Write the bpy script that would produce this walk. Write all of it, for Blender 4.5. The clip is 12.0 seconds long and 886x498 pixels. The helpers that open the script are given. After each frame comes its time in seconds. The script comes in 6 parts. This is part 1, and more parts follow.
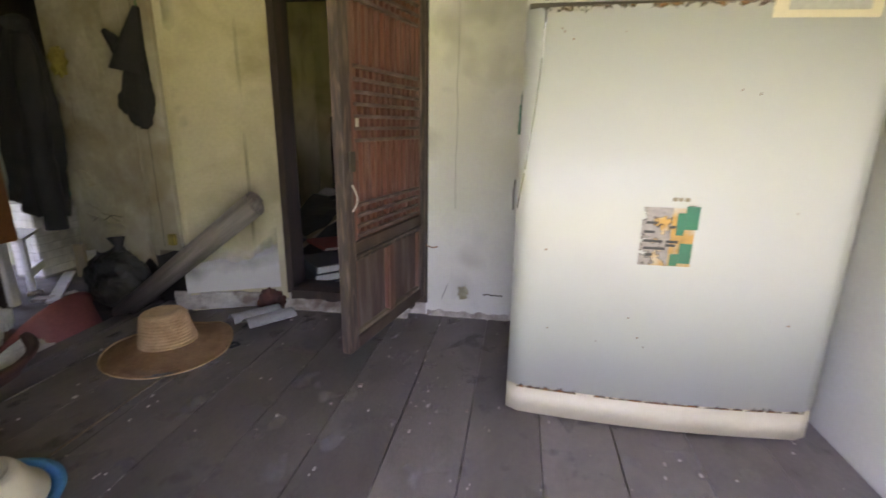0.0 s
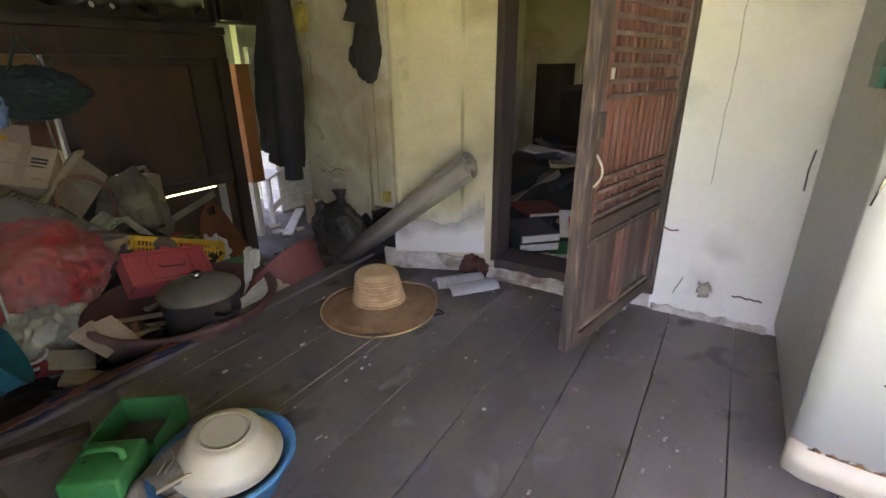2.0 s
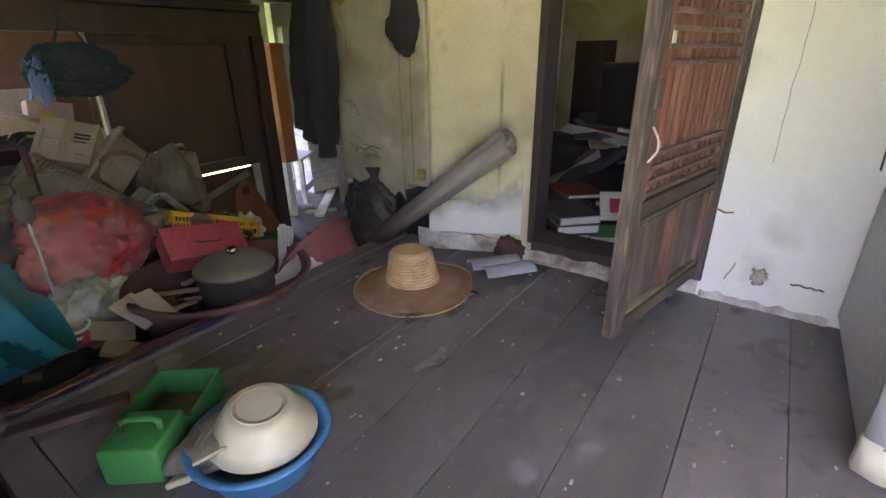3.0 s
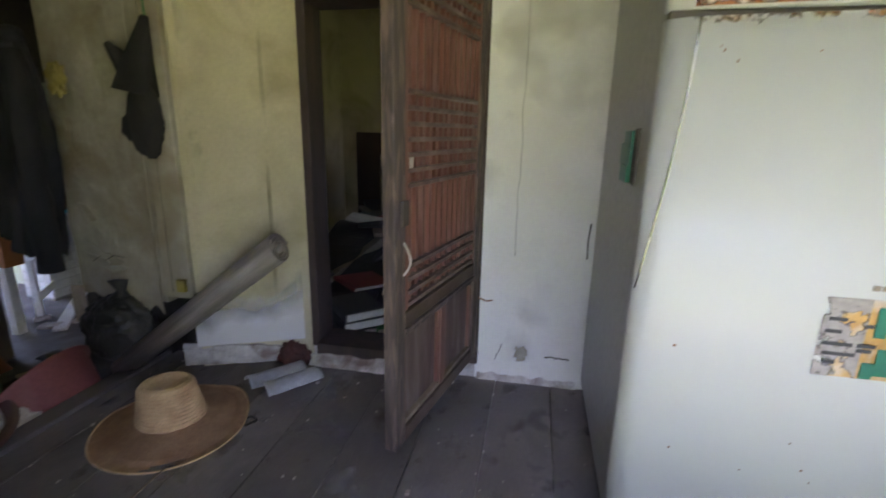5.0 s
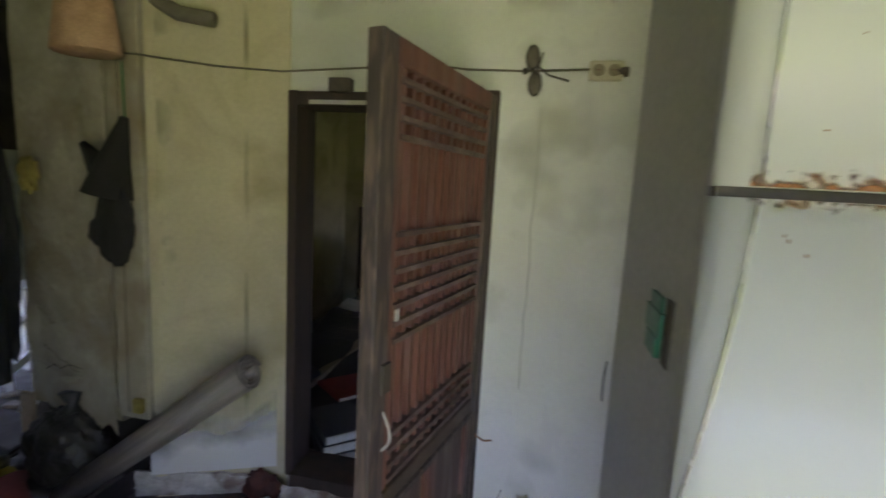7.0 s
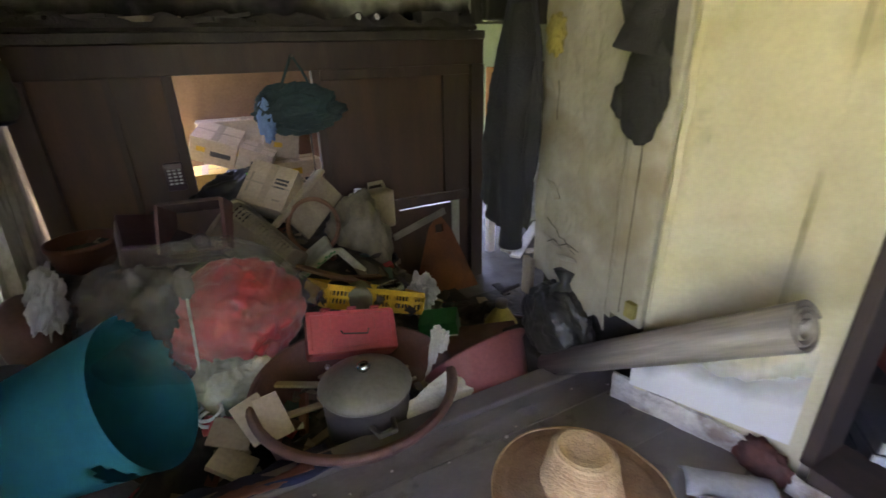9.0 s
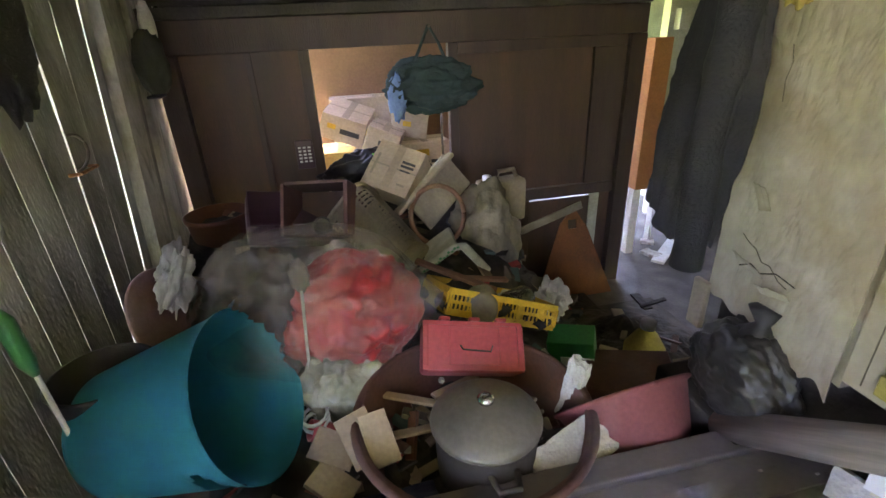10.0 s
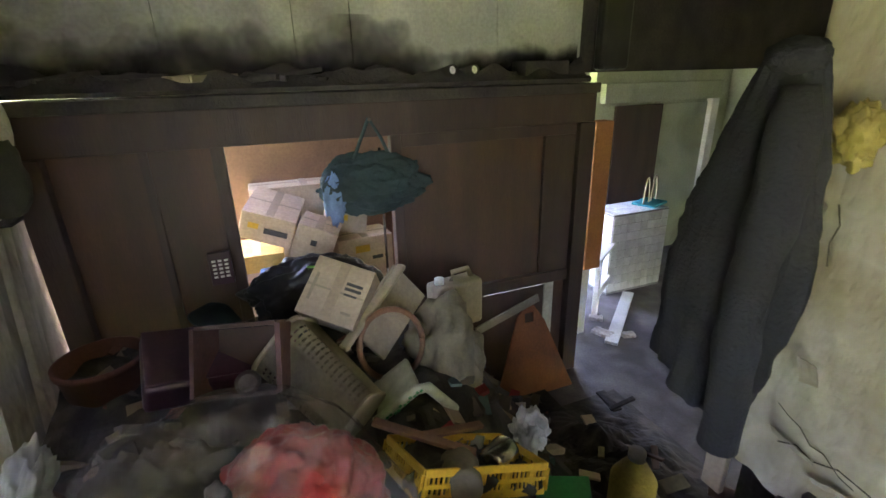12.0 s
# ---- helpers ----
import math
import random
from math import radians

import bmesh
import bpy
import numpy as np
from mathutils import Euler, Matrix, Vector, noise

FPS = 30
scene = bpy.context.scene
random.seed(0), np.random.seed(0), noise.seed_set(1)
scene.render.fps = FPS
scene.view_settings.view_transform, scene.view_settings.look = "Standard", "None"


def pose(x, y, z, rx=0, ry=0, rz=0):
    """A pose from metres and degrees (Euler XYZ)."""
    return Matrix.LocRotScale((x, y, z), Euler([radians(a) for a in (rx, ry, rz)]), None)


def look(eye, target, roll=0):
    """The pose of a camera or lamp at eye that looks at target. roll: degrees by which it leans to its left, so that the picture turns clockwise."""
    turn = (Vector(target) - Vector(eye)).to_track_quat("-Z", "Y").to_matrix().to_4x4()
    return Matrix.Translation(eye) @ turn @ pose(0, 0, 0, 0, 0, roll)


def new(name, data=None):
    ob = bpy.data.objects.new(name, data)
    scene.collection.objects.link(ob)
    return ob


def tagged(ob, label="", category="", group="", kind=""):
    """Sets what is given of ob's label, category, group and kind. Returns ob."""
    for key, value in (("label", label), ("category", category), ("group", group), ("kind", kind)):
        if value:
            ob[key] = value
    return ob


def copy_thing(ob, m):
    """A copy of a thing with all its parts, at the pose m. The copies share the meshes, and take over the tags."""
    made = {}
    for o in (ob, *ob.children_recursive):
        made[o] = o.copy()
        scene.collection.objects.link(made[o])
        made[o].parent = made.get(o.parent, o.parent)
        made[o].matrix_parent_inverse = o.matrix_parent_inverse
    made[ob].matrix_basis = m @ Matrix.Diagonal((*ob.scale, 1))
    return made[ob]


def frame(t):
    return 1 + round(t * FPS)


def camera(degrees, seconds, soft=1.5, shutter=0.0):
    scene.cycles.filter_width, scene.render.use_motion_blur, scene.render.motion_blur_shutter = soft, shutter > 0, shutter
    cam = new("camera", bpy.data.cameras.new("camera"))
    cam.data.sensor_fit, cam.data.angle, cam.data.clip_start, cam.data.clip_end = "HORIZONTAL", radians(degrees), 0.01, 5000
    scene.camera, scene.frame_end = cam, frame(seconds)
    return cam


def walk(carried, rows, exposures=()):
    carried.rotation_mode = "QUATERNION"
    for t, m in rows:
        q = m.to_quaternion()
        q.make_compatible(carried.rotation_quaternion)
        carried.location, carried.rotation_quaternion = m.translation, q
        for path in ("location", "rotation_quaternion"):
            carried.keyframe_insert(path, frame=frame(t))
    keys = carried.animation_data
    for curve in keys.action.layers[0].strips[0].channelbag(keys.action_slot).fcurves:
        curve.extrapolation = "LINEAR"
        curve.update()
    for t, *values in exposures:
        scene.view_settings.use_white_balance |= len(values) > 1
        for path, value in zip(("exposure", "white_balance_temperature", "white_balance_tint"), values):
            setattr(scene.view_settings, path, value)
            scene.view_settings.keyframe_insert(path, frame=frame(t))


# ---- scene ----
cam = camera(87.4, 12.0, shutter=0.3)
PATH = [
    (0, (0.533, 0.035, 0.892), (0.226, 1.941, 0.368), 0.8),
    (0.5, (0.476, 0.111, 0.911), (-0.145, 1.905, 0.28), 0.1),
    (1, (0.43, 0.129, 0.942), (-0.365, 1.856, 0.319), -0.2),
    (1.5, (0.363, 0.22, 0.929), (-0.535, 1.876, 0.258), -0.5),
    (2, (0.289, 0.235, 0.906), (-0.689, 1.822, 0.181), -0.6),
    (2.5, (0.253, 0.25, 0.875), (-0.798, 1.77, 0.109), -0.9),
    (2.7, (0.239, 0.25, 0.865), (-0.829, 1.75, 0.083), -0.9),
    (4.5, (0.25, 0.333, 0.905), (-0.465, 2.086, 0.26), 0.3),
    (5, (0.315, 0.378, 0.972), (-0.059, 2.279, 0.476), 1.2),
    (5.5, (0.383, 0.451, 1.04), (0.246, 2.411, 0.665), 2.0),
    (6, (0.411, 0.494, 1.094), (0.403, 2.469, 0.778), 2.2),
    (6.5, (0.394, 0.527, 1.151), (0.34, 2.509, 0.894), 2.5),
    (7, (0.292, 0.611, 1.17), (-0.123, 2.549, 0.9), 3.2),
    (7.5, (0.18, 0.737, 1.146), (-0.813, 2.42, 0.721), 2.3),
    (7.7, (0.124, 0.764, 1.156), (-1.008, 2.326, 0.627), 2.0),
    (9.3, (-0.289, 0.836, 1.074), (-1.998, 1.493, 0.268), -1.9),
    (9.5, (-0.36, 0.841, 1.062), (-2.104, 1.384, 0.245), -2.1),
    (10, (-0.499, 0.862, 1.052), (-2.274, 1.218, 0.204), -2.7),
    (10.5, (-0.617, 0.814, 1.105), (-2.383, 1.187, 0.244), -2.4),
    (11, (-0.725, 0.851, 1.187), (-2.478, 1.366, 0.375), -2.3),
    (11.5, (-0.79, 0.861, 1.24), (-2.544, 1.474, 0.499), -1.7),
    (12, (-0.953, 0.859, 1.251), (-2.694, 1.552, 0.551), -1.4),
]
walk(cam, [(t, look(eye, target, roll)) for t, eye, target, roll in PATH], [(0, 4.1, 7600, 40), (1.5, 4.4, 7600, 40), (2.5, 4.85, 7350, 40), (4.5, 4.75, 6800, 38), (5, 3.95, 6650, 37), (5.5, 3.4, 6600, 36), (6.5, 3.3, 6500, 34), (7.5, 4.15, 6600, 36), (9.5, 5.55, 6900, 40), (10, 5.9, 6900, 40), (10.5, 6.05, 6900, 40), (12, 5.85, 6600, 38)])

# ---- world, sun, exposure ----
world = bpy.data.worlds.new("world")
scene.world = world
world.use_nodes = True
wn = world.node_tree.nodes
sky = wn.new("ShaderNodeTexSky")
sky.sky_type, sky.sun_disc = "NISHITA", False
sky.sun_elevation, sky.sun_rotation = radians(66), radians(210)
world.node_tree.links.new(sky.outputs["Color"], wn["Background"].inputs["Color"])
wn["Background"].inputs["Strength"].default_value = 0.15
sun = new("sun", bpy.data.lights.new("sun", "SUN"))
sun.data.energy, sun.data.angle, sun.data.color = 4.0, radians(0.5), (1.0, 0.95, 0.86)
sun.matrix_world = look((-2, -3.5, 9), (0, 0, 0))


# ---- materials ----
def mat(name, c1, c2=None, scale=5.0, rough=0.8, bump=0.25, metal=0.0, fine=70.0, dirt=None, dirt_scale=2.0, dirt_amount=0.5, vary=0.0, stretch=(1, 1, 1), grain=0.35, rough_vary=0.12):
    m = bpy.data.materials.new(name)
    m.use_nodes = True
    n, l = m.node_tree.nodes, m.node_tree.links
    b = n["Principled BSDF"]
    tc = n.new("ShaderNodeTexCoord")
    mp = n.new("ShaderNodeMapping")
    mp.inputs["Scale"].default_value = stretch
    l.new(tc.outputs["Object"], mp.inputs["Vector"])
    n1 = n.new("ShaderNodeTexNoise")
    n1.inputs["Scale"].default_value, n1.inputs["Detail"].default_value = scale, 6
    n2 = n.new("ShaderNodeTexNoise")
    n2.inputs["Scale"].default_value, n2.inputs["Detail"].default_value = fine, 4
    info = n.new("ShaderNodeObjectInfo")
    off = n.new("ShaderNodeVectorMath")
    off.operation = "ADD"
    l.new(mp.outputs["Vector"], off.inputs[0])
    sc = n.new("ShaderNodeMath")
    sc.operation = "MULTIPLY"
    sc.inputs[1].default_value = 37.0 if vary else 0.0
    l.new(info.outputs["Random"], sc.inputs[0])
    l.new(sc.outputs[0], off.inputs[1])
    l.new(off.outputs[0], n1.inputs["Vector"])
    l.new(off.outputs[0], n2.inputs["Vector"])
    r = n.new("ShaderNodeValToRGB")
    r.color_ramp.elements[0].position, r.color_ramp.elements[1].position = 0.35, 0.68
    c2 = c2 or tuple(v * 0.75 for v in c1)
    r.color_ramp.elements[0].color, r.color_ramp.elements[1].color = (*c2, 1), (*c1, 1)
    l.new(n1.outputs["Fac"], r.inputs["Fac"])
    mx = n.new("ShaderNodeMixRGB")
    mx.blend_type = "MULTIPLY"
    mx.inputs["Fac"].default_value = grain
    l.new(r.outputs["Color"], mx.inputs[1])
    l.new(n2.outputs["Color"], mx.inputs[2])
    gr = n.new("ShaderNodeMapRange")
    gr.inputs["From Min"].default_value, gr.inputs["From Max"].default_value = 0.3, 0.7
    gr.inputs["To Min"].default_value, gr.inputs["To Max"].default_value = 0.55, 1.15
    l.new(n2.outputs["Fac"], gr.inputs["Value"])
    l.new(gr.outputs[0], mx.inputs[2])
    last = mx.outputs["Color"]
    if dirt:
        n3 = n.new("ShaderNodeTexNoise")
        n3.inputs["Scale"].default_value, n3.inputs["Detail"].default_value, n3.inputs["Distortion"].default_value = dirt_scale, 8, 0.6
        l.new(off.outputs[0], n3.inputs["Vector"])
        r3 = n.new("ShaderNodeMapRange")
        r3.inputs["From Min"].default_value, r3.inputs["From Max"].default_value = 0.48, 0.66
        r3.inputs["To Max"].default_value = dirt_amount
        l.new(n3.outputs["Fac"], r3.inputs["Value"])
        m3 = n.new("ShaderNodeMixRGB")
        m3.inputs[2].default_value = (*dirt, 1)
        l.new(r3.outputs[0], m3.inputs["Fac"])
        l.new(last, m3.inputs[1])
        last = m3.outputs["Color"]
    if vary:
        hs = n.new("ShaderNodeHueSaturation")
        mr = n.new("ShaderNodeMapRange")
        mr.inputs["To Min"].default_value, mr.inputs["To Max"].default_value = 1 - vary, 1 + vary
        l.new(info.outputs["Random"], mr.inputs["Value"])
        l.new(mr.outputs[0], hs.inputs["Value"])
        l.new(last, hs.inputs["Color"])
        last = hs.outputs["Color"]
    l.new(last, b.inputs["Base Color"])
    rr = n.new("ShaderNodeMapRange")
    rr.inputs["To Min"].default_value, rr.inputs["To Max"].default_value = max(0.05, rough - rough_vary), min(1, rough + rough_vary)
    l.new(n1.outputs["Fac"], rr.inputs["Value"])
    l.new(rr.outputs[0], b.inputs["Roughness"])
    b.inputs["Metallic"].default_value = metal
    if bump:
        bp = n.new("ShaderNodeBump")
        bp.inputs["Strength"].default_value, bp.inputs["Distance"].default_value = bump, 0.006
        ad = n.new("ShaderNodeMath")
        l.new(n1.outputs["Fac"], ad.inputs[0])
        l.new(n2.outputs["Fac"], ad.inputs[1])
        l.new(ad.outputs[0], bp.inputs["Height"])
        l.new(bp.outputs["Normal"], b.inputs["Normal"])
    return m


M = {}
M["plank"] = mat("old_floorboard", (0.19, 0.165, 0.155), (0.135, 0.115, 0.108), 2.4, 0.55, 0.12, fine=60, dirt=(0.10, 0.085, 0.08), dirt_scale=6, dirt_amount=0.45, vary=0.10, stretch=(1.6, 0.9, 1.6), grain=0.22)
M["plaster"] = mat("white_plaster", (0.74, 0.73, 0.70), (0.66, 0.66, 0.60), 2.2, 0.9, 0.12, dirt=(0.55, 0.53, 0.40), dirt_scale=1.6, dirt_amount=0.3, grain=0.08)
M["plaster_yellow"] = mat("yellowed_plaster", (0.64, 0.575, 0.40), (0.54, 0.48, 0.32), 2.5, 0.9, 0.15, dirt=(0.34, 0.28, 0.15), dirt_scale=2.6, dirt_amount=0.65, grain=0.16)
M["paper"] = mat("peeling_wallpaper", (0.48, 0.44, 0.35), (0.34, 0.30, 0.22), 4.5, 0.92, 0.35, fine=34, dirt=(0.25, 0.185, 0.10), dirt_scale=3.6, dirt_amount=0.6, grain=0.2)
M["mortar"] = mat("crumbling_white_mortar", (0.66, 0.63, 0.58), (0.42, 0.38, 0.34), 14, 0.95, 0.8, fine=90, dirt=(0.17, 0.10, 0.075), dirt_scale=11, dirt_amount=0.75)
M["redclay"] = mat("red_clay", (0.16, 0.05, 0.035), (0.07, 0.03, 0.025), 9, 0.95, 0.7)
M["railwood"] = mat("dark_worn_door_rail", (0.085, 0.052, 0.037), (0.048, 0.032, 0.025), 5, 0.75, 0.3, fine=90, dirt=(0.14, 0.11, 0.085), dirt_scale=5, dirt_amount=0.45)
M["dustywood"] = mat("dusty_pale_moulding", (0.26, 0.20, 0.15), (0.12, 0.085, 0.06), 9, 0.85, 0.3)
M["doorwood"] = mat("brown_door_wood", (0.21, 0.082, 0.055), (0.13, 0.05, 0.035), 4, 0.55, 0.25, fine=60, stretch=(5, 5, 0.5), dirt=(0.26, 0.19, 0.17), dirt_scale=6, dirt_amount=0.3)
M["doorpaper"] = mat("red_brown_door_back", (0.36, 0.12, 0.068), (0.24, 0.075, 0.046), 6, 0.7, 0.2, stretch=(6, 6, 0.7))
M["framewood"] = mat("dark_frame_wood", (0.085, 0.055, 0.045), (0.04, 0.028, 0.024), 4, 0.75, 0.4, stretch=(4, 4, 0.5))
M["darkwood"] = mat("dark_brown_panel", (0.065, 0.034, 0.024), (0.038, 0.021, 0.016), 3, 0.6, 0.25, stretch=(3, 3, 0.4), dirt=(0.06, 0.045, 0.035), dirt_scale=3, dirt_amount=0.4)
M["darkpanel"] = mat("brown_plywood_panel", (0.098, 0.049, 0.029), (0.056, 0.03, 0.019), 2, 0.6, 0.15, stretch=(3, 3, 0.4), dirt=(0.04, 0.03, 0.02), dirt_scale=1.5, dirt_amount=0.5)
M["greyboard"] = mat("weathered_grey_board", (0.38, 0.37, 0.33), (0.20, 0.195, 0.17), 3.5, 0.9, 0.5, fine=50, dirt=(0.075, 0.065, 0.05), dirt_scale=2.4, dirt_amount=0.8, vary=0.22, stretch=(2.2, 2.2, 0.7))
M["palepost"] = mat("pale_scarred_timber", (0.52, 0.49, 0.42), (0.36, 0.34, 0.29), 5, 0.9, 0.5, fine=50, dirt=(0.12, 0.10, 0.08), dirt_scale=7, dirt_amount=0.6, stretch=(2, 2, 0.8))
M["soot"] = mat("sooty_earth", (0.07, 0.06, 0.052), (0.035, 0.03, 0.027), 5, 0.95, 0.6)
M["concrete"] = mat("dusty_concrete", (0.15, 0.138, 0.13), (0.07, 0.063, 0.058), 5, 0.85, 0.5, dirt=(0.05, 0.043, 0.038), dirt_scale=3.5, dirt_amount=0.7)
M["upboard"] = mat("pale_ceiling_board", (0.50, 0.50, 0.44), (0.40, 0.40, 0.35), 3, 0.85, 0.2, dirt=(0.14, 0.12, 0.09), dirt_scale=1.7, dirt_amount=0.6)
M["ceiling"] = mat("stained_ceiling_paper", (0.55, 0.53, 0.45), (0.42, 0.40, 0.33), 2, 0.9, 0.3)
M["grass"] = mat("grass", (0.23, 0.30, 0.075), (0.15, 0.21, 0.055), 2.0, 0.9, 0.6, fine=30)
M["leaf"] = mat("leaf", (0.10, 0.19, 0.03), (0.06, 0.12, 0.02), 2.0, 0.6, 0.2)
M["earth"] = mat("trodden_earth", (0.30, 0.29, 0.235), (0.20, 0.195, 0.155), 3, 0.95, 0.6)
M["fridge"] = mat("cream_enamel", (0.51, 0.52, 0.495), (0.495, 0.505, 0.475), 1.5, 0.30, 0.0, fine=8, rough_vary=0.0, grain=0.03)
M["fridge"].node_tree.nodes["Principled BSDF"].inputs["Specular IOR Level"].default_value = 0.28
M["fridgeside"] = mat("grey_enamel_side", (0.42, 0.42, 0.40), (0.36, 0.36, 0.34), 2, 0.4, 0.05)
M["gasket"] = mat("dark_grey_gasket", (0.09, 0.075, 0.06), None, 8, 0.7, 0.2)
M["rust"] = mat("rust_stain", (0.33, 0.15, 0.06), (0.16, 0.07, 0.03), 30, 0.9, 0.6, fine=120)
M["straw"] = mat("straw", (0.60, 0.37, 0.22), (0.46, 0.27, 0.155), 20, 0.75, 0.5, fine=160)
M["strawband"] = mat("pale_straw_rows", (0.66, 0.45, 0.25), (0.5, 0.31, 0.16), 20, 0.75, 0.5, fine=160)
M["lino"] = mat("rolled_linoleum", (0.36, 0.31, 0.265), (0.17, 0.145, 0.12), 7, 0.5, 0.15, fine=40, stretch=(4, 4, 0.35), dirt=(0.12, 0.095, 0.075), dirt_scale=5, dirt_amount=0.4)
M["tealbin"] = mat("turquoise_plastic", (0.025, 0.36, 0.46), (0.02, 0.30, 0.39), 3, 0.4, 0.05, fine=20)
def translucent(m, color, amount):
    """Lets light seep through thin plastic."""
    n, l = m.node_tree.nodes, m.node_tree.links
    t = n.new("ShaderNodeBsdfTranslucent")
    t.inputs["Color"].default_value = (*color, 1)
    x = n.new("ShaderNodeMixShader")
    x.inputs["Fac"].default_value = amount
    l.new(n["Principled BSDF"].outputs[0], x.inputs[1])
    l.new(t.outputs[0], x.inputs[2])
    l.new(x.outputs[0], n["Material Output"].inputs["Surface"])


translucent(M["tealbin"], (0.03, 0.48, 0.60), 0.4)
M["redplastic"] = mat("faded_red_plastic", (0.55, 0.085, 0.09), (0.46, 0.07, 0.075), 4, 0.5, 0.1, dirt=(0.3, 0.13, 0.11), dirt_scale=4, dirt_amount=0.35)
M["yellowplastic"] = mat("yellow_plastic", (0.72, 0.42, 0.025), (0.55, 0.31, 0.02), 4, 0.5, 0.1, dirt=(0.25, 0.16, 0.05), dirt_scale=4, dirt_amount=0.4)
M["brownrubber"] = mat("red_brown_rubber", (0.17, 0.075, 0.055), (0.10, 0.05, 0.04), 5, 0.7, 0.25, dirt=(0.16, 0.13, 0.11), dirt_scale=3, dirt_amount=0.5)
M["pinkbasin"] = mat("dusty_red_plastic_basin", (0.30, 0.095, 0.085), (0.21, 0.065, 0.06), 5, 0.55, 0.15, dirt=(0.3, 0.2, 0.18), dirt_scale=3, dirt_amount=0.4)
M["potmetal"] = mat("dull_olive_pot", (0.23, 0.21, 0.16), (0.15, 0.14, 0.105), 4, 0.5, 0.15, dirt=(0.28, 0.26, 0.22), dirt_scale=4, dirt_amount=0.5, metal=0.2)
M["chrome"] = mat("worn_chrome", (0.6, 0.6, 0.58), None, 10, 0.25, 0.05, metal=1.0)
M["styro"] = mat("grubby_styrofoam", (0.70, 0.69, 0.63), (0.5, 0.48, 0.42), 6, 0.95, 0.7, fine=120, dirt=(0.25, 0.22, 0.17), dirt_scale=4, dirt_amount=0.4)
M["cardboard"] = mat("cardboard", (0.44, 0.35, 0.25), (0.36, 0.28, 0.19), 4, 0.9, 0.15, vary=0.15, dirt=(0.2, 0.16, 0.11), dirt_scale=3, dirt_amount=0.3)
M["carton"] = mat("tan_printed_carton", (0.60, 0.47, 0.33), (0.5, 0.38, 0.26), 4, 0.8, 0.1, vary=0.22)
M["blackbag"] = mat("black_plastic_bag", (0.013, 0.012, 0.011), (0.021, 0.019, 0.016), 6, 0.5, 0.35, fine=18)
M["blackcloth"] = mat("black_cloth", (0.028, 0.026, 0.025), (0.018, 0.017, 0.017), 8, 0.95, 0.5, fine=150)
M["coat"] = mat("dark_blue_grey_coat_cloth", (0.019, 0.020, 0.026), (0.010, 0.010, 0.014), 6, 0.95, 0.7, fine=120, dirt=(0.04, 0.036, 0.034), dirt_scale=4, dirt_amount=0.45)
M["tealcloth"] = mat("dark_teal_cloth", (0.022, 0.05, 0.055), (0.014, 0.03, 0.034), 5, 0.8, 0.4, fine=120)
M["plywood"] = mat("brown_plywood", (0.24, 0.13, 0.075), (0.16, 0.085, 0.05), 3, 0.8, 0.2)
M["rustboard"] = mat("rusty_orange_board", (0.27, 0.10, 0.035), (0.17, 0.06, 0.024), 5, 0.8, 0.3, dirt=(0.09, 0.05, 0.03), dirt_scale=4, dirt_amount=0.5)
M["orange"] = mat("orange_board", (0.46, 0.19, 0.065), (0.37, 0.14, 0.05), 3, 0.7, 0.15)
M["greenplastic"] = mat("green_plastic", (0.02, 0.24, 0.07), (0.015, 0.18, 0.05), 4, 0.45, 0.1, dirt=(0.06, 0.12, 0.05), dirt_scale=3, dirt_amount=0.4)
M["blueplastic"] = mat("blue_plastic", (0.05, 0.25, 0.47), (0.04, 0.2, 0.39), 4, 0.4, 0.1)
M["creamplastic"] = mat("cream_plastic", (0.60, 0.54, 0.40), (0.53, 0.47, 0.34), 3, 0.45, 0.03, dirt=(0.40, 0.34, 0.24), dirt_scale=5, dirt_amount=0.35, grain=0.08)
M["beige"] = mat("dusty_beige_plastic", (0.36, 0.30, 0.21), (0.25, 0.205, 0.14), 5, 0.7, 0.2, dirt=(0.14, 0.11, 0.08), dirt_scale=4, dirt_amount=0.5)
M["olivecloth"] = mat("dusty_olive_sackcloth", (0.24, 0.205, 0.135), (0.13, 0.11, 0.07), 5, 0.92, 0.6, fine=50, dirt=(0.08, 0.065, 0.045), dirt_scale=5, dirt_amount=0.5)
M["greysack"] = mat("dusty_grey_sack", (0.26, 0.23, 0.18), (0.16, 0.14, 0.105), 5, 0.75, 0.5, fine=60)
M["purple"] = mat("dark_purple_plastic", (0.055, 0.02, 0.035), None, 4, 0.35, 0.1)
M["terracotta"] = mat("orange_brown_planter", (0.15, 0.05, 0.028), (0.10, 0.034, 0.02), 5, 0.7, 0.2)
M["whitepaint"] = mat("white_paint", (0.78, 0.78, 0.78), (0.66, 0.66, 0.66), 6, 0.6, 0.2)
M["tile"] = mat("white_glazed_tile", (0.82, 0.82, 0.83), None, 6, 0.2, 0.03, vary=0.05)
M["grout"] = mat("grey_grout", (0.3, 0.3, 0.31), None, 20, 0.9, 0.3)
M["greenwall"] = mat("pale_green_wall", (0.52, 0.56, 0.42), (0.42, 0.46, 0.33), 3, 0.85, 0.25, dirt=(0.2, 0.2, 0.14), dirt_scale=2, dirt_amount=0.5)
M["tape"] = mat("green_packing_tape", (0.0, 0.17, 0.105), (0.0, 0.12, 0.08), 12, 0.35, 0.2)
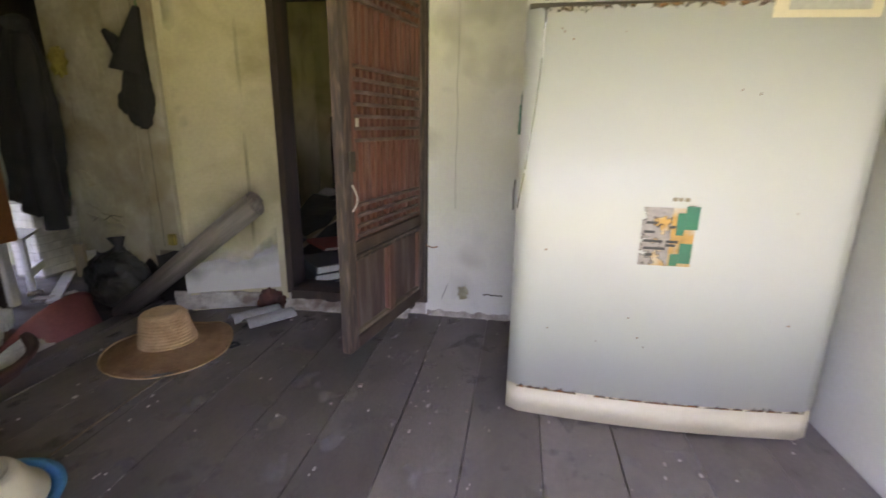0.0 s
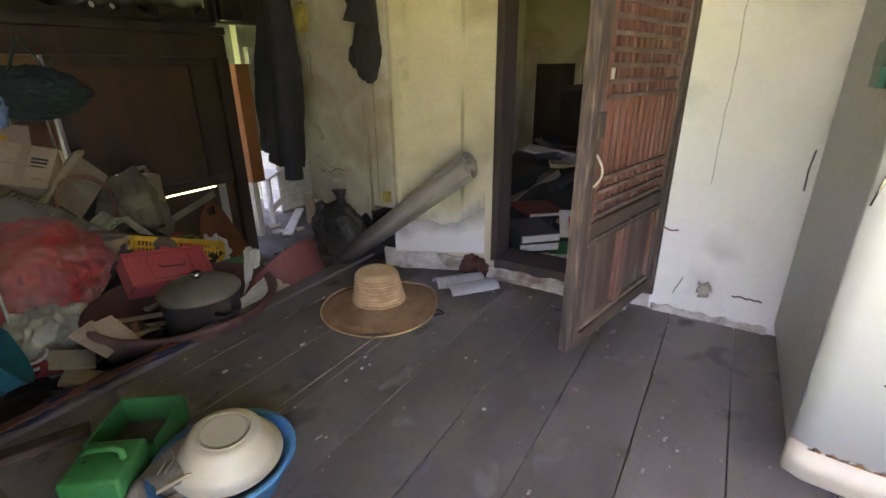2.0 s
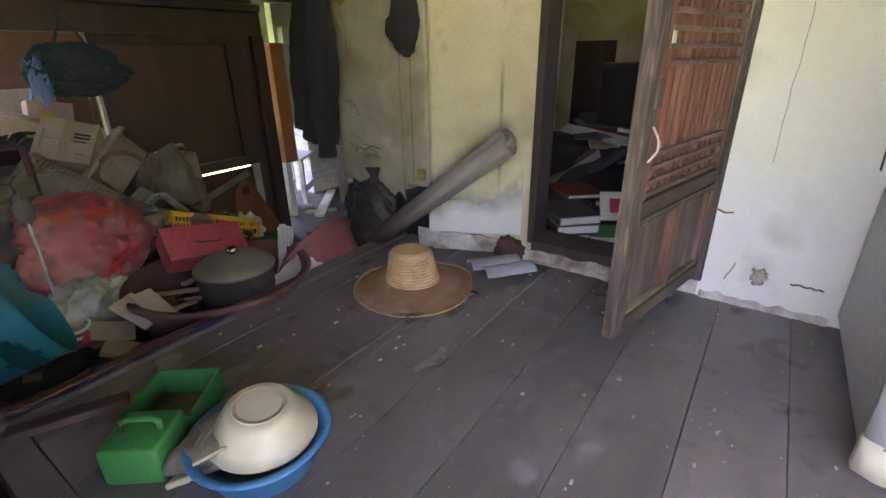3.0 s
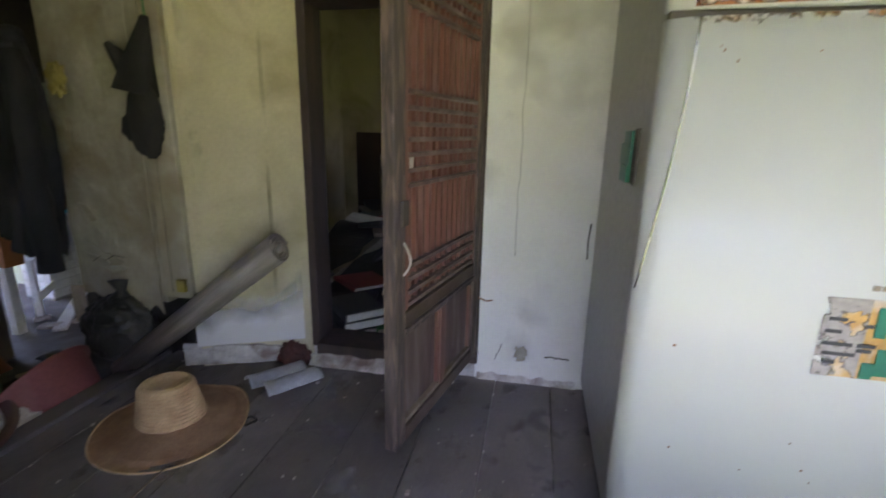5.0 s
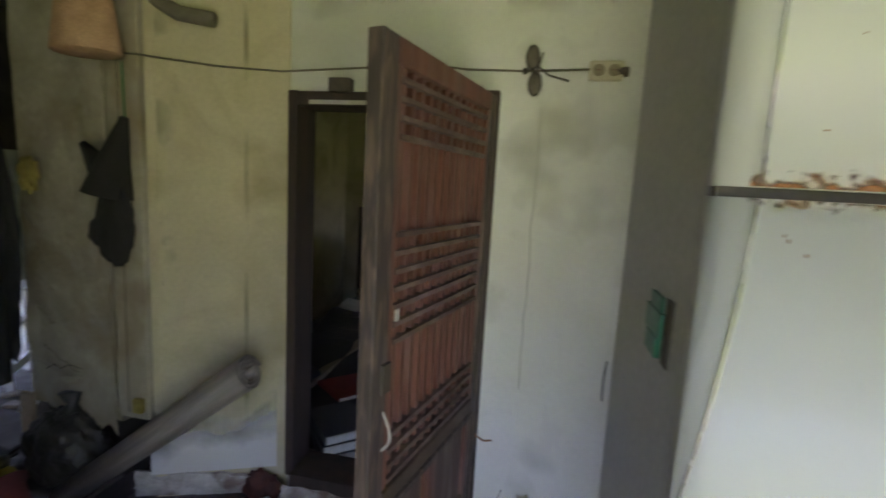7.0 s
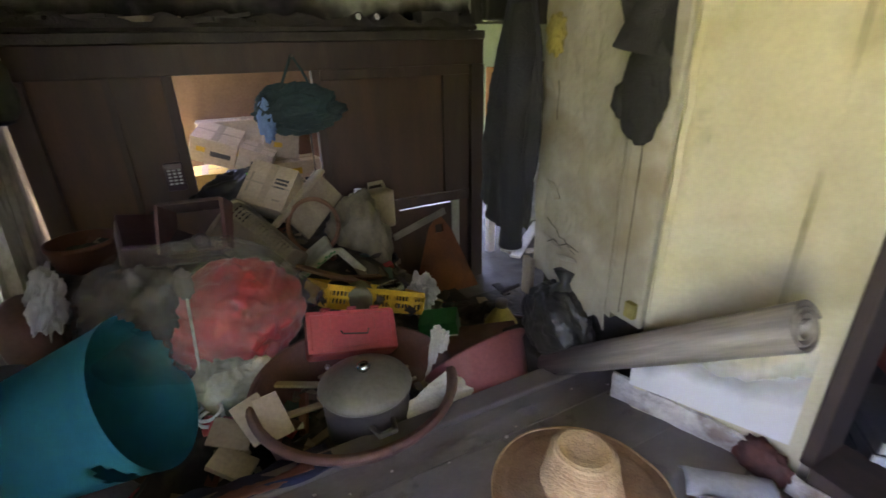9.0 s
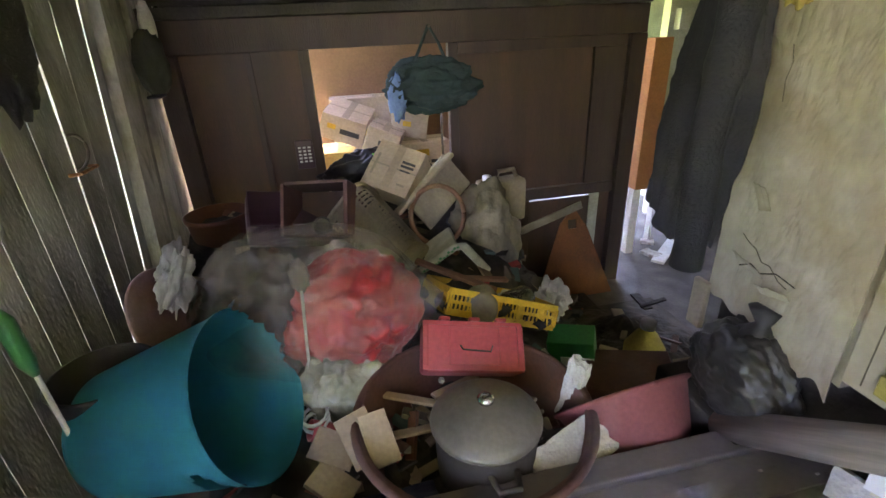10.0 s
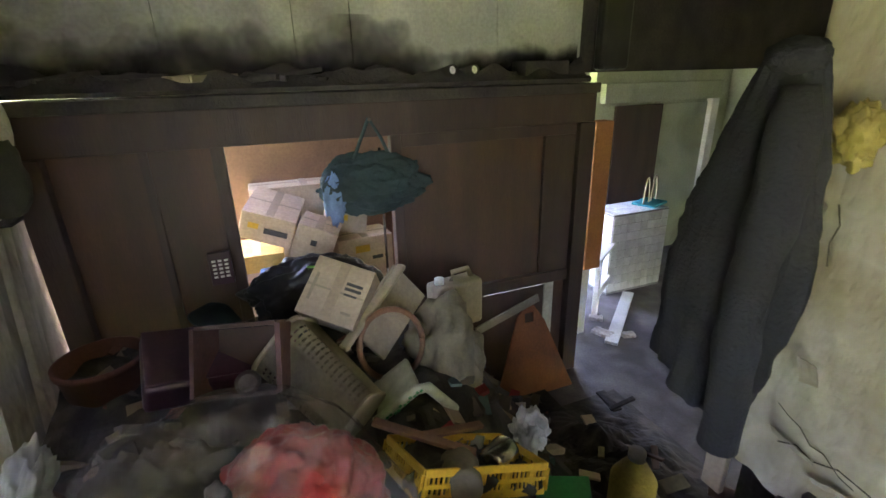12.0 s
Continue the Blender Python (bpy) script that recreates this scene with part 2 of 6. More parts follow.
M["label"] = mat("torn_orange_sticker", (0.62, 0.36, 0.11), (0.45, 0.25, 0.08), 25, 0.8, 0.2, dirt=(0.55, 0.5, 0.42), dirt_scale=18, dirt_amount=0.8)
M["ink"] = mat("dark_print", (0.06, 0.06, 0.06), None, 10, 0.8, 0.0)
M["bluecloth"] = mat("blue_cloth", (0.16, 0.27, 0.5), None, 8, 0.85, 0.3)
M["pinkpaper"] = mat("pink_cover", (0.72, 0.1, 0.14), None, 8, 0.6, 0.1)
M["paperwhite"] = mat("old_paper", (0.66, 0.63, 0.58), (0.5, 0.47, 0.42), 8, 0.9, 0.2, vary=0.15)
M["bookdark"] = mat("dark_book_cover", (0.05, 0.05, 0.06), None, 6, 0.5, 0.1, vary=0.5)
M["yellowrag"] = mat("yellow_rag", (0.36, 0.29, 0.07), (0.24, 0.19, 0.05), 8, 0.9, 0.5)
M["navy"] = mat("dark_blue_mat", (0.02, 0.025, 0.06), None, 8, 0.9, 0.4, fine=120)
M["capm"] = mat("dark_olive_cap_cloth", (0.05, 0.055, 0.035), None, 6, 0.95, 0.4, fine=150)
M["heap"] = mat("dusty_dark_rubbish", (0.06, 0.05, 0.042), (0.025, 0.022, 0.02), 9, 0.9, 0.8, fine=40, dirt=(0.12, 0.10, 0.08), dirt_scale=6, dirt_amount=0.5)


# ---- mesh helpers ----
def link_mesh(name, bm, material, smooth=False):
    me = bpy.data.meshes.new(name)
    bm.normal_update()
    bm.to_mesh(me)
    bm.free()
    me.materials.append(material)
    if smooth:
        for p in me.polygons:
            p.use_smooth = True
    return new(name, me)


def thing(name, at, label, category, group="", kind=""):
    ob = new(name)
    ob.empty_display_size = 0.05
    ob.matrix_world = at if isinstance(at, Matrix) else Matrix.Translation(at)
    return tagged(ob, label, category, group, kind)


def part(name, bm, material, parent, label="", smooth=False):
    ob = link_mesh(name, bm, material, smooth)
    ob.parent = parent
    return tagged(ob, label)


def solo(name, at, bm, material, label, category, group="", kind="", smooth=False):
    ob = link_mesh(name, bm, material, smooth)
    ob.matrix_world = at if isinstance(at, Matrix) else Matrix.Translation(at)
    return tagged(ob, label, category, group, kind)


def add_box(bm, c, s, bevel=0.0, m=None):
    mt = Matrix.Translation(c) @ Matrix.Diagonal((*s, 1))
    if m is not None:
        mt = m @ mt
    r = bmesh.ops.create_cube(bm, size=1, matrix=mt)
    if bevel:
        es = {e for v in r["verts"] for e in v.link_edges}
        bmesh.ops.bevel(bm, geom=list(es), offset=bevel, segments=2, affect="EDGES", profile=0.5)
    return bm


def box(c, s, bevel=0.0, m=None):
    return add_box(bmesh.new(), c, s, bevel, m)


def span(lo, hi, bevel=0.0):
    """A box between two corners."""
    return box([(a + b) / 2 for a, b in zip(lo, hi)], [b - a for a, b in zip(lo, hi)], bevel)


def add_lathe(bm, profile, n=40, m=None, jag=None):
    rings = []
    for k, (r, z) in enumerate(profile):
        ring = []
        for i in range(n):
            a = 2 * math.pi * i / n
            dz = jag(a) if jag and z == max(p[1] for p in profile) else 0
            v = Vector((r * math.cos(a), r * math.sin(a), z + dz))
            ring.append(bm.verts.new(m @ v if m is not None else v))
        rings.append(ring)
    for a, b in zip(rings, rings[1:]):
        for i in range(n):
            bm.faces.new((a[i], a[(i + 1) % n], b[(i + 1) % n], b[i]))
    for ring, flip in ((rings[0], True), (rings[-1], False)):
        bm.faces.new(list(reversed(ring)) if flip else ring)
    return bm


def lathe(profile, n=40, m=None, jag=None):
    return add_lathe(bmesh.new(), profile, n, m, jag)


def add_pipe(bm, pts, r, n=8):
    pts = [Vector(p) for p in pts]
    rings = []
    for i, p in enumerate(pts):
        d = (pts[min(i + 1, len(pts) - 1)] - pts[max(i - 1, 0)]).normalized()
        up = Vector((0, 0, 1)) if abs(d.z) < 0.9 else Vector((1, 0, 0))
        a = d.cross(up).normalized()
        b = d.cross(a)
        rr = r[i] if isinstance(r, (list, tuple)) else r
        rings.append([bm.verts.new(p + rr * (math.cos(2 * math.pi * k / n) * a + math.sin(2 * math.pi * k / n) * b)) for k in range(n)])
    for a, b in zip(rings, rings[1:]):
        for k in range(n):
            bm.faces.new((a[k], a[(k + 1) % n], b[(k + 1) % n], b[k]))
    bm.faces.new(list(reversed(rings[0])))
    bm.faces.new(rings[-1])
    return bm


def pipe(pts, r, n=8):
    return add_pipe(bmesh.new(), pts, r, n)


def sheet(f, nu, nv, thick):
    """A thick sheet over f(u, v), u and v from 0 to 1."""
    bm = bmesh.new()
    g = [[bm.verts.new(f(i / nu, j / nv)) for j in range(nv + 1)] for i in range(nu + 1)]
    for i in range(nu):
        for j in range(nv):
            bm.faces.new((g[i][j], g[i + 1][j], g[i + 1][j + 1], g[i][j + 1]))
    bm.normal_update()
    bmesh.ops.solidify(bm, geom=bm.faces[:], thickness=thick)
    return bm


def blob(c, s, rough=0.25, freq=3.0, seed=0.0, sub=4, flat=None, fold=0.0):
    """A crumpled lump; flat: height at which it is cut level."""
    bm = bmesh.new()
    bmesh.ops.create_icosphere(bm, subdivisions=sub, radius=1)
    for v in bm.verts:
        d = v.co.normalized()
        q = d * freq + Vector((seed, seed * 1.7, -seed))
        k = 1 + rough * noise.noise(q) + rough * 0.5 * noise.noise(q * 2.3)
        if fold:
            k += fold * (abs(noise.noise(q * 2.1)) - 0.25) + fold * 0.6 * (abs(noise.noise(q * 4.7)) - 0.25)
        v.co = Vector((d.x * s[0], d.y * s[1], d.z * s[2])) * k + Vector(c)
        if flat is not None and v.co.z < flat:
            v.co.z = flat
    return bm


def rect_bars(bm, c, w, h, border, depth, m=None, bevel=0.0):
    """A rectangular frame in the local xz plane."""
    x, y, z = c
    add_box(bm, (x, y, z + h / 2 - border / 2), (w, depth, border), bevel, m)
    add_box(bm, (x, y, z - h / 2 + border / 2), (w, depth, border), bevel, m)
    add_box(bm, (x - w / 2 + border / 2, y, z), (border, depth, h - 2 * border), bevel, m)
    add_box(bm, (x + w / 2 - border / 2, y, z), (border, depth, h - 2 * border), bevel, m)
    return bm


def structure(name, bm, material, label, category="structure"):
    return tagged(link_mesh(name, bm, material), label, category, kind="structure")


# ---- setting ----
W = 2.09          # face of the wall with the door
LOW = -0.57       # kitchen floor
CEIL = 2.15

ground = structure("ground", sheet(lambda u, v: Vector((-400 + 800 * u, -400 + 800 * v, -0.72)), 60, 60, 0.05), M["grass"], "green grass of the yard in front of the house", "ground")
structure("yard_strip", span((-2.2, -1.3, -0.71), (2.4, 0.30, -0.45)), M["earth"], "pale trodden earth yard before the wooden porch", "ground")
# unseen roof slabs and eave, added to stop sun leaks and cut sky light
structure("roof_store", span((-6.2, 0.0, 2.27), (-3.3, 6.2, 2.36)), M["framewood"], "unseen dark roof slab added to keep the sun out of the store", "roof")
structure("eave", sheet(lambda u, v: Vector((-3.299 + 5.9 * u, -1.2 + 1.58 * v, 1.96 + 0.30 * v)), 4, 4, 0.06), M["framewood"], "unseen dark sloping eave, set low to keep sky light off the upper walls", "roof")
structure("roof", span((-3.299, 0.36, 2.27), (2.6, 6.2, 2.36)), M["framewood"], "unseen dark roof slab added to keep the sun out of the rooms", "roof")
structure("ceiling", span((-1.28, 0.38, CEIL), (1.62, W + 0.15, CEIL + 0.08)), M["ceiling"], "stained papered ceiling over the wooden porch", "ceiling")
structure("ceiling_kitchen", span((-5.2, 0.031, CEIL + 0.01), (-1.285, 5.6, CEIL + 0.09)), M["soot"], "sooty dark ceiling over the kitchen", "ceiling")
structure("kitchen_floor", span((-5.3, -0.05, LOW - 0.1), (-1.3, 5.6, LOW)), M["concrete"], "dusty grey concrete kitchen floor", "floor")

# wall with the door: pieces butt end to end
OL, OR, OB, OT = -0.59, 0.12, 0.09, 1.455
JL = -0.583       # outer edge of the narrow jamb
structure("wall_north_right", span((OR, W, -0.45), (1.62, W + 0.12, CEIL)), M["plaster"], "white limewashed plaster wall with stains and cracks", "wall")
structure("wall_north_top", span((JL, W, OT), (OR, W + 0.12, CEIL)), M["plaster"], "white plaster above the doorway", "wall")
def prism(plan, z0, z1):
    bm = bmesh.new()
    lo = [bm.verts.new((x, y, z0)) for x, y in plan]
    hi = [bm.verts.new((x, y, z1)) for x, y in plan]
    k = len(plan)
    for i in range(k):
        bm.faces.new((lo[i], lo[(i + 1) % k], hi[(i + 1) % k], hi[i]))
    bm.faces.new(list(reversed(lo)))
    bm.faces.new(hi)
    bmesh.ops.recalc_face_normals(bm, faces=bm.faces[:])
    return bm


structure("wall_north_left", prism([(-0.99, 1.905), (JL - 0.001, W - 0.005), (JL - 0.001, W + 0.12), (-0.99, W + 0.12)], -0.02, CEIL), M["plaster_yellow"], "yellowed plaster wall beside the dark doorway", "wall")
structure("wall_north_sill", span((OL, W, -0.45), (OR, W + 0.12, OB - 0.03)), M["mortar"], "crumbling white mortar under the door sill", "wall")
structure("wall_east", span((1.485, 0.3, -0.45), (1.62, W, CEIL)), M["plaster"], "white plaster side wall beside the refrigerator", "wall")
structure("wall_paper_left", prism([(-1.62, 1.975), (-1.12, 1.90), (-1.12, 2.10), (-1.62, 2.10)], 0.27, CEIL), M["paper"], "brown-stained peeling wallpaper on an old mud wall", "wall")
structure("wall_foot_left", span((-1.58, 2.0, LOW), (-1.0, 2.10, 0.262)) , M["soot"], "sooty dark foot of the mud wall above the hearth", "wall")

# room behind the doorway
structure("floor_room", span((-1.6, W + 0.121, -0.06), (1.6, 5.0, 0.0)), M["lino"], "worn floor of the dark room", "floor")
structure("wall_room_back", span((-1.6, 4.6, 0.0), (1.6, 4.7, CEIL)), M["plaster_yellow"], "yellowed wall of the dark room", "wall")
structure("wall_room_left", span((-1.6, W + 0.125, -0.5), (-1.5, 5.6, CEIL)), M["plaster_yellow"], "yellowed side wall of the dark room", "wall")
# side wall in four pieces around an unseen opening, added to light the books
structure("wall_room_right_low", span((1.5, W + 0.125, 0.0), (1.6, 4.6, 0.80)), M["plaster_yellow"], "yellowed side wall under the unseen opening added to light the room", "wall")
structure("wall_room_right_top", span((1.5, W + 0.125, 1.25), (1.6, 4.6, CEIL)), M["plaster_yellow"], "yellowed side wall over the unseen opening added to light the room", "wall")
structure("wall_room_right_near", span((1.5, W + 0.125, 0.80), (1.6, 3.35, 1.25)), M["plaster_yellow"], "yellowed side wall beside the unseen opening added to light the room", "wall")
structure("wall_room_right_far", span((1.5, 3.85, 0.80), (1.6, 4.6, 1.25)), M["plaster_yellow"], "yellowed side wall beside the unseen opening added to light the room", "wall")
structure("ceiling_room", span((-1.6, W + 0.125, CEIL), (1.6, 4.7, CEIL + 0.06)), M["ceiling"], "papered ceiling of the dark room", "ceiling")

# kitchen walls
# unseen strip, added to shut the gap between board tops and roof against light
structure("wall_head_strip", span((-3.299, -0.04, CEIL + 0.001), (-0.05, 0.02, 2.30)), M["framewood"], "dark unseen strip added to close the roof gap against stray light", "beam")
# unseen wall, added to darken the left floor and the kitchen
structure("wall_front_left", span((-1.335, -0.06, -0.6), (-0.05, 0.02, 2.2)), M["greyboard"], "unseen weathered board wall added to keep daylight off the left of the porch", "wall")
structure("wall_corner_fill", span((-3.3, -0.04, LOW), (-2.93, -0.004, CEIL)), M["greyboard"], "weathered boards in the kitchen corner", "wall")
structure("wall_front_right", span((1.485, -0.06, -0.6), (1.62, 0.3, 2.2)), M["plaster"], "plaster end of the porch side wall", "wall")
# the west wall is left open below this piece, to light the tiled block
structure("wall_west_top", span((-5.3, 2.7, 1.0), (-5.2, 3.75, CEIL)), M["greenwall"], "pale wall over the unseen opening added to light the tiles", "wall")
structure("wall_west_end", span((-5.3, 3.75, LOW), (-5.2, 5.6, CEIL)), M["greenwall"], "pale wall of the back passage", "wall")
structure("wall_west", span((-5.3, -0.05, LOW), (-5.2, 2.7, CEIL)), M["greenwall"], "pale green stained wall of the back room", "wall")
structure("wall_kitchen_north", span((-5.2, 5.5, LOW), (-1.6, 5.6, CEIL)), M["greenwall"], "pale stained wall of the back passage", "wall")
# pieces around a large unseen opening, added to brighten the cartons
structure("wall_store_south_low", span((-5.2, -0.05, LOW), (-3.3, 0.03, -0.35)), M["plaster"], "plaster under the unseen opening added to light the store", "wall")
structure("wall_store_south_top", span((-5.3, -0.05, 1.75), (-3.3, 0.03, 2.269)), M["plaster"], "plaster over the unseen opening added to light the store", "wall")
structure("wall_store_south_side", span((-5.2, -0.05, -0.35), (-4.9, 0.03, 1.75)), M["plaster"], "plaster beside the unseen opening added to light the store", "wall")


def seams(x0, x1, width):
    x, out = x0, []
    while x < x1 - 0.01:
        out.append((x, min(x + width, x1)))
        x += width
    return out


# porch floor of boards on a frame
maru = structure("floor", span((-1.2, 0.38, -0.10), (1.48, W - 0.005, -0.032)), M["framewood"], "old grey-brown wooden porch floor of wide boards", "floor")
structure("porch_edge_beam", span((-1.28, 0.30, -0.16), (-1.202, W - 0.12, 0.012), 0.006), M["plank"], "worn timber edge beam of the porch floor", "trim")
structure("porch_front_beam", span((-1.2, 0.30, -0.16), (1.48, 0.378, 0.0), 0.006), M["plank"], "worn timber front beam of the porch floor", "trim")
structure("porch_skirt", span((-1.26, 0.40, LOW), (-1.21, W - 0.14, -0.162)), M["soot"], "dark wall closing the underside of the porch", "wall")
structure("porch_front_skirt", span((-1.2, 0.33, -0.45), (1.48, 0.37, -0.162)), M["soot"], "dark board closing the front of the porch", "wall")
pitch = 0.2145
for i in range(14):
    x0 = 0.422 - pitch * (8 - i)
    x1 = x0 + pitch
    a, b = max(x0, -1.2), min(x1, 1.48)
    if b - a < 0.02:
        continue
    bm = box((0, 0, 0), (b - a - 0.003, W - 0.38 - 0.008, 0.03), 0.0016)
    o = part("floor_board", bm, M["plank"], maru)
    o.location = ((a + b) / 2, (W + 0.38) / 2 - 0.004, -0.0165)

# foliage that closes the yard behind the walker
hedge_bm = bmesh.new()
rng = random.Random(4)
for i in range(6500):
    x, z = rng.uniform(-14, 12), rng.uniform(-0.7, 3.0)
    y = -5.2 + rng.uniform(-0.5, 0.5) - 0.15 * z
    mm = Matrix.Translation((x, y, z)) @ Euler((rng.uniform(0, 6), rng.uniform(0, 6), rng.uniform(0, 6))).to_matrix().to_4x4()
    q = [hedge_bm.verts.new(mm @ Vector(p)) for p in ((-0.16, 0, 0), (0, -0.1, 0.02), (0.18, 0, 0), (0, 0.1, 0.02))]
    hedge_bm.faces.new(q)
tagged(link_mesh("hedge", hedge_bm, M["leaf"]), "leafy green hedge at the far side of the yard", "hedge", kind="stuff")
M["stile"] = mat("worn_dark_stile", (0.090, 0.068, 0.062), (0.050, 0.036, 0.032), 4, 0.6, 0.4, fine=60, stretch=(4, 4, 0.6), dirt=(0.27, 0.18, 0.135), dirt_scale=14, dirt_amount=0.5)
M["doorpanel"] = mat("grey_brown_door_panel", (0.13, 0.085, 0.072), (0.085, 0.05, 0.042), 5, 0.6, 0.2, stretch=(5, 5, 0.6), dirt=(0.24, 0.2, 0.18), dirt_scale=5, dirt_amount=0.5)
M["crossbar"] = mat("dusty_dark_crossbar", (0.16, 0.10, 0.085), (0.09, 0.055, 0.045), 6, 0.65, 0.2, fine=80, dirt=(0.26, 0.19, 0.17), dirt_scale=12, dirt_amount=0.4)


# ---- door frame and open lattice door ----
frame_door = thing("door_frame", (0, 0, 0), "dark weathered timber door frame around the open doorway", "door frame", kind="structure")
part("jamb", span((JL, W - 0.018, OB - 0.03), (JL + 0.034, W + 0.118, OT + 0.006), 0.004), M["framewood"], frame_door)
part("jamb", span((OR - 0.05, W - 0.02, OB - 0.03), (OR + 0.01, W + 0.118, OT + 0.012), 0.004), M["framewood"], frame_door)
part("lintel", span((JL + 0.035, W - 0.022, OT - 0.045), (OR - 0.052, W + 0.118, OT + 0.002), 0.004), M["framewood"], frame_door)
part("sill", span((JL + 0.035, W - 0.05, OB - 0.055), (OR - 0.052, W + 0.118, OB), 0.004), M["framewood"], frame_door)
part("rail_strip", span((-0.50, W - 0.028, OT - 0.040), (-0.30, W - 0.023, OT - 0.027)), M["paperwhite"], frame_door, "torn strip of pale paper on the lintel")

LEAF = 0.645
h0, h1 = Vector((0.105, 2.075, 0)), Vector((-0.034, 1.440, 0))
du = (h1 - h0).normalized()
dn = Vector((-du.y, du.x, 0))          # face towards the porch
LM = Matrix(((du.x, dn.x, 0, h0.x), (du.y, dn.y, 0, h0.y), (0, 0, 1, 0), (0, 0, 0, 1)))
leaf = thing("lattice_door", LM, "open reddish-brown wooden lattice door with worn dark edges", "door")
ZB, ZT, T = 0.10, 1.45, 0.036


def lbox(name, u0, u1, z0, z1, v0, v1, m, bevel=0.0, label="", parent=None):
    return part(name, span((u0, v0, z0), (u1, v1, z1), bevel), m, parent or leaf, label)


lbox("stile", LEAF - 0.058, LEAF, ZB, ZT, -T / 2, T / 2, M["stile"], 0.004, "worn dark closing stile with bare patches")
lbox("stile", 0.0, 0.05, ZB, ZT, -T / 2, T / 2, M["stile"], 0.004)
lbox("top_rail", 0.051, LEAF - 0.059, ZT - 0.05, ZT, -T / 2, T / 2, M["doorwood"], 0.004)
lbox("middle_rail", 0.051, LEAF - 0.059, 0.452, 0.496, -T / 2, T / 2, M["railwood"], 0.004)
lbox("rail_moulding", 0.051, LEAF - 0.059, 0.438, 0.449, -T / 2, T / 2 + 0.004, M["stile"], 0.002)
lbox("rail_moulding", 0.051, LEAF - 0.059, 0.427, 0.435, -T / 2, T / 2 + 0.001, M["stile"], 0.002)
lbox("bottom_rail", 0.051, LEAF - 0.059, ZB, ZB + 0.045, -T / 2, T / 2, M["railwood"], 0.004, "grey worn bottom rail")
lbox("mullion", 0.300, 0.338, ZB + 0.046, 0.426, -T / 2, T / 2 - 0.006, M["doorwood"], 0.003)
for p0, p1 in ((0.052, 0.299), (0.339, LEAF - 0.06)):
    lbox("panel", p0, p1, ZB + 0.046, 0.426, -0.012, -0.006, M["doorpanel"])
    lbox("panel_moulding", p0, p1, ZB + 0.047, ZB + 0.062, -0.005, 0.012, M["dustywood"], 0.003, "dusty worn moulding under the panel")
    lbox("panel_moulding", p0, p0 + 0.014, ZB + 0.063, 0.425, -0.005, 0.010, M["doorwood"], 0.003)
    lbox("panel_moulding", p1 - 0.014, p1, ZB + 0.063, 0.425, -0.005, 0.010, M["doorwood"], 0.003)
lbox("backing", 0.051, LEAF - 0.059, 0.497, ZT - 0.051, -T / 2, -T / 2 + 0.004, M["doorpaper"], label="red-brown backing behind the lattice")
lbox("inner_frame", 0.052, 0.068, 0.498, ZT - 0.052, -0.012, 0.014, M["doorwood"], 0.002)
lbox("inner_frame", LEAF - 0.078, LEAF - 0.06, 0.498, ZT - 0.052, -0.012, 0.014, M["doorwood"], 0.002)
n_v = 12
for i in range(n_v):
    u = 0.070 + (LEAF - 0.15) * (i + 0.5) / n_v
    lbox("upright_bar", u - 0.0075, u + 0.0075, 0.498, ZT - 0.052, -0.012, 0.007, M["doorwood"])
for z in [0.512, 0.545, 0.582, 0.618, 0.833, 0.871, 0.910, 0.948, 0.986, 1.025, 1.064, 1.263, 1.300, 1.337, 1.374]:
    lbox("cross_bar", 0.069, LEAF - 0.079, z - 0.006, z + 0.006, -0.006, 0.017, M["crossbar"], 0.0015)
pull = part("handle", pipe([(LEAF - 0.047 + 0.012 * math.sin(math.pi * k / 8), 0.018 + 0.026 * math.sin(math.pi * k / 8), 0.605 + 0.0108 * k) for k in range(9)], 0.0032), M["paperwhite"], leaf, "pale worn metal pull handle", True)
lbox("latch", LEAF - 0.062, LEAF - 0.03, 0.735, 0.80, T / 2, T / 2 + 0.008, M["gasket"], 0.002, "small dark latch plate")
lbox("paper_scrap", LEAF - 0.105, LEAF - 0.088, 0.872, 0.905, 0.012, 0.015, M["paperwhite"], label="torn scrap of white paper")

# ---- refrigerator ----
FX0, FX1, FY, FTOP, SPLIT = 0.53, 1.405, 1.40, 1.78, 1.185
fr = thing("refrigerator", (0, 0, 0), "old cream two-door refrigerator with rust along the seam", "refrigerator")
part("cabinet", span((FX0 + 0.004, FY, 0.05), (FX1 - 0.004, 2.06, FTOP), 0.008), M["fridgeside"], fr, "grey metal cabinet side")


def bowed_door(z0, z1):
    """A door whose front bows forwards and whose long edges are rounded."""
    bm = bmesh.new()
    pts = []
    n = 24
    for i in range(n + 1):
        s = i / n
        x = FX0 + (FX1 - FX0) * s
        edge = min(s, 1 - s) * (FX1 - FX0)
        k = min(1.0, edge / 0.05)
        y = FY - 0.048 - 0.026 * math.sin(math.pi * s) - 0.018 * math.sqrt(max(0, 1 - (1 - k) ** 2)) + 0.018
        pts.append((x, y))
    outline = [(FX0, FY - 0.003)] + pts + [(FX1, FY - 0.003)]
    lo = [bm.verts.new((x, y, z0)) for x, y in outline]
    hi = [bm.verts.new((x, y, z1)) for x, y in outline]
    m = len(outline)
    for i in range(m):
        j = (i + 1) % m
        bm.faces.new((lo[i], lo[j], hi[j], hi[i]))
    bm.faces.new(list(reversed(lo)))
    bm.faces.new(hi)
    bmesh.ops.recalc_face_normals(bm, faces=bm.faces[:])
    return bm


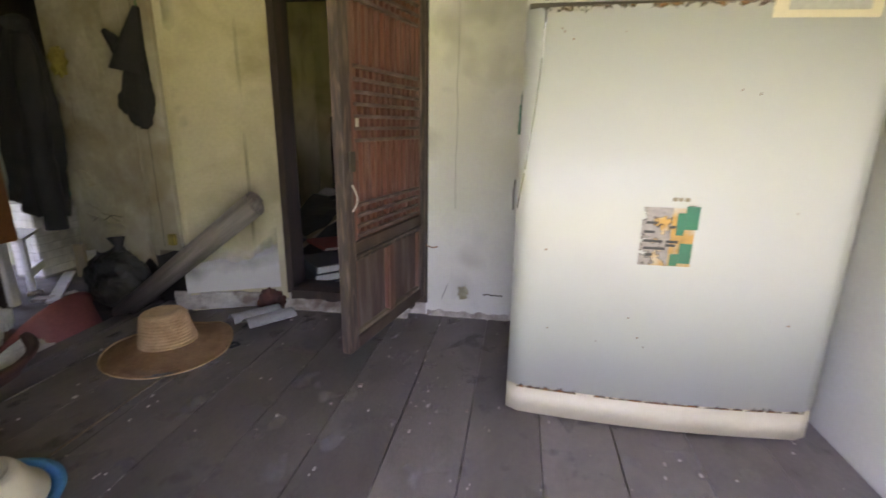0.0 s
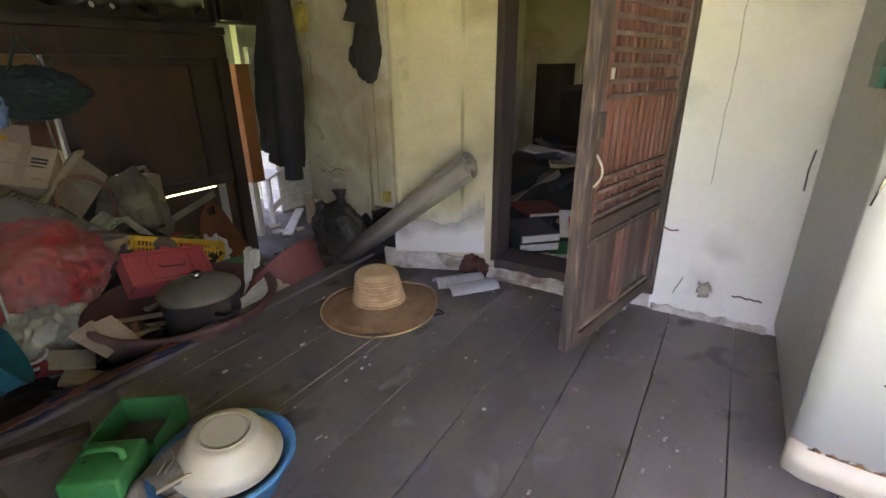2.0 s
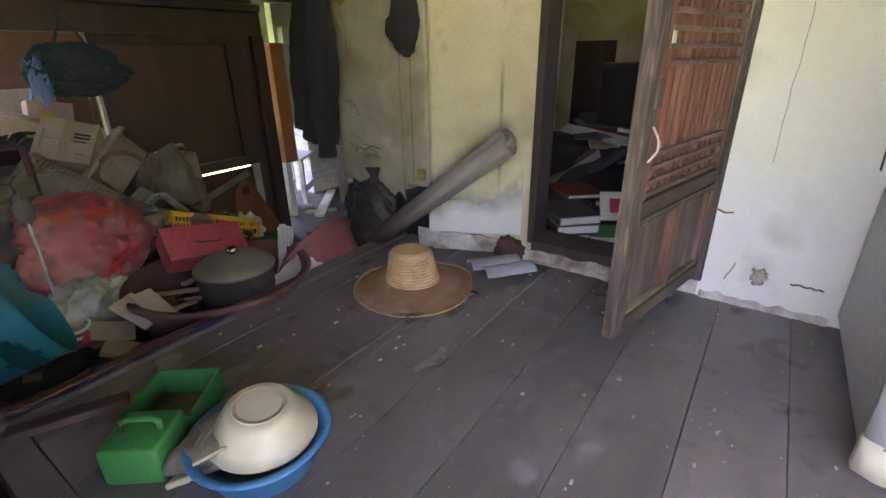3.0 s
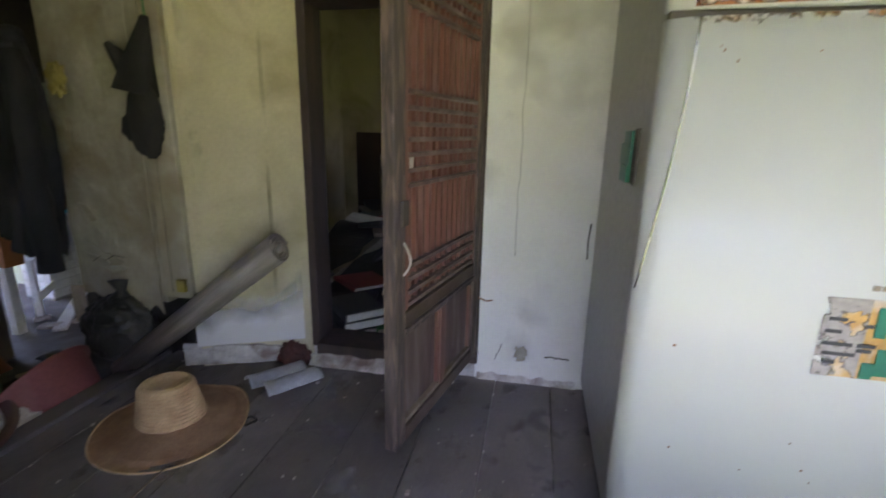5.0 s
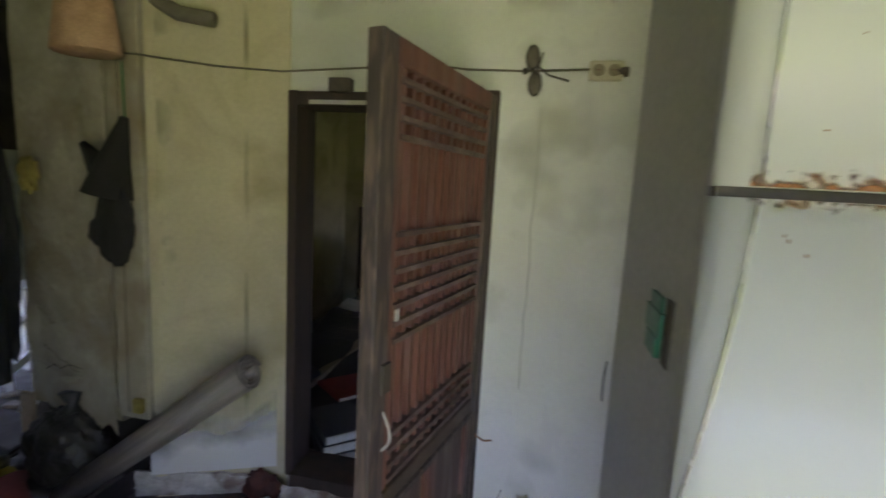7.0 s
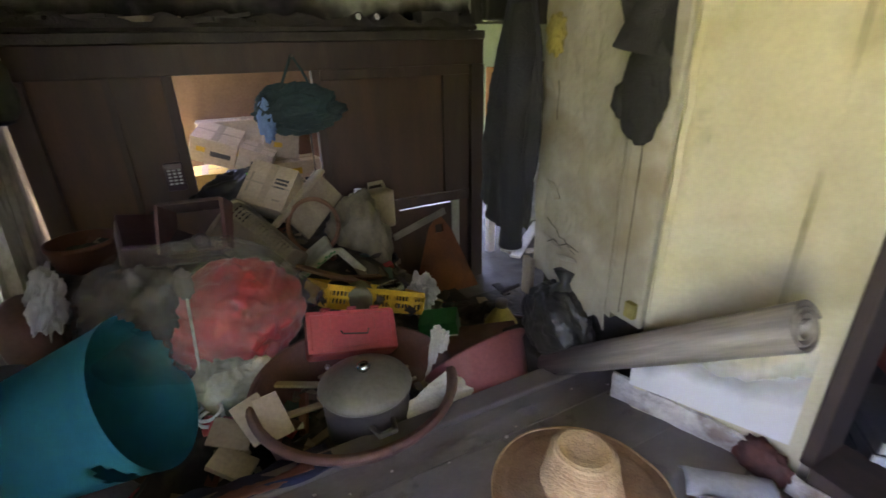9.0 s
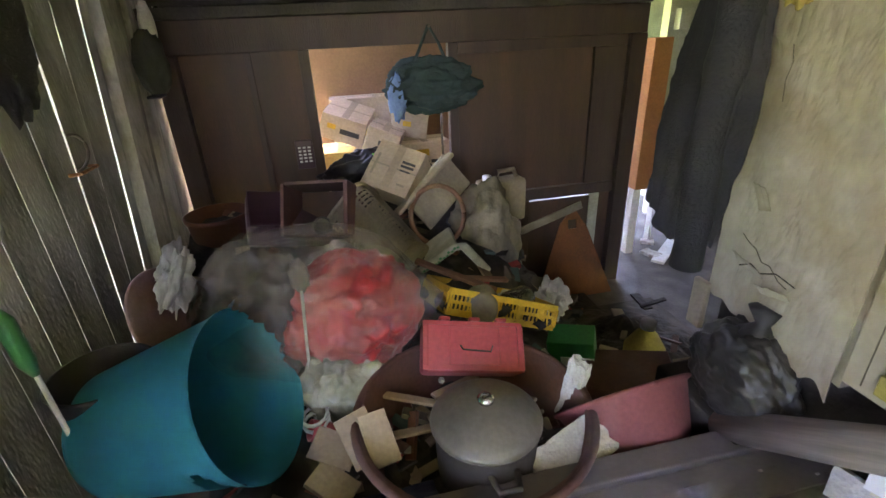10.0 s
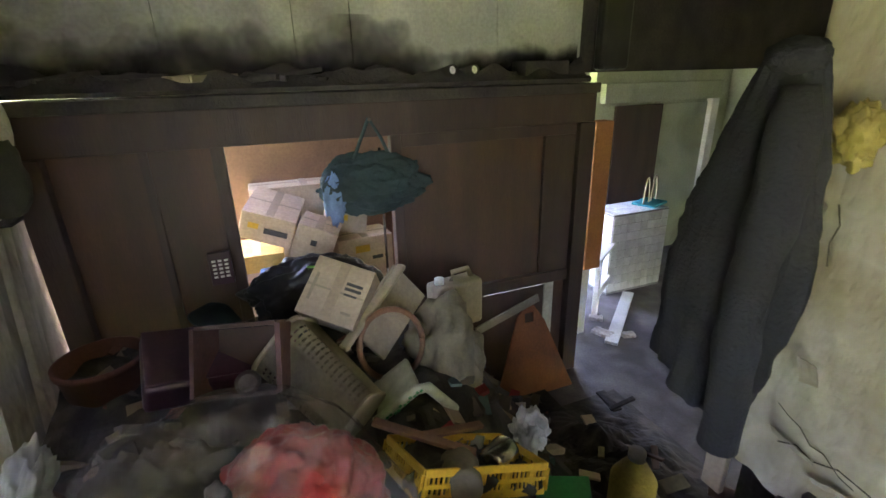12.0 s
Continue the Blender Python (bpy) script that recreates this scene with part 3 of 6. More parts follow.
part("lower_door", bowed_door(0.105, SPLIT - 0.008), M["fridge"], fr, "cream enamel refrigerator door", True)
part("upper_door", bowed_door(SPLIT + 0.008, FTOP - 0.005), M["fridge"], fr, "cream enamel freezer door", True)
part("gasket", span((FX0 + 0.006, FY - 0.03, SPLIT - 0.0075), (FX1 - 0.006, FY - 0.004, SPLIT + 0.0075)), M["gasket"], fr)
part("kick_plate", bowed_door(0.012, 0.098), M["creamplastic"], fr, "cream plastic kick plate with rusty top edge", True)
part("foot", span((FX0 + 0.04, FY + 0.05, 0.0), (FX0 + 0.09, FY + 0.1, 0.05)), M["gasket"], fr)
part("foot", span((FX1 - 0.09, FY + 0.05, 0.0), (FX1 - 0.04, FY + 0.1, 0.05)), M["gasket"], fr)
part("edge_strip", pipe([(FX0 + 0.048 - 0.046 * (1 - min(1, (z - 0.66) / 0.5)) ** 1.6, FY - 0.068 + 0.03 * (1 - min(1, (z - 0.66) / 0.5)) ** 1.6, z) for z in [0.66 + 0.04 * q for q in range(13)] + [SPLIT - 0.012]], 0.0022, 5), M["chrome"], fr, "thin bright edge strip of the door", True)
part("edge_strip", pipe([(FX0 + 0.048, FY - 0.068, SPLIT + 0.012), (FX0 + 0.05, FY - 0.068, FTOP - 0.01)], 0.0022, 5), M["chrome"], fr, "thin bright edge strip of the door", True)


# ---- dark wooden partition and what it carries ----
PX = -3.1
GY0, GY1, GZ1 = 0.745, 1.455, 0.975
pa = thing("partition", (0, 0, 0), "dark brown wooden partition with panels and an open hatch", "partition", kind="structure")
part("top_rail", span((PX - 0.05, 0.05, 1.0), (PX + 0.05, 2.60, 1.15), 0.005), M["darkwood"], pa)
part("post", span((PX - 0.06, 2.50, LOW), (PX + 0.06, 2.60, 0.999), 0.005), M["darkwood"], pa)
part("post", span((PX - 0.06, 0.04, LOW), (PX + 0.06, 0.14, 0.999), 0.005), M["darkwood"], pa)
part("stile", span((PX - 0.03, GY0 - 0.05, LOW), (PX + 0.025, GY0, 0.999), 0.003), M["darkwood"], pa)
part("stile", span((PX - 0.03, GY1, LOW), (PX + 0.025, GY1 + 0.05, 0.999), 0.003), M["darkwood"], pa)
part("panel", span((PX - 0.012, 0.141, LOW), (PX + 0.008, GY0 - 0.051, 0.999)), M["darkpanel"], pa)
part("cover_strip", span((PX + 0.009, 0.44, LOW), (PX + 0.02, 0.47, 0.999)), M["darkwood"], pa)
part("panel", span((PX - 0.012, GY1 + 0.051, 0.15), (PX + 0.008, 2.499, 0.999)), M["darkpanel"], pa)
part("panel_frame", span((PX + 0.009, GY1 + 0.051, 0.94), (PX + 0.03, 2.499, 0.999), 0.003), M["darkwood"], pa)
part("panel_frame", span((PX + 0.009, 2.30, 0.15), (PX + 0.03, 2.499, 0.939), 0.003), M["darkwood"], pa)
part("bottom_rail", span((PX - 0.03, GY1 + 0.051, 0.08), (PX + 0.04, 2.499, 0.149), 0.004), M["darkwood"], pa)
part("kick_frame", span((PX - 0.02, 2.36, LOW), (PX + 0.02, 2.42, 0.079)), M["upboard"], pa, "pale board at the foot of the partition")
part("kick_panel", span((PX - 0.012, 1.951, LOW), (PX + 0.008, 2.359, 0.058)), M["darkpanel"], pa)
part("kick_panel", span((PX - 0.012, 2.421, LOW), (PX + 0.008, 2.499, 0.079)), M["darkpanel"], pa)
part("kick_panel", span((PX - 0.012, GY1 + 0.051, LOW), (PX + 0.008, 1.95, 0.079)), M["darkpanel"], pa)
structure("shelf_beam", span((-3.268, 0.04, 1.151), (PX + 0.10, 2.58, 1.20), 0.005), M["soot"], "sooty dark shelf on the partition", "shelf")
up = structure("wall_upper_west", span((-3.32, 0.0, 1.2), (-3.27, 2.66, CEIL)), M["soot"], "wall above the shelf", "wall")
ys = [0.04, 0.57, 1.10, 1.35, 2.10, 2.62]
for a, b in zip(ys, ys[1:]):
    part("wall_board", span((-3.268, a + 0.002, 1.203), (-3.25, b - 0.002, CEIL - 0.02)), M["upboard"], up)
structure("passage_header", span((-3.3, 2.664, 1.25), (-3.2, 5.5, CEIL)), M["soot"], "sooty wall over the passage", "wall")

# weathered board wall on the yard side of the kitchen
bw = thing("board_wall", (0, 0, 0), "weathered grey board wall with gaps of daylight", "wall", kind="structure")
def lean(x, z):
    k = min(1, max(0, (-2.0 - x) / 0.45))
    return x - 0.19 * k * (z - 0.7)


def leaning_board(x0, x1, y0, y1, z0, z1, wear=0.0):
    """A board whose long edges waver by wear."""
    bm = bmesh.new()
    n = 40 if wear else 1
    rows = []
    for k in range(n + 1):
        z = z0 + (z1 - z0) * k / n
        a = wear * noise.noise(Vector((x0 * 7, 3.0, z * 6)))
        b = wear * (noise.noise(Vector((x1 * 7, 9.0, z * 6))) + 0.7 * noise.noise(Vector((x1 * 7, 4.0, z * 19))))
        rows.append([bm.verts.new((lean(x, z), y, z)) for x, y in ((x0 + a, y0), (x1 + b, y0), (x1 + b, y1), (x0 + a, y1))])
    for p, q in zip(rows, rows[1:]):
        for i in range(4):
            bm.faces.new((p[i], p[(i + 1) % 4], q[(i + 1) % 4], q[i]))
    bm.faces.new(list(reversed(rows[0])))
    bm.faces.new(rows[-1])
    return bm


cuts = [-3.04, -2.96, -2.875, -2.74, -2.60, -2.475, -2.32, -2.175, -2.03, -1.89, -1.75, -1.60, -1.46, -1.335]
gaps = [0.006, 0.0165, 0.005, 0.004, 0.0130, 0.003, 0.0130, 0.004, 0.003, 0.003, 0.002, 0.002, 0.002]
for a, b, g in zip(cuts, cuts[1:], gaps):
    part("board", leaning_board(a, b - g, 0.0, 0.008, LOW, CEIL, 0.006 if g > 0.012 else 0.001), M["greyboard"], bw)
part("post", leaning_board(-2.70, -2.55, 0.010, 0.055, LOW, CEIL), M["palepost"], bw, "pale grey scarred timber post")
part("post", leaning_board(-2.93, -2.86, 0.010, 0.035, LOW, CEIL), M["palepost"], bw, "pale narrow batten")
part("corner_post", span((-1.33, -0.04, LOW), (-1.22, 0.07, CEIL), 0.008), M["framewood"], bw)

# post at the wall corner
structure("corner_post_left", span((-1.118, 1.885, 0.30), (-0.992, 2.10, CEIL), 0.006), M["paper"], "papered timber post at the corner of the wall", "post")


# ---- rubbish heap that carries the things in the kitchen ----
def smooth(a, b, v):
    k = min(1, max(0, (v - a) / (b - a)))
    return k * k * (3 - 2 * k)


def heap_z(x, y):
    lv = -0.34 + 0.26 * smooth(-1.45, -1.95, x) + 0.20 * smooth(-1.95, -2.45, x) + 0.10 * smooth(-2.45, -2.95, x)
    g = 1 - smooth(1.35, 2.15, y)
    return LOW + (lv - LOW) * g + 0.05 * g * noise.noise(Vector((x * 5, y * 5, 0))) + 0.025 * g * noise.noise(Vector((x * 13, y * 13, 3)))


tagged(link_mesh("rubbish_heap", sheet(lambda u, v: Vector((-3.03 + 1.74 * u, 0.08 + 2.2 * v, heap_z(-3.03 + 1.74 * u, 0.08 + 2.2 * v))), 70, 90, -0.02), M["heap"]), "dark dusty heap of rags and rubbish", "rubbish", kind="stuff")


def film_mat():
    m = bpy.data.materials.new("clear_plastic_film")
    m.use_nodes = True
    n, l = m.node_tree.nodes, m.node_tree.links
    b = n["Principled BSDF"]
    b.inputs["Base Color"].default_value = (0.42, 0.385, 0.33, 1)
    b.inputs["Roughness"].default_value = 0.2
    nz = n.new("ShaderNodeTexNoise")
    nz.inputs["Scale"].default_value, nz.inputs["Detail"].default_value, nz.inputs["Distortion"].default_value = 14, 8, 2.5
    bp = n.new("ShaderNodeBump")
    bp.inputs["Strength"].default_value, bp.inputs["Distance"].default_value = 1.0, 0.04
    l.new(nz.outputs["Fac"], bp.inputs["Height"])
    l.new(bp.outputs["Normal"], b.inputs["Normal"])
    tr = n.new("ShaderNodeBsdfTransparent")
    mx = n.new("ShaderNodeMixShader")
    mr = n.new("ShaderNodeMapRange")
    mr.inputs["From Min"].default_value, mr.inputs["From Max"].default_value = 0.42, 0.72
    mr.inputs["To Min"].default_value, mr.inputs["To Max"].default_value = 0.18, 0.42
    n2 = n.new("ShaderNodeTexNoise")
    n2.inputs["Scale"].default_value, n2.inputs["Detail"].default_value, n2.inputs["Distortion"].default_value = 5, 4, 1.6
    l.new(n2.outputs["Fac"], mr.inputs["Value"])
    l.new(mr.outputs[0], mx.inputs["Fac"])
    l.new(tr.outputs[0], mx.inputs[1])
    l.new(b.outputs[0], mx.inputs[2])
    l.new(mx.outputs[0], n["Material Output"].inputs["Surface"])
    return m


M["film"] = film_mat()
M["plum"] = mat("dusty_plum_plastic", (0.16, 0.085, 0.095), (0.10, 0.052, 0.06), 5, 0.5, 0.15, dirt=(0.22, 0.17, 0.17), dirt_scale=4, dirt_amount=0.4)
M["whitebag"] = mat("pale_bluish_plastic_bag", (0.58, 0.60, 0.66), (0.40, 0.41, 0.45), 9, 0.4, 0.35, fine=20)
M["binbag"] = mat("dusty_black_bin_bag", (0.038, 0.035, 0.028), (0.020, 0.019, 0.016), 5, 0.5, 0.3, fine=14, dirt=(0.07, 0.064, 0.05), dirt_scale=5, dirt_amount=0.4)
M["yellowcarton"] = mat("yellow_printed_carton", (0.72, 0.52, 0.15), (0.62, 0.42, 0.1), 5, 0.8, 0.1)
M["tag"] = mat("bright_green_tag", (0.18, 0.7, 0.08), None, 5, 0.5, 0.0)
M["redcloth"] = mat("red_cloth", (0.47, 0.045, 0.042), (0.28, 0.024, 0.024), 7, 0.45, 0.8, fine=22)
M["greenwhite"] = mat("pale_green_crumpled_plastic", (0.46, 0.46, 0.34), (0.24, 0.24, 0.17), 7, 0.5, 0.6, fine=30)

# loose scraps over the heap
def scraps():
    bm = bmesh.new()
    rg = random.Random(31)
    for i in range(420):
        x, y = rg.uniform(-2.95, -1.30), rg.uniform(0.15, 2.2)
        if (x + 1.5) ** 2 + (y - 1.13) ** 2 < 0.36 ** 2:
            continue
        s = rg.uniform(0.015, 0.06)
        m = Matrix.Translation((x, y, heap_z(x, y) + 0.012)) @ Euler((rg.uniform(-0.6, 0.6), rg.uniform(-0.6, 0.6), rg.uniform(0, 6.3))).to_matrix().to_4x4()
        add_box(bm, (0, 0, 0), (s * rg.uniform(1, 4), s, rg.uniform(0.003, 0.03)), 0, m)
    rg = random.Random(32)
    for i in range(60):
        a, r = rg.uniform(0, 6.3), 0.28 * math.sqrt(rg.uniform(0, 1))
        m = Matrix.Translation((-1.5 + r * math.cos(a), 1.13 + r * math.sin(a), -0.08 + rg.uniform(-0.02, 0.02))) @ Euler((rg.uniform(-0.6, 0.6), rg.uniform(-0.6, 0.6), rg.uniform(0, 6.3))).to_matrix().to_4x4()
        s = rg.uniform(0.012, 0.035)
        add_box(bm, (0, 0, 0), (s * rg.uniform(1, 5), s, rg.uniform(0.003, 0.02)), 0, m)
    m = mat("mixed_scraps", (0.2, 0.17, 0.13), (0.12, 0.1, 0.08), 8, 0.8, 0.3)
    n, l = m.node_tree.nodes, m.node_tree.links
    g = n.new("ShaderNodeNewGeometry")
    rp = n.new("ShaderNodeValToRGB")
    rp.color_ramp.interpolation = "CONSTANT"
    els = rp.color_ramp.elements
    els[0].color = (0.10, 0.085, 0.065, 1)
    els[1].position, els[1].color = 0.35, (0.24, 0.19, 0.13, 1)
    for p, c in ((0.55, (0.04, 0.04, 0.045, 1)), (0.7, (0.40, 0.37, 0.32, 1)), (0.8, (0.16, 0.07, 0.045, 1)), (0.9, (0.06, 0.10, 0.09, 1)), (0.95, (0.33, 0.05, 0.05, 1))):
        e = els.new(p)
        e.color = c
    l.new(g.outputs["Random Per Island"], rp.inputs["Fac"])
    l.new(rp.outputs["Color"], n["Principled BSDF"].inputs["Base Color"])
    tagged(link_mesh("scraps", bm, m), "mixed dusty scraps of wood, paper and plastic", "scraps", kind="stuff")


scraps()

# big clear sack
sack = thing("plastic_sack", (0, 0, 0), "big clear plastic sack stuffed with red cloth and rags", "sack")
def sack_film():
    """A slumped bag drawn out to a point on one side."""
    bm = blob((0, 0, 0), (0.335, 0.42, 0.33), 0.10, 1.6, 2.0, 6, fold=0.045)
    tip = Vector((0.215, 0.451, 0.10))
    td = tip.normalized()
    for v in bm.verts:
        k = v.co.normalized().dot(td)
        if k > 0.62:
            w = smooth(0.62, 1.0, k)
            v.co = v.co.lerp(tip * (0.55 + 0.5 * w), 0.8 * w * w)
        v.co += 0.012 * noise.noise_vector(v.co * 8)
        v.co += Vector((-2.035, 0.67, 0.145))
    return bm


part("film", sack_film(), M["film"], sack, "dusty crumpled clear film", True)
part("red_cloth", blob((-1.965, 0.83, 0.165), (0.225, 0.235, 0.215), 0.10, 1.9, 5.0, 6, fold=0.09), M["redcloth"], sack, "bundle of red cloth", True)
part("dark_rag", blob((-2.05, 0.50, 0.12), (0.235, 0.235, 0.24), 0.2, 2.6, 8.0, 5, fold=0.2), M["heap"], sack, "dark rags", True)
for q, (c, s, k) in enumerate((((-1.86, 0.52, 0.13), (0.05, 0.08, 0.06), "coat"), ((-1.85, 0.64, 0.15), (0.05, 0.06, 0.09), "redcloth"), ((-1.94, 0.40, 0.16), (0.05, 0.07, 0.07), "blackcloth"), ((-1.93, 0.47, 0.25), (0.05, 0.06, 0.05), "bluecloth"))):
    part("rag", blob(c, s, 0.3, 2.5, q + 3.0, 4, fold=0.25), M[k], sack, "crumpled rag behind the film", True)
part("pale_plastic", blob((-1.80, 0.76, -0.03), (0.12, 0.15, 0.17), 0.2, 2.2, 11.0, 6, fold=0.09), M["greenwhite"], sack, "crumpled pale green plastic", True)

# tilted turquoise tub with a broken rim
bm_axis = Vector((0.22, 0.92, 0.32)).normalized()
tq = bm_axis.to_track_quat("Z", "Y").to_matrix().to_4x4()
tub_m = Matrix.Translation((-1.645, 0.15, 0.07)) @ tq @ Matrix.Scale(1.19, 4)
bin_ = thing("laundry_tub", tub_m, "turquoise plastic laundry tub lying on its side, rim broken", "tub")
def rim_dir(a):
    return tq.to_3x3() @ Vector((math.cos(a), math.sin(a), 0))


TOOTH = Vector((-0.90, 0.20, 0.26)).normalized()
GRIP = Vector((0.75, -0.05, -0.42)).normalized()


def jagf(a):
    """Broken teeth along one stretch of the rim."""
    w = smooth(0.62, 0.9, rim_dir(a).dot(TOOTH))
    return -w * (0.012 + 0.03 * abs(noise.noise(Vector((math.cos(a) * 9, math.sin(a) * 9, 1.3)))) + 0.016 * ((a * 9) % 1.0))


def tub_shell():
    bm = bmesh.new()
    n, m = 108, 30
    rings = []
    for k in range(-2, m + 1):
        s = max(k, 0) / m
        z = 0.012 + 0.348 * s if k >= 0 else 0.0
        r = (0.0, 0.135)[k + 2] if k < 0 else 0.15 + 0.042 * s + 0.003 * (k >= m - 1)
        ring = []
        for i in range(n):
            a = 2 * math.pi * i / n
            drop = jagf(a) * smooth(0.84, 1.0, s)
            ring.append(bm.verts.new(((r + 0.0005) * math.cos(a), (r + 0.0005) * math.sin(a), z + drop)))
        rings.append(ring)
    for k, (p, q) in enumerate(zip(rings, rings[1:])):
        s = (k - 1.5) / m
        for i in range(n):
            c = rim_dir(2 * math.pi * (i + 0.5) / n).dot(GRIP)
            if c > 0 and (math.acos(min(1, c)) / 0.40) ** 2 + ((s - 0.80) / 0.085) ** 2 < 1:
                continue
            bm.faces.new((p[i], p[(i + 1) % n], q[(i + 1) % n], q[i]))
    bmesh.ops.solidify(bm, geom=bm.faces[:], thickness=0.004)
    return bm


part("shell", tub_shell(), M["tealbin"], bin_, "", True)
part("foot_ring", lathe([(0.128, -0.006), (0.140, -0.006), (0.141, 0.002), (0.127, 0.002)], 48), M["tealbin"], bin_, "", True)

# brown rubber basin with the pot, toolbox and clutter in it
BASIN = (-1.50, 1.13, -0.33)
basin = thing("rubber_basin", BASIN, "big red-brown rubber basin full of clutter", "basin")
part("bowl", lathe([(0.005, 0.0), (0.24, 0.0), (0.27, 0.02), (0.33, 0.34), (0.345, 0.36), (0.345, 0.38), (0.325, 0.38), (0.255, 0.03), (0.23, 0.015), (0.005, 0.015)], 48), M["brownrubber"], basin, "", True)
part("rim", pipe([(0.344 * math.cos(a), 0.344 * math.sin(a), 0.374) for a in [2 * math.pi * q / 48 for q in range(49)]], 0.013, 8), M["brownrubber"], basin, "thick rolled rubber rim", True)
solo("clutter", (-1.50, 1.13, -0.315), blob((0, 0, 0.10), (0.29, 0.29, 0.14), 0.15, 6.0, 2.0, 4, fold=0.15, flat=0.0), M["heap"], "dusty odds and ends in the rubber basin", "clutter", kind="stuff")
inner = thing("brown_hoop", (-1.62, 1.10, -0.10), "curved brown plastic rim leaning in the basin", "hoop")
part("hoop", pipe([(0.19 * math.sin(a), 0.22 * math.cos(a), 0.05 * math.sin(a)) for a in [math.pi * (0.8 + 1.3 * q / 20) for q in range(21)]], 0.016, 8), M["brownrubber"], inner, "", True)
for i, (x, y, z, rz, ry, ln) in enumerate([(-1.66, 0.98, -0.03, 70, 8, 0.22), (-1.60, 1.02, -0.06, 20, -14, 0.24), (-1.68, 1.12, -0.02, 120, 10, 0.2), (-1.55, 0.94, -0.05, 95, 5, 0.18), (-1.56, 1.28, 0.0, 35, -20, 0.16)]):
    solo("wood_stick", pose(x, y, z, 0, ry, rz), box((0, 0, 0), (ln, 0.028, 0.012), 0.003), M["beige"] if i % 2 else M["cardboard"], "dusty flat wooden stick among the clutter", "stick", group="sticks in the basin")

pot = thing("cooking_pot", (-1.405, 1.14, -0.088), "dusty olive cooking pot with a domed lid and knob", "pot")
part("body", lathe([(0.005, 0), (0.12, 0.0), (0.138, 0.02), (0.142, 0.17), (0.15, 0.175), (0.15, 0.18), (0.005, 0.18)], 40), M["gasket"], pot, "dark pot body", True)
lid = part("lid", lathe([(0.150, 0.181), (0.153, 0.187), (0.146, 0.198), (0.118, 0.216), (0.075, 0.231), (0.035, 0.237), (0.005, 0.238)], 48), M["potmetal"], pot, "dusty olive domed lid", True)
part("knob", lathe([(0.012, 0.232), (0.011, 0.243), (0.022, 0.248), (0.024, 0.258), (0.015, 0.266), (0.005, 0.268)], 20), M["chrome"], lid, "glassy metal knob", True)
part("handle", pipe([(0.135, -0.03, 0.13), (0.185, -0.02, 0.13), (0.185, 0.03, 0.13), (0.135, 0.04, 0.13)], 0.009, 8), M["gasket"], pot, "", True)


def tool_box():
    c = Vector((-1.675, 1.19, 0.132))
    xa = Vector((0.03, 0.345, -0.06)).normalized()
    za = Vector((-0.62, 0.0, 0.60))
    za = (za - xa * za.dot(xa)).normalized()
    ya = za.cross(xa)
    m = Matrix(((xa.x, ya.x, za.x, c.x), (xa.y, ya.y, za.y, c.y), (xa.z, ya.z, za.z, c.z), (0, 0, 0, 1)))
    t = thing("red_toolbox", m, "faded red plastic toolbox tipped on its back", "toolbox")
    bm = box((0, 0.055, 0), (0.335, 0.11, 0.165), 0.014)
    part("shell", bm, M["redplastic"], t)
    bm = rect_bars(bmesh.new(), (-0.01, -0.003, 0), 0.325, 0.155, 0.012, 0.008)
    part("rim", bm, M["redplastic"], t)
    bm = rect_bars(bmesh.new(), (0.0, -0.002, 0.002), 0.17, 0.125, 0.005, 0.005)
    part("raised_field", bm, M["redplastic"], t)
    for x in (-0.10, 0.0, 0.09):
        part("hinge", box((x, 0.012, 0.088), (0.035, 0.03, 0.012), 0.003), M["redplastic"], t)
    part("wire_handle", pipe([(-0.05, -0.006, 0.0), (-0.045, -0.018, -0.015), (0.045, -0.018, -0.02), (0.055, -0.006, 0.0)], 0.003, 6), M["gasket"], t, "bent dark wire handle")
    return t


tool_box()

# yellow crate
def crate_at():
    xu = Vector((-0.052, 0.929, -0.367)).normalized()
    zu = Vector((-0.30, 0.22, 0.93))
    zu = (zu - xu * zu.dot(xu)).normalized()
    yu = zu.cross(xu)
    return Matrix(((xu.x, yu.x, zu.x, -1.998), (xu.y, yu.y, zu.y, 1.325), (xu.z, yu.z, zu.z, 0.025), (0, 0, 0, 1)))


crate = thing("yellow_crate", crate_at() , "yellow plastic crate with slotted sides, half buried", "crate")
CW, CD, CH = 0.46, 0.26, 0.10
for nm, c, s in (("bottom", (0, 0, 0.004), (CW, CD, 0.008)), ):
    part(nm, box(c, s, 0.002), M["yellowplastic"], crate)


def slotted(w, h, m):
    bm = bmesh.new()
    add_box(bm, (0, 0, h - 0.012), (w, 0.01, 0.024), 0.003, m)
    add_box(bm, (0, 0, 0.012), (w, 0.006, 0.024), 0, m)
    add_box(bm, (0, 0, h * 0.5), (w, 0.006, 0.012), 0, m)
    k = int(w / 0.016)
    for i in range(k + 1):
        wide = 0.02 if i % 6 == 0 else 0.006
        add_box(bm, (-w / 2 + w * i / k, 0, h / 2), (wide, 0.005, h - 0.03), 0, m)
    return bm


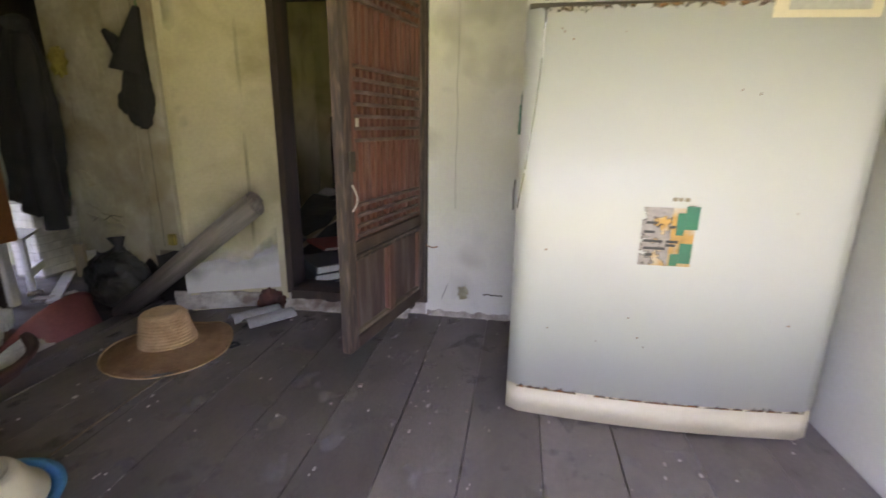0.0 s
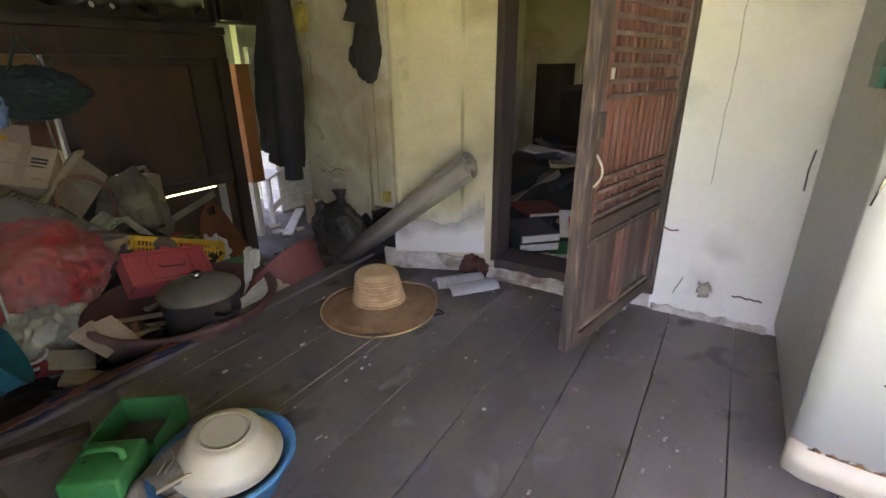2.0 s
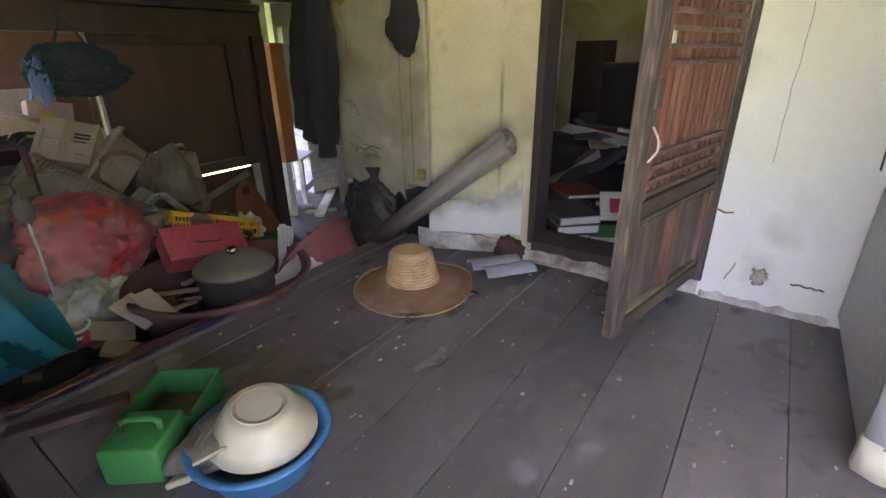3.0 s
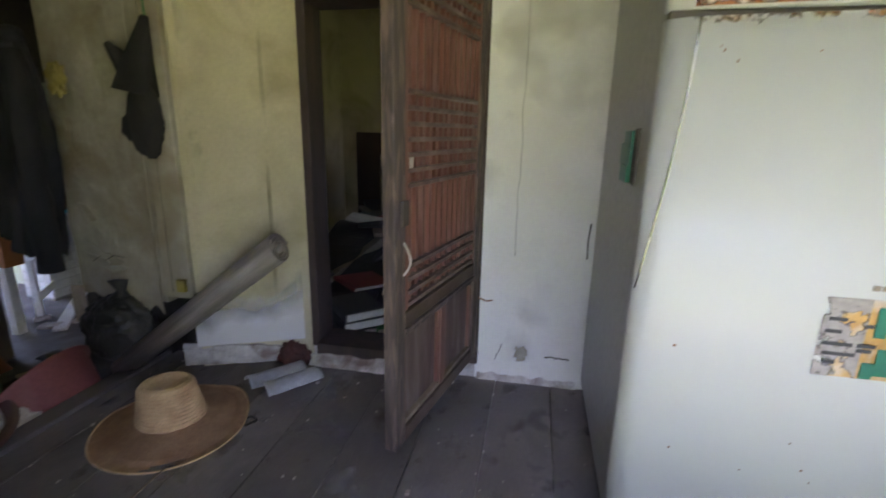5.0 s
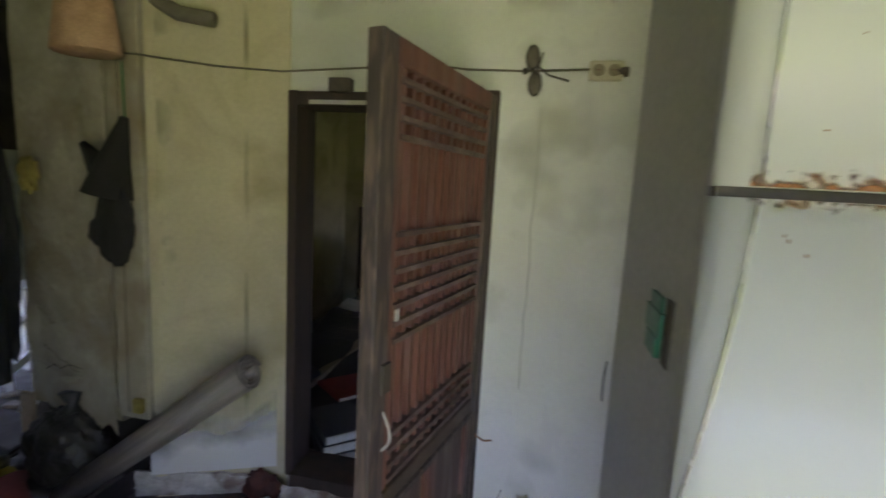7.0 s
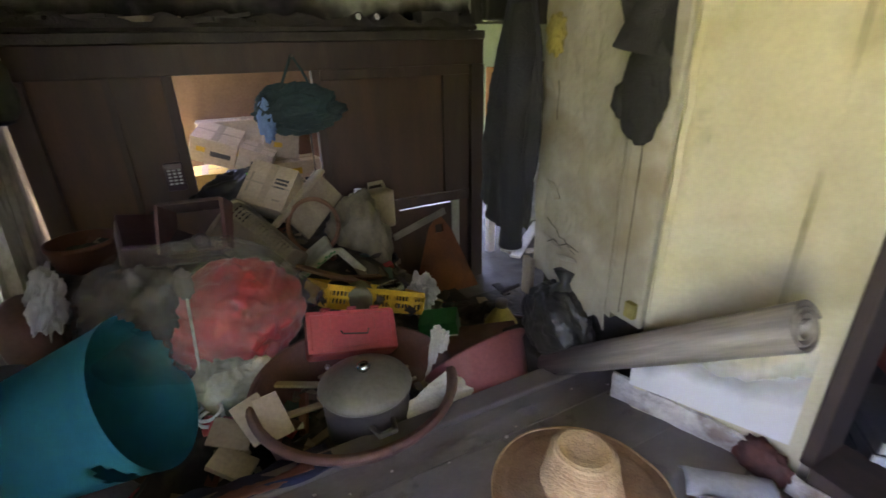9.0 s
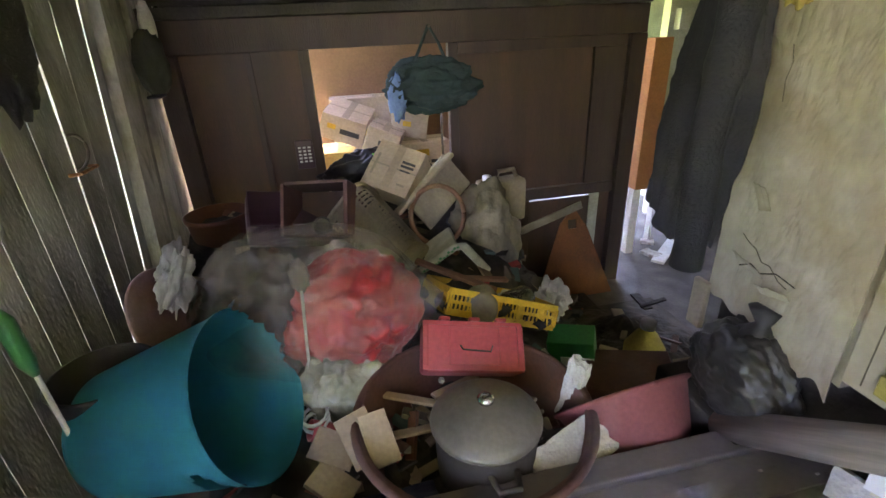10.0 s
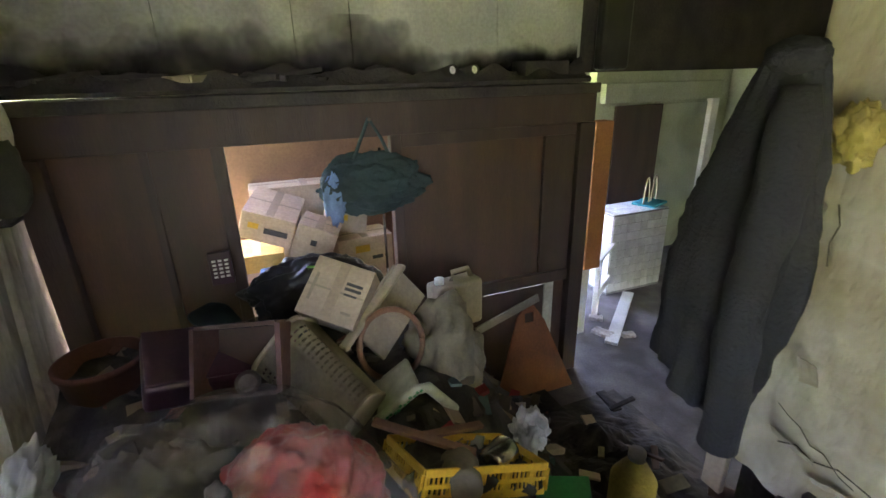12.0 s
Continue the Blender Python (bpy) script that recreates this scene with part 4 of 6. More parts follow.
part("side", slotted(CW, CH, Matrix.Translation((0, CD / 2, 0))), M["yellowplastic"], crate)
part("side", slotted(CW, CH, Matrix.Translation((0, -CD / 2, 0))), M["yellowplastic"], crate)
part("end", slotted(CD, CH, Matrix.Translation((CW / 2, 0, 0)) @ pose(0, 0, 0, 0, 0, 90)), M["yellowplastic"], crate)
part("end", slotted(CD, CH, Matrix.Translation((-CW / 2, 0, 0)) @ pose(0, 0, 0, 0, 0, 90)), M["yellowplastic"], crate)
solo("crate_fill", crate_at(), sheet(lambda u, v: Vector((-0.215 + 0.43 * u, -0.12 + 0.24 * v, 0.068 + 0.05 * noise.noise(Vector((u * 5, v * 3, 7))) + 0.02 * noise.noise(Vector((u * 16, v * 9, 2))))), 40, 24, 0.05), M["heap"], "dusty rags and scraps filling the yellow crate", "rubbish", kind="stuff", smooth=True)
for q, (x, y, z, rz, ln, w) in enumerate([(-2.06, 1.22, 0.185, 60, 0.34, 0.03), (-2.12, 1.34, 0.12, 100, 0.26, 0.03)]):
    solo("wood_stick", pose(x, y, z, 4, 16, rz), box((0, 0, 0), (ln, w, 0.016), 0.003), M["plywood"], "brown wooden stick lying over the crate", "stick", group="sticks over the crate")
solo("brown_jar", pose(-2.0, 1.31, 0.095, 74, 0, 70), lathe([(0.005, 0), (0.06, 0), (0.065, 0.012), (0.065, 0.13), (0.05, 0.15), (0.005, 0.152)], 24), M["olivecloth"], "dusty brown jar lying in the crate", "jar", smooth=True)
solo("steel_jar", pose(-2.03, 1.50, 0.055, 80, 0, 35), lathe([(0.005, 0), (0.05, 0), (0.052, 0.01), (0.052, 0.11), (0.04, 0.12), (0.005, 0.122)], 24), M["chrome"], "dented steel jar lying in the crate", "jar", smooth=True)


# styrofoam pieces
def rough_slab(s, seed):
    bm = bmesh.new()
    bmesh.ops.create_cube(bm, size=1)
    bmesh.ops.subdivide_edges(bm, edges=bm.edges[:], cuts=9, use_grid_fill=True)
    for v in bm.verts:
        k = 1 + 0.10 * noise.noise(v.co * 5 + Vector((seed, 0, 0)))
        v.co = Vector((v.co.x * s[0], v.co.y * s[1], v.co.z * s[2])) * k + 0.006 * noise.noise_vector(v.co * 16)
    return bm


solo("styrofoam_block", pose(-1.375, 1.36, -0.10, 10, 28, 24), rough_slab((0.12, 0.24, 0.22), 1), M["styro"], "broken grubby white styrofoam box", "styrofoam")
solo("styrofoam_piece", pose(-1.52, 1.46, 0.02, 0, 8, 30), rough_slab((0.06, 0.035, 0.24), 7), M["styro"], "broken upright styrofoam edge", "styrofoam")

# dusty red basin beside the porch edge
rb = thing("plastic_basin", pose(-1.365, 1.625, -0.125, 4, -52, 0), "dusty faded red plastic basin leaning on the porch edge", "basin")
part("bowl", lathe([(0.005, 0), (0.13, 0.0), (0.15, 0.015), (0.205, 0.155), (0.22, 0.16), (0.22, 0.168), (0.20, 0.168), (0.14, 0.02), (0.005, 0.012)], 44), M["pinkbasin"], rb, "", True)
part("rim", pipe([(0.216 * math.cos(a), 0.216 * math.sin(a), 0.165) for a in [2 * math.pi * q / 48 for q in range(49)]], 0.006, 8), M["pinkbasin"], rb, "rolled dusty rim", True)
solo("brown_carton", pose(-1.70, 1.80, -0.37, 0, -6, 64), span((-0.17, -0.12, 0), (0.17, 0.12, 0.25), 0.004), M["brownrubber"], "dusty dark brown box among the rubbish", "box")
gb = thing("green_carton", pose(-1.90, 1.68, -0.25, 6, -8, 58), "green and white printed carton", "carton")
part("body", span((-0.09, -0.06, 0), (0.09, 0.06, 0.19), 0.003), M["greenplastic"], gb)
part("white_face", span((-0.04, -0.063, 0.02), (0.088, -0.0605, 0.12)), M["whitepaint"], gb, "white printed panel")
bt = thing("canister", (-2.0, 2.08, LOW), "dusty olive plastic canister with a pink cap label", "canister")
part("body", lathe([(0.005, 0), (0.085, 0), (0.09, 0.02), (0.09, 0.28), (0.05, 0.35), (0.03, 0.37), (0.03, 0.39), (0.005, 0.39)], 28), M["yellowrag"], bt, "", True)
part("cap", lathe([(0.034, 0.385), (0.034, 0.42), (0.005, 0.422)], 20), M["gasket"], bt, "", True)
solo("white_bag", (-2.22, 1.72, -0.03), blob((0, 0, -0.08), (0.065, 0.07, 0.10), 0.5, 2.4, 3, 5, fold=0.12), M["whitebag"], "crumpled white plastic bag", "bag", smooth=True)


# beige slotted basket lying on its side
def basket():
    zu = Vector((-0.30, -0.195, 0.16)).normalized()
    xu = Vector((0.05, -0.114, -0.16))
    xu = (xu - zu * xu.dot(zu)).normalized()
    yu = zu.cross(xu)
    c = Vector((-2.225, 1.058, 0.186))
    m = Matrix(((xu.x, yu.x, zu.x, c.x), (xu.y, yu.y, zu.y, c.y), (xu.z, yu.z, zu.z, c.z), (0, 0, 0, 1)))
    t = thing("laundry_basket", m, "dusty beige slotted plastic basket lying on its side", "basket")
    bm = bmesh.new()
    n, h = 64, 0.39

    def ring(z):
        k = z / h
        w, d = 0.098 + 0.022 * k, 0.078 + 0.02 * k
        out = []
        for i in range(n):
            a = 2 * math.pi * i / n
            ca, sa = math.cos(a), math.sin(a)
            out.append(Vector((w * math.copysign(abs(ca) ** 0.42, ca), d * math.copysign(abs(sa) ** 0.42, sa), z)))
        return out
    zs = [0.0, 0.008]
    for k in range(15):
        zs += [0.028 + 0.0225 * k, 0.036 + 0.0225 * k]
    zs += [0.37, h]
    rings = [[bm.verts.new(p) for p in ring(z)] for z in zs]
    for k in range(len(zs) - 1):
        slot = k >= 2 and k % 2 == 0 and k < len(zs) - 3
        for i in range(n):
            if slot and i % 16 in (4, 5, 6, 8, 9, 10, 12, 2):
                continue
            bm.faces.new((rings[k][i], rings[k][(i + 1) % n], rings[k + 1][(i + 1) % n], rings[k + 1][i]))
    bm.faces.new(list(reversed(rings[0])))
    bmesh.ops.solidify(bm, geom=bm.faces[:], thickness=0.004)
    part("shell", bm, M["basketbeige"], t, "", True)
    pts = ring(h)
    part("rim", pipe(pts + pts[:1], 0.010, 8), M["basketbeige"], t, "", True)
    pts = ring(0.004)
    part("base_rim", pipe(pts + pts[:1], 0.006, 8), M["basketbeige"], t, "worn pale base edge", True)


M["basketbeige"] = mat("dusty_beige_basket", (0.40, 0.335, 0.225), (0.30, 0.25, 0.165), 5, 0.6, 0.15, dirt=(0.18, 0.14, 0.10), dirt_scale=5, dirt_amount=0.45)
basket()


def carton(name, m, s, mtl, label, marks=(), group=""):
    t = thing(name, m, label, "box", group)
    x, y, z = s
    part("body", span((-x / 2, -y / 2, 0), (x / 2, y / 2, z), 0.003), mtl, t)
    part("flap_seam", span((-x / 2 + 0.004, -0.004, z), (x / 2 - 0.004, 0.004, z + 0.0015)), M["beige"], t)
    part("tape", span((-0.02, -y / 2 + 0.004, z + 0.0016), (0.02, y / 2 - 0.004, z + 0.0026)), M["cardboard"], t)
    for (u, v, w, h, c) in marks:
        part("print", span((x * u, -y / 2 - 0.002, z * v), (x * u + w, -y / 2 - 0.0004, z * v + h)), M[c], t, "printed bars")
        part("print", span((x / 2 + 0.0004, y * u, z * v), (x / 2 + 0.002, y * u + w, z * v + h)), M[c], t, "printed bars")
    return t


def tipped_box():
    xu = Vector((0.13, 0.185, -0.06)).normalized()
    zu = Vector((0.69, -0.27, 0.67))
    zu = (zu - xu * zu.dot(xu)).normalized()
    yu = zu.cross(xu)
    c = Vector((-2.575, 1.065, 0.50)) - zu * 0.15
    m = Matrix(((xu.x, yu.x, zu.x, c.x), (xu.y, yu.y, zu.y, c.y), (xu.z, yu.z, zu.z, c.z), (0, 0, 0, 1)))
    t = carton("cardboard_box", m, (0.235, 0.235, 0.15), M["cardboard"], "dusty tan cardboard box tipped on the heap")
    for k, (x, y, w, h) in enumerate([(0.03, 0.035, 0.065, 0.012), (0.03, 0.015, 0.065, 0.012), (0.035, -0.005, 0.05, 0.008), (-0.095, -0.06, 0.012, 0.11), (0.05, -0.075, 0.04, 0.01)]):
        part("print", span((x, y, 0.1527), (x + w, y + h, 0.1538)), M["ink"] if k < 3 else M["beige"], t, "faded printed bars")


tipped_box()
# leaning white moulding and boards
solo("white_moulding", Matrix.Translation((-2.56, 1.205, 0.42)) @ Vector((-0.23, 0.30, 0.18)).to_track_quat("Z", "Y").to_matrix().to_4x4(), box((0, 0, 0), (0.042, 0.022, 0.44), 0.010), M["basketbeige"], "pale beige leaning plastic moulding", "moulding")
solo("brown_board", Matrix.Translation((-2.60, 1.27, 0.36)) @ Vector((-0.23, 0.30, 0.18)).to_track_quat("Z", "Y").to_matrix().to_4x4() @ pose(0, 0, 0, 0, 0, 60), box((0, 0, 0), (0.20, 0.018, 0.34), 0.004), M["beige"], "dusty leaning brown board", "board")
solo("dusty_hoop", (-2.47, 1.24, 0.285), pipe([(-0.04 * math.sin(a), 0.125 * math.cos(a), 0.13 * math.sin(a)) for a in [2 * math.pi * q / 28 for q in range(29)]], 0.012, 8), M["plywood"], "dusty brown plastic hoop", "hoop", smooth=True)
gs = solo("grey_sack", (-2.58, 1.49, 0.0), blob((0, 0, 0.04), (0.16, 0.19, 0.31), 0.2, 1.6, 6, 5, fold=0.12, flat=-0.28), M["olivecloth"], "dusty olive sackcloth slumped on the heap", "sack", smooth=True)
can = thing("jerry_can", pose(-2.92, 1.70, 0.03, 0, 0, 100), "dusty beige plastic jerry can", "can")
part("body", box((0, 0, 0.13), (0.27, 0.13, 0.25), 0.02), M["basketbeige"], can, "", True)
part("grip", pipe([(-0.02, 0, 0.25), (-0.015, 0, 0.30), (0.08, 0, 0.30), (0.10, 0, 0.25)], 0.014), M["basketbeige"], can, "", True)
part("cap", lathe([(0.025, 0.25), (0.025, 0.285), (0.005, 0.287)], 18, Matrix.Translation((-0.09, 0, 0))), M["whitepaint"], can, "", True)


def stool():
    t = thing("plastic_stool", pose(-2.27, 1.245, 0.10, 8, -34, 84), "white plastic stool with green leaf pattern, tipped on the heap", "stool")
    bm = bmesh.new()
    add_pipe(bm, [(-0.12, 0, -0.12), (-0.125, 0, 0.05), (-0.10, 0, 0.085), (0.08, 0, 0.085), (0.115, 0, 0.06), (0.125, 0, -0.12)], 0.019, 10)
    part("front_frame", bm, M["greenwhite"], t, "", True)
    part("seat", span((-0.10, 0.012, 0.062), (0.095, 0.17, 0.088), 0.008), M["greenwhite"], t, "", True)
    rngs = random.Random(3)
    for i in range(14):
        part("leaf_pattern", box((-0.10 + 0.015 * i, -0.018, 0.085 + rngs.uniform(-0.008, 0.006)), (0.011, 0.004, 0.009), 0.001), M["greenplastic"], t, "green leaf print")


stool()

# orange board leaning at the foot of the partition
def orange_board():
    m = Matrix.Translation((-2.90, 2.18, LOW)) @ pose(0, 0, 0, 0, -12, 0)
    t = thing("orange_board", m, "rusty orange triangular board with a square hole leaning on the partition", "board")
    bm = bmesh.new()
    outer = [(-0.24, 0.0), (0.30, 0.0), (0.13, 0.46), (0.04, 0.60), (-0.05, 0.50)]
    hole = [(0.0, 0.46), (0.06, 0.46), (0.06, 0.52), (0.0, 0.52)]
    fr_ = [bm.verts.new((0, y, z)) for y, z in outer]
    hl = [bm.verts.new((0, y, z)) for y, z in hole]
    bm.faces.new((fr_[0], fr_[1], fr_[2], hl[1], hl[0]))
    bm.faces.new((fr_[2], fr_[3], hl[2], hl[1]))
    bm.faces.new((fr_[3], fr_[4], hl[3], hl[2]))
    bm.faces.new((fr_[4], fr_[0], hl[0], hl[3]))
    bm.normal_update()
    bmesh.ops.solidify(bm, geom=bm.faces[:], thickness=0.012)
    bmesh.ops.recalc_face_normals(bm, faces=bm.faces[:])
    part("sheet", bm, M["rustboard"], t)


orange_board()
solo("torn_board", pose(-2.98, 2.05, -0.02, 18, 0, 0), box((0, 0, 0.0), (0.012, 0.42, 0.05), 0.003), M["greysack"], "pale torn board edge at the foot of the partition", "board")

# planter, dark case and drawer by the board wall
pl = thing("planter", (-2.80, 0.215, 0.08), "orange-brown round plastic planter", "planter")
part("bowl", lathe([(0.005, 0), (0.10, 0), (0.115, 0.01), (0.14, 0.20), (0.15, 0.205), (0.15, 0.225), (0.138, 0.225), (0.11, 0.02), (0.005, 0.015)], 36), M["terracotta"], pl, "", True)
cs = thing("dark_case", pose(-2.62, 0.55, 0.24, -12, 18, 8), "glossy dark purple plastic case", "case")
part("shell", box((0, 0, 0.06), (0.26, 0.36, 0.12), 0.02), M["purple"], cs, "", True)
part("lid", box((0, 0, 0.128), (0.25, 0.35, 0.012), 0.005), M["purple"], cs)
solo("green_bowl", pose(-2.93, 0.62, 0.36, 160, 0, 0), lathe([(0.005, 0.0), (0.05, 0.0), (0.10, 0.05), (0.105, 0.055), (0.095, 0.05), (0.045, 0.006), (0.005, 0.006)], 28), M["tealcloth"], "upturned dull green bowl", "bowl", smooth=True)
dr = thing("wooden_drawer", pose(-2.53, 0.76, 0.33, 6, 62, -14), "open brown wooden drawer tipped on the heap", "drawer")
for nm, c, s in (("front", (0, 0.14, 0.09), (0.22, 0.018, 0.20)), ("back", (0, -0.14, 0.09), (0.22, 0.014, 0.18)), ("side", (0.11, 0, 0.09), (0.014, 0.26, 0.18)), ("side", (-0.11, 0, 0.09), (0.014, 0.26, 0.18)), ("bottom", (0, 0, 0.004), (0.2, 0.26, 0.008))):
    part(nm, box(c, s, 0.002), M["brownrubber"] if nm in ("front", "back") else M["darkpanel"], dr)
solo("black_flask", pose(-2.39, 0.73, 0.32, 0, 60, 0), lathe([(0.005, 0), (0.035, 0), (0.038, 0.01), (0.038, 0.07), (0.03, 0.08), (0.03, 0.085), (0.022, 0.085), (0.02, 0.07), (0.005, 0.07)], 24), M["gasket"], "small black round container in the drawer", "container", smooth=True)
solo("purple_lid", pose(-2.02, 0.21, 0.20, -60, 26, 0) @ Matrix.Scale(1.15, 4), lathe([(0.005, 0), (0.15, 0.0), (0.16, 0.012), (0.155, 0.02), (0.12, 0.024), (0.11, 0.034), (0.005, 0.04)], 40), M["plum"], "dusty plum plastic tub lid", "lid", smooth=True)
solo("white_bag", pose(-2.10, 0.22, 0.30, 0, 28, 0), blob((0, 0, 0), (0.15, 0.05, 0.08), 0.5, 2.4, 9, 5, fold=0.10), M["whitebag"], "crumpled white plastic bag by the board wall", "bag", smooth=True)
solo("black_pail", (-1.66, 0.15, -0.02), lathe([(0.005, 0), (0.10, 0), (0.125, 0.28), (0.13, 0.29), (0.12, 0.29), (0.095, 0.01), (0.005, 0.01)], 30), M["blackbag"], "black plastic pail in the corner", "pail", smooth=True)

# trowel and broom
tw = thing("long_scraper", (0, 0, 0), "long thin rod with a dark scraper head stuck in the heap", "scraper")
part("rod", pipe([(-1.74, 0.645, -0.15), (-1.80, 0.66, 0.16), (-1.845, 0.67, 0.34)], 0.005), M["styro"], tw)
part("head", blob((-1.85, 0.67, 0.38), (0.02, 0.03, 0.06), 0.3, 3, 1, 3), M["gasket"], tw, "dark worn head", True)
br = thing("brush", (0, 0, 0), "toilet-type brush with a green handle and white rod", "brush")
part("handle", pipe([(-1.52, 0.09, 0.56), (-1.52, 0.10, 0.53), (-1.525, 0.10, 0.42), (-1.525, 0.105, 0.38)], [0.012, 0.02, 0.02, 0.008], 12), M["greenplastic"], br, "green plastic handle", True)
part("rod", pipe([(-1.525, 0.105, 0.39), (-1.52, 0.12, -0.12)], 0.006), M["whitepaint"], br)
for i, (x, y, z, a, b, c, s) in enumerate([(-1.49, 0.80, 0.03, 8, 30, 24, (0.15, 0.10, 0.006)), (-1.47, 0.85, 0.035, -6, 34, 14, (0.15, 0.085, 0.006)), (-1.43, 0.71, -0.06, 0, 24, 55, (0.13, 0.09, 0.02)), (-1.52, 0.72, -0.02, 14, 20, 70, (0.13, 0.10, 0.006))]):
    solo("cardboard_sheet", pose(x, y, z, a, b, c), box((0, 0, 0), s, 0.003), M["cardboard"], "torn dusty cardboard piece on the heap", "cardboard", group="cardboard pieces")
solo("paper_cup", pose(-1.66, 0.72, -0.10, 60, 20, 0), lathe([(0.005, 0), (0.025, 0), (0.034, 0.09), (0.03, 0.09), (0.02, 0.005), (0.005, 0.005)], 20), M["redplastic"], "red and white crumpled cup", "cup", smooth=True)
ex = thing("white_cable", (0, 0, 0), "coiled white cable on the heap", "cable")
part("coil", pipe([(-1.68 + 0.05 * math.cos(a), 0.66 + 0.04 * math.sin(a), -0.08 + 0.004 * a) for a in [0.5 * q for q in range(30)]], 0.006, 6), M["whitepaint"], ex, "", True)

# things hanging on the partition
hb = thing("hanging_bag", (0, 0, 0), "dark teal cloth shopping bag hanging by its handles", "bag")
part("pouch", blob((-3.0, 1.34, 0.80), (0.085, 0.245, 0.135), 0.2, 2.3, 3, 6, fold=0.10), M["tealcloth"], hb, "", True)
part("handle", pipe([(-2.98, 1.24, 0.88), (-3.0, 1.30, 1.0), (-3.02, 1.345, 1.085)], 0.008), M["tealcloth"], hb)
part("handle", pipe([(-2.98, 1.44, 0.87), (-3.0, 1.39, 1.0), (-3.02, 1.345, 1.085)], 0.008), M["tealcloth"], hb)
part("lining", blob((-2.96, 1.155, 0.755), (0.035, 0.045, 0.11), 0.25, 2.4, 6, 4, fold=0.25), M["bluecloth"], hb, "pale blue lining showing at the side", True)
solo("nail", pose(-3.05, 1.345, 1.08, 0, 90, 0), lathe([(0.004, 0), (0.004, 0.045), (0.008, 0.046), (0.007, 0.05)], 10), M["gasket"], "nail in the partition rail", "nail")
pd_ = thing("button_panel", pose(-3.02, 0.655, 0.43, 0, 0, 90), "dark purple phone panel with white buttons", "panel")
part("case", box((0, 0, 0.07), (0.09, 0.02, 0.15), 0.006), M["purple"], pd_)
for i in range(3):
    for j in range(5):
        part("button", box((-0.024 + 0.024 * i, -0.0125, 0.035 + 0.018 * j), (0.015, 0.005, 0.009), 0.001), M["whitepaint"], pd_)

# cartons in the lit store behind the hatch
carton("carton", (-3.62, 1.08, LOW), (0.70, 0.85, 0.45), M["carton"], "large pale carton on the store floor", group="cartons in the store")
carton("carton", pose(-3.62, 1.10, LOW + 0.455, 0, 0, 4), (0.62, 0.80, 0.34), M["carton"], "large pale carton stacked in the store", group="cartons in the store")
carton("carton", pose(-3.46, 0.80, 0.228, 0, 0, 88), (0.26, 0.30, 0.20), M["yellowcarton"], "yellow printed carton in the store", [(-0.3, 0.3, 0.09, 0.05, "carton")], "cartons in the store")
carton("carton", pose(-3.50, 0.88, 0.505, 8, 20, 78), (0.26, 0.34, 0.15), M["carton"], "white carton with dark print", [(-0.05, 0.35, 0.07, 0.03, "ink"), (0.2, 0.35, 0.05, 0.03, "ink"), (-0.35, 0.45, 0.05, 0.03, "yellowplastic")], "cartons in the store")
carton("carton", pose(-3.38, 1.04, 0.30, 4, 22, 74), (0.20, 0.20, 0.27), M["carton"], "tilted pale carton with dark mark", [(-0.1, 0.65, 0.03, 0.03, "ink")], "cartons in the store")
carton("carton", pose(-3.40, 1.34, 0.228, 0, 0, 94), (0.30, 0.20, 0.22), M["carton"], "pale carton with orange and blue print", [(-0.2, 0.62, 0.08, 0.04, "yellowplastic"), (0.1, 0.4, 0.06, 0.02, "ink")], "cartons in the store")
carton("carton", pose(-3.78, 1.10, 0.228, 0, 0, 90), (0.60, 0.24, 0.46), M["carton"], "pale open carton in the store", [], "cartons in the store")
carton("carton", pose(-3.44, 1.26, 0.46, -8, 10, 84), (0.22, 0.16, 0.16), M["carton"], "small pale carton on top of others", [(-0.2, 0.4, 0.05, 0.03, "yellowplastic")], "cartons in the store")
solo("blue_booklet", pose(-3.60, 1.22, 0.50, 20, 14, 80), box((0, 0, 0.1), (0.012, 0.10, 0.2), 0.002), M["bluecloth"], "blue and white booklet between cartons", "booklet")
solo("blue_carton", pose(-3.27, 0.92, 0.228, 0, 0, 86), span((-0.12, -0.04, 0), (0.12, 0.04, 0.13), 0.003), M["bluecloth"], "pale blue flat carton", "carton")
solo("plywood_sheet", pose(-3.95, 1.1, LOW, 0, 4, 0), span((-0.01, -0.6, 0), (0.01, 0.6, 1.65)), M["plywood"], "brown plywood sheet standing in the store", "plywood")
solo("metal_strip", (-3.2, 1.43, LOW), span((-0.004, -0.006, 0), (0.004, 0.006, 1.5)), M["chrome"], "thin metal strip standing by the hatch", "strip")
solo("black_clothes", (-2.97, 1.02, 0.34), blob((0, 0, 0), (0.13, 0.29, 0.17), 0.22, 2.0, 13, 6, fold=0.07), M["blackbag"], "heap of black clothes in the hatch", "clothes", smooth=True)
solo("green_tag", pose(-2.86, 1.02, 0.50, 60, 0, 70), box((0, 0, 0), (0.05, 0.006, 0.028), 0.001), M["tag"], "bright green tag on the black clothes", "tag")

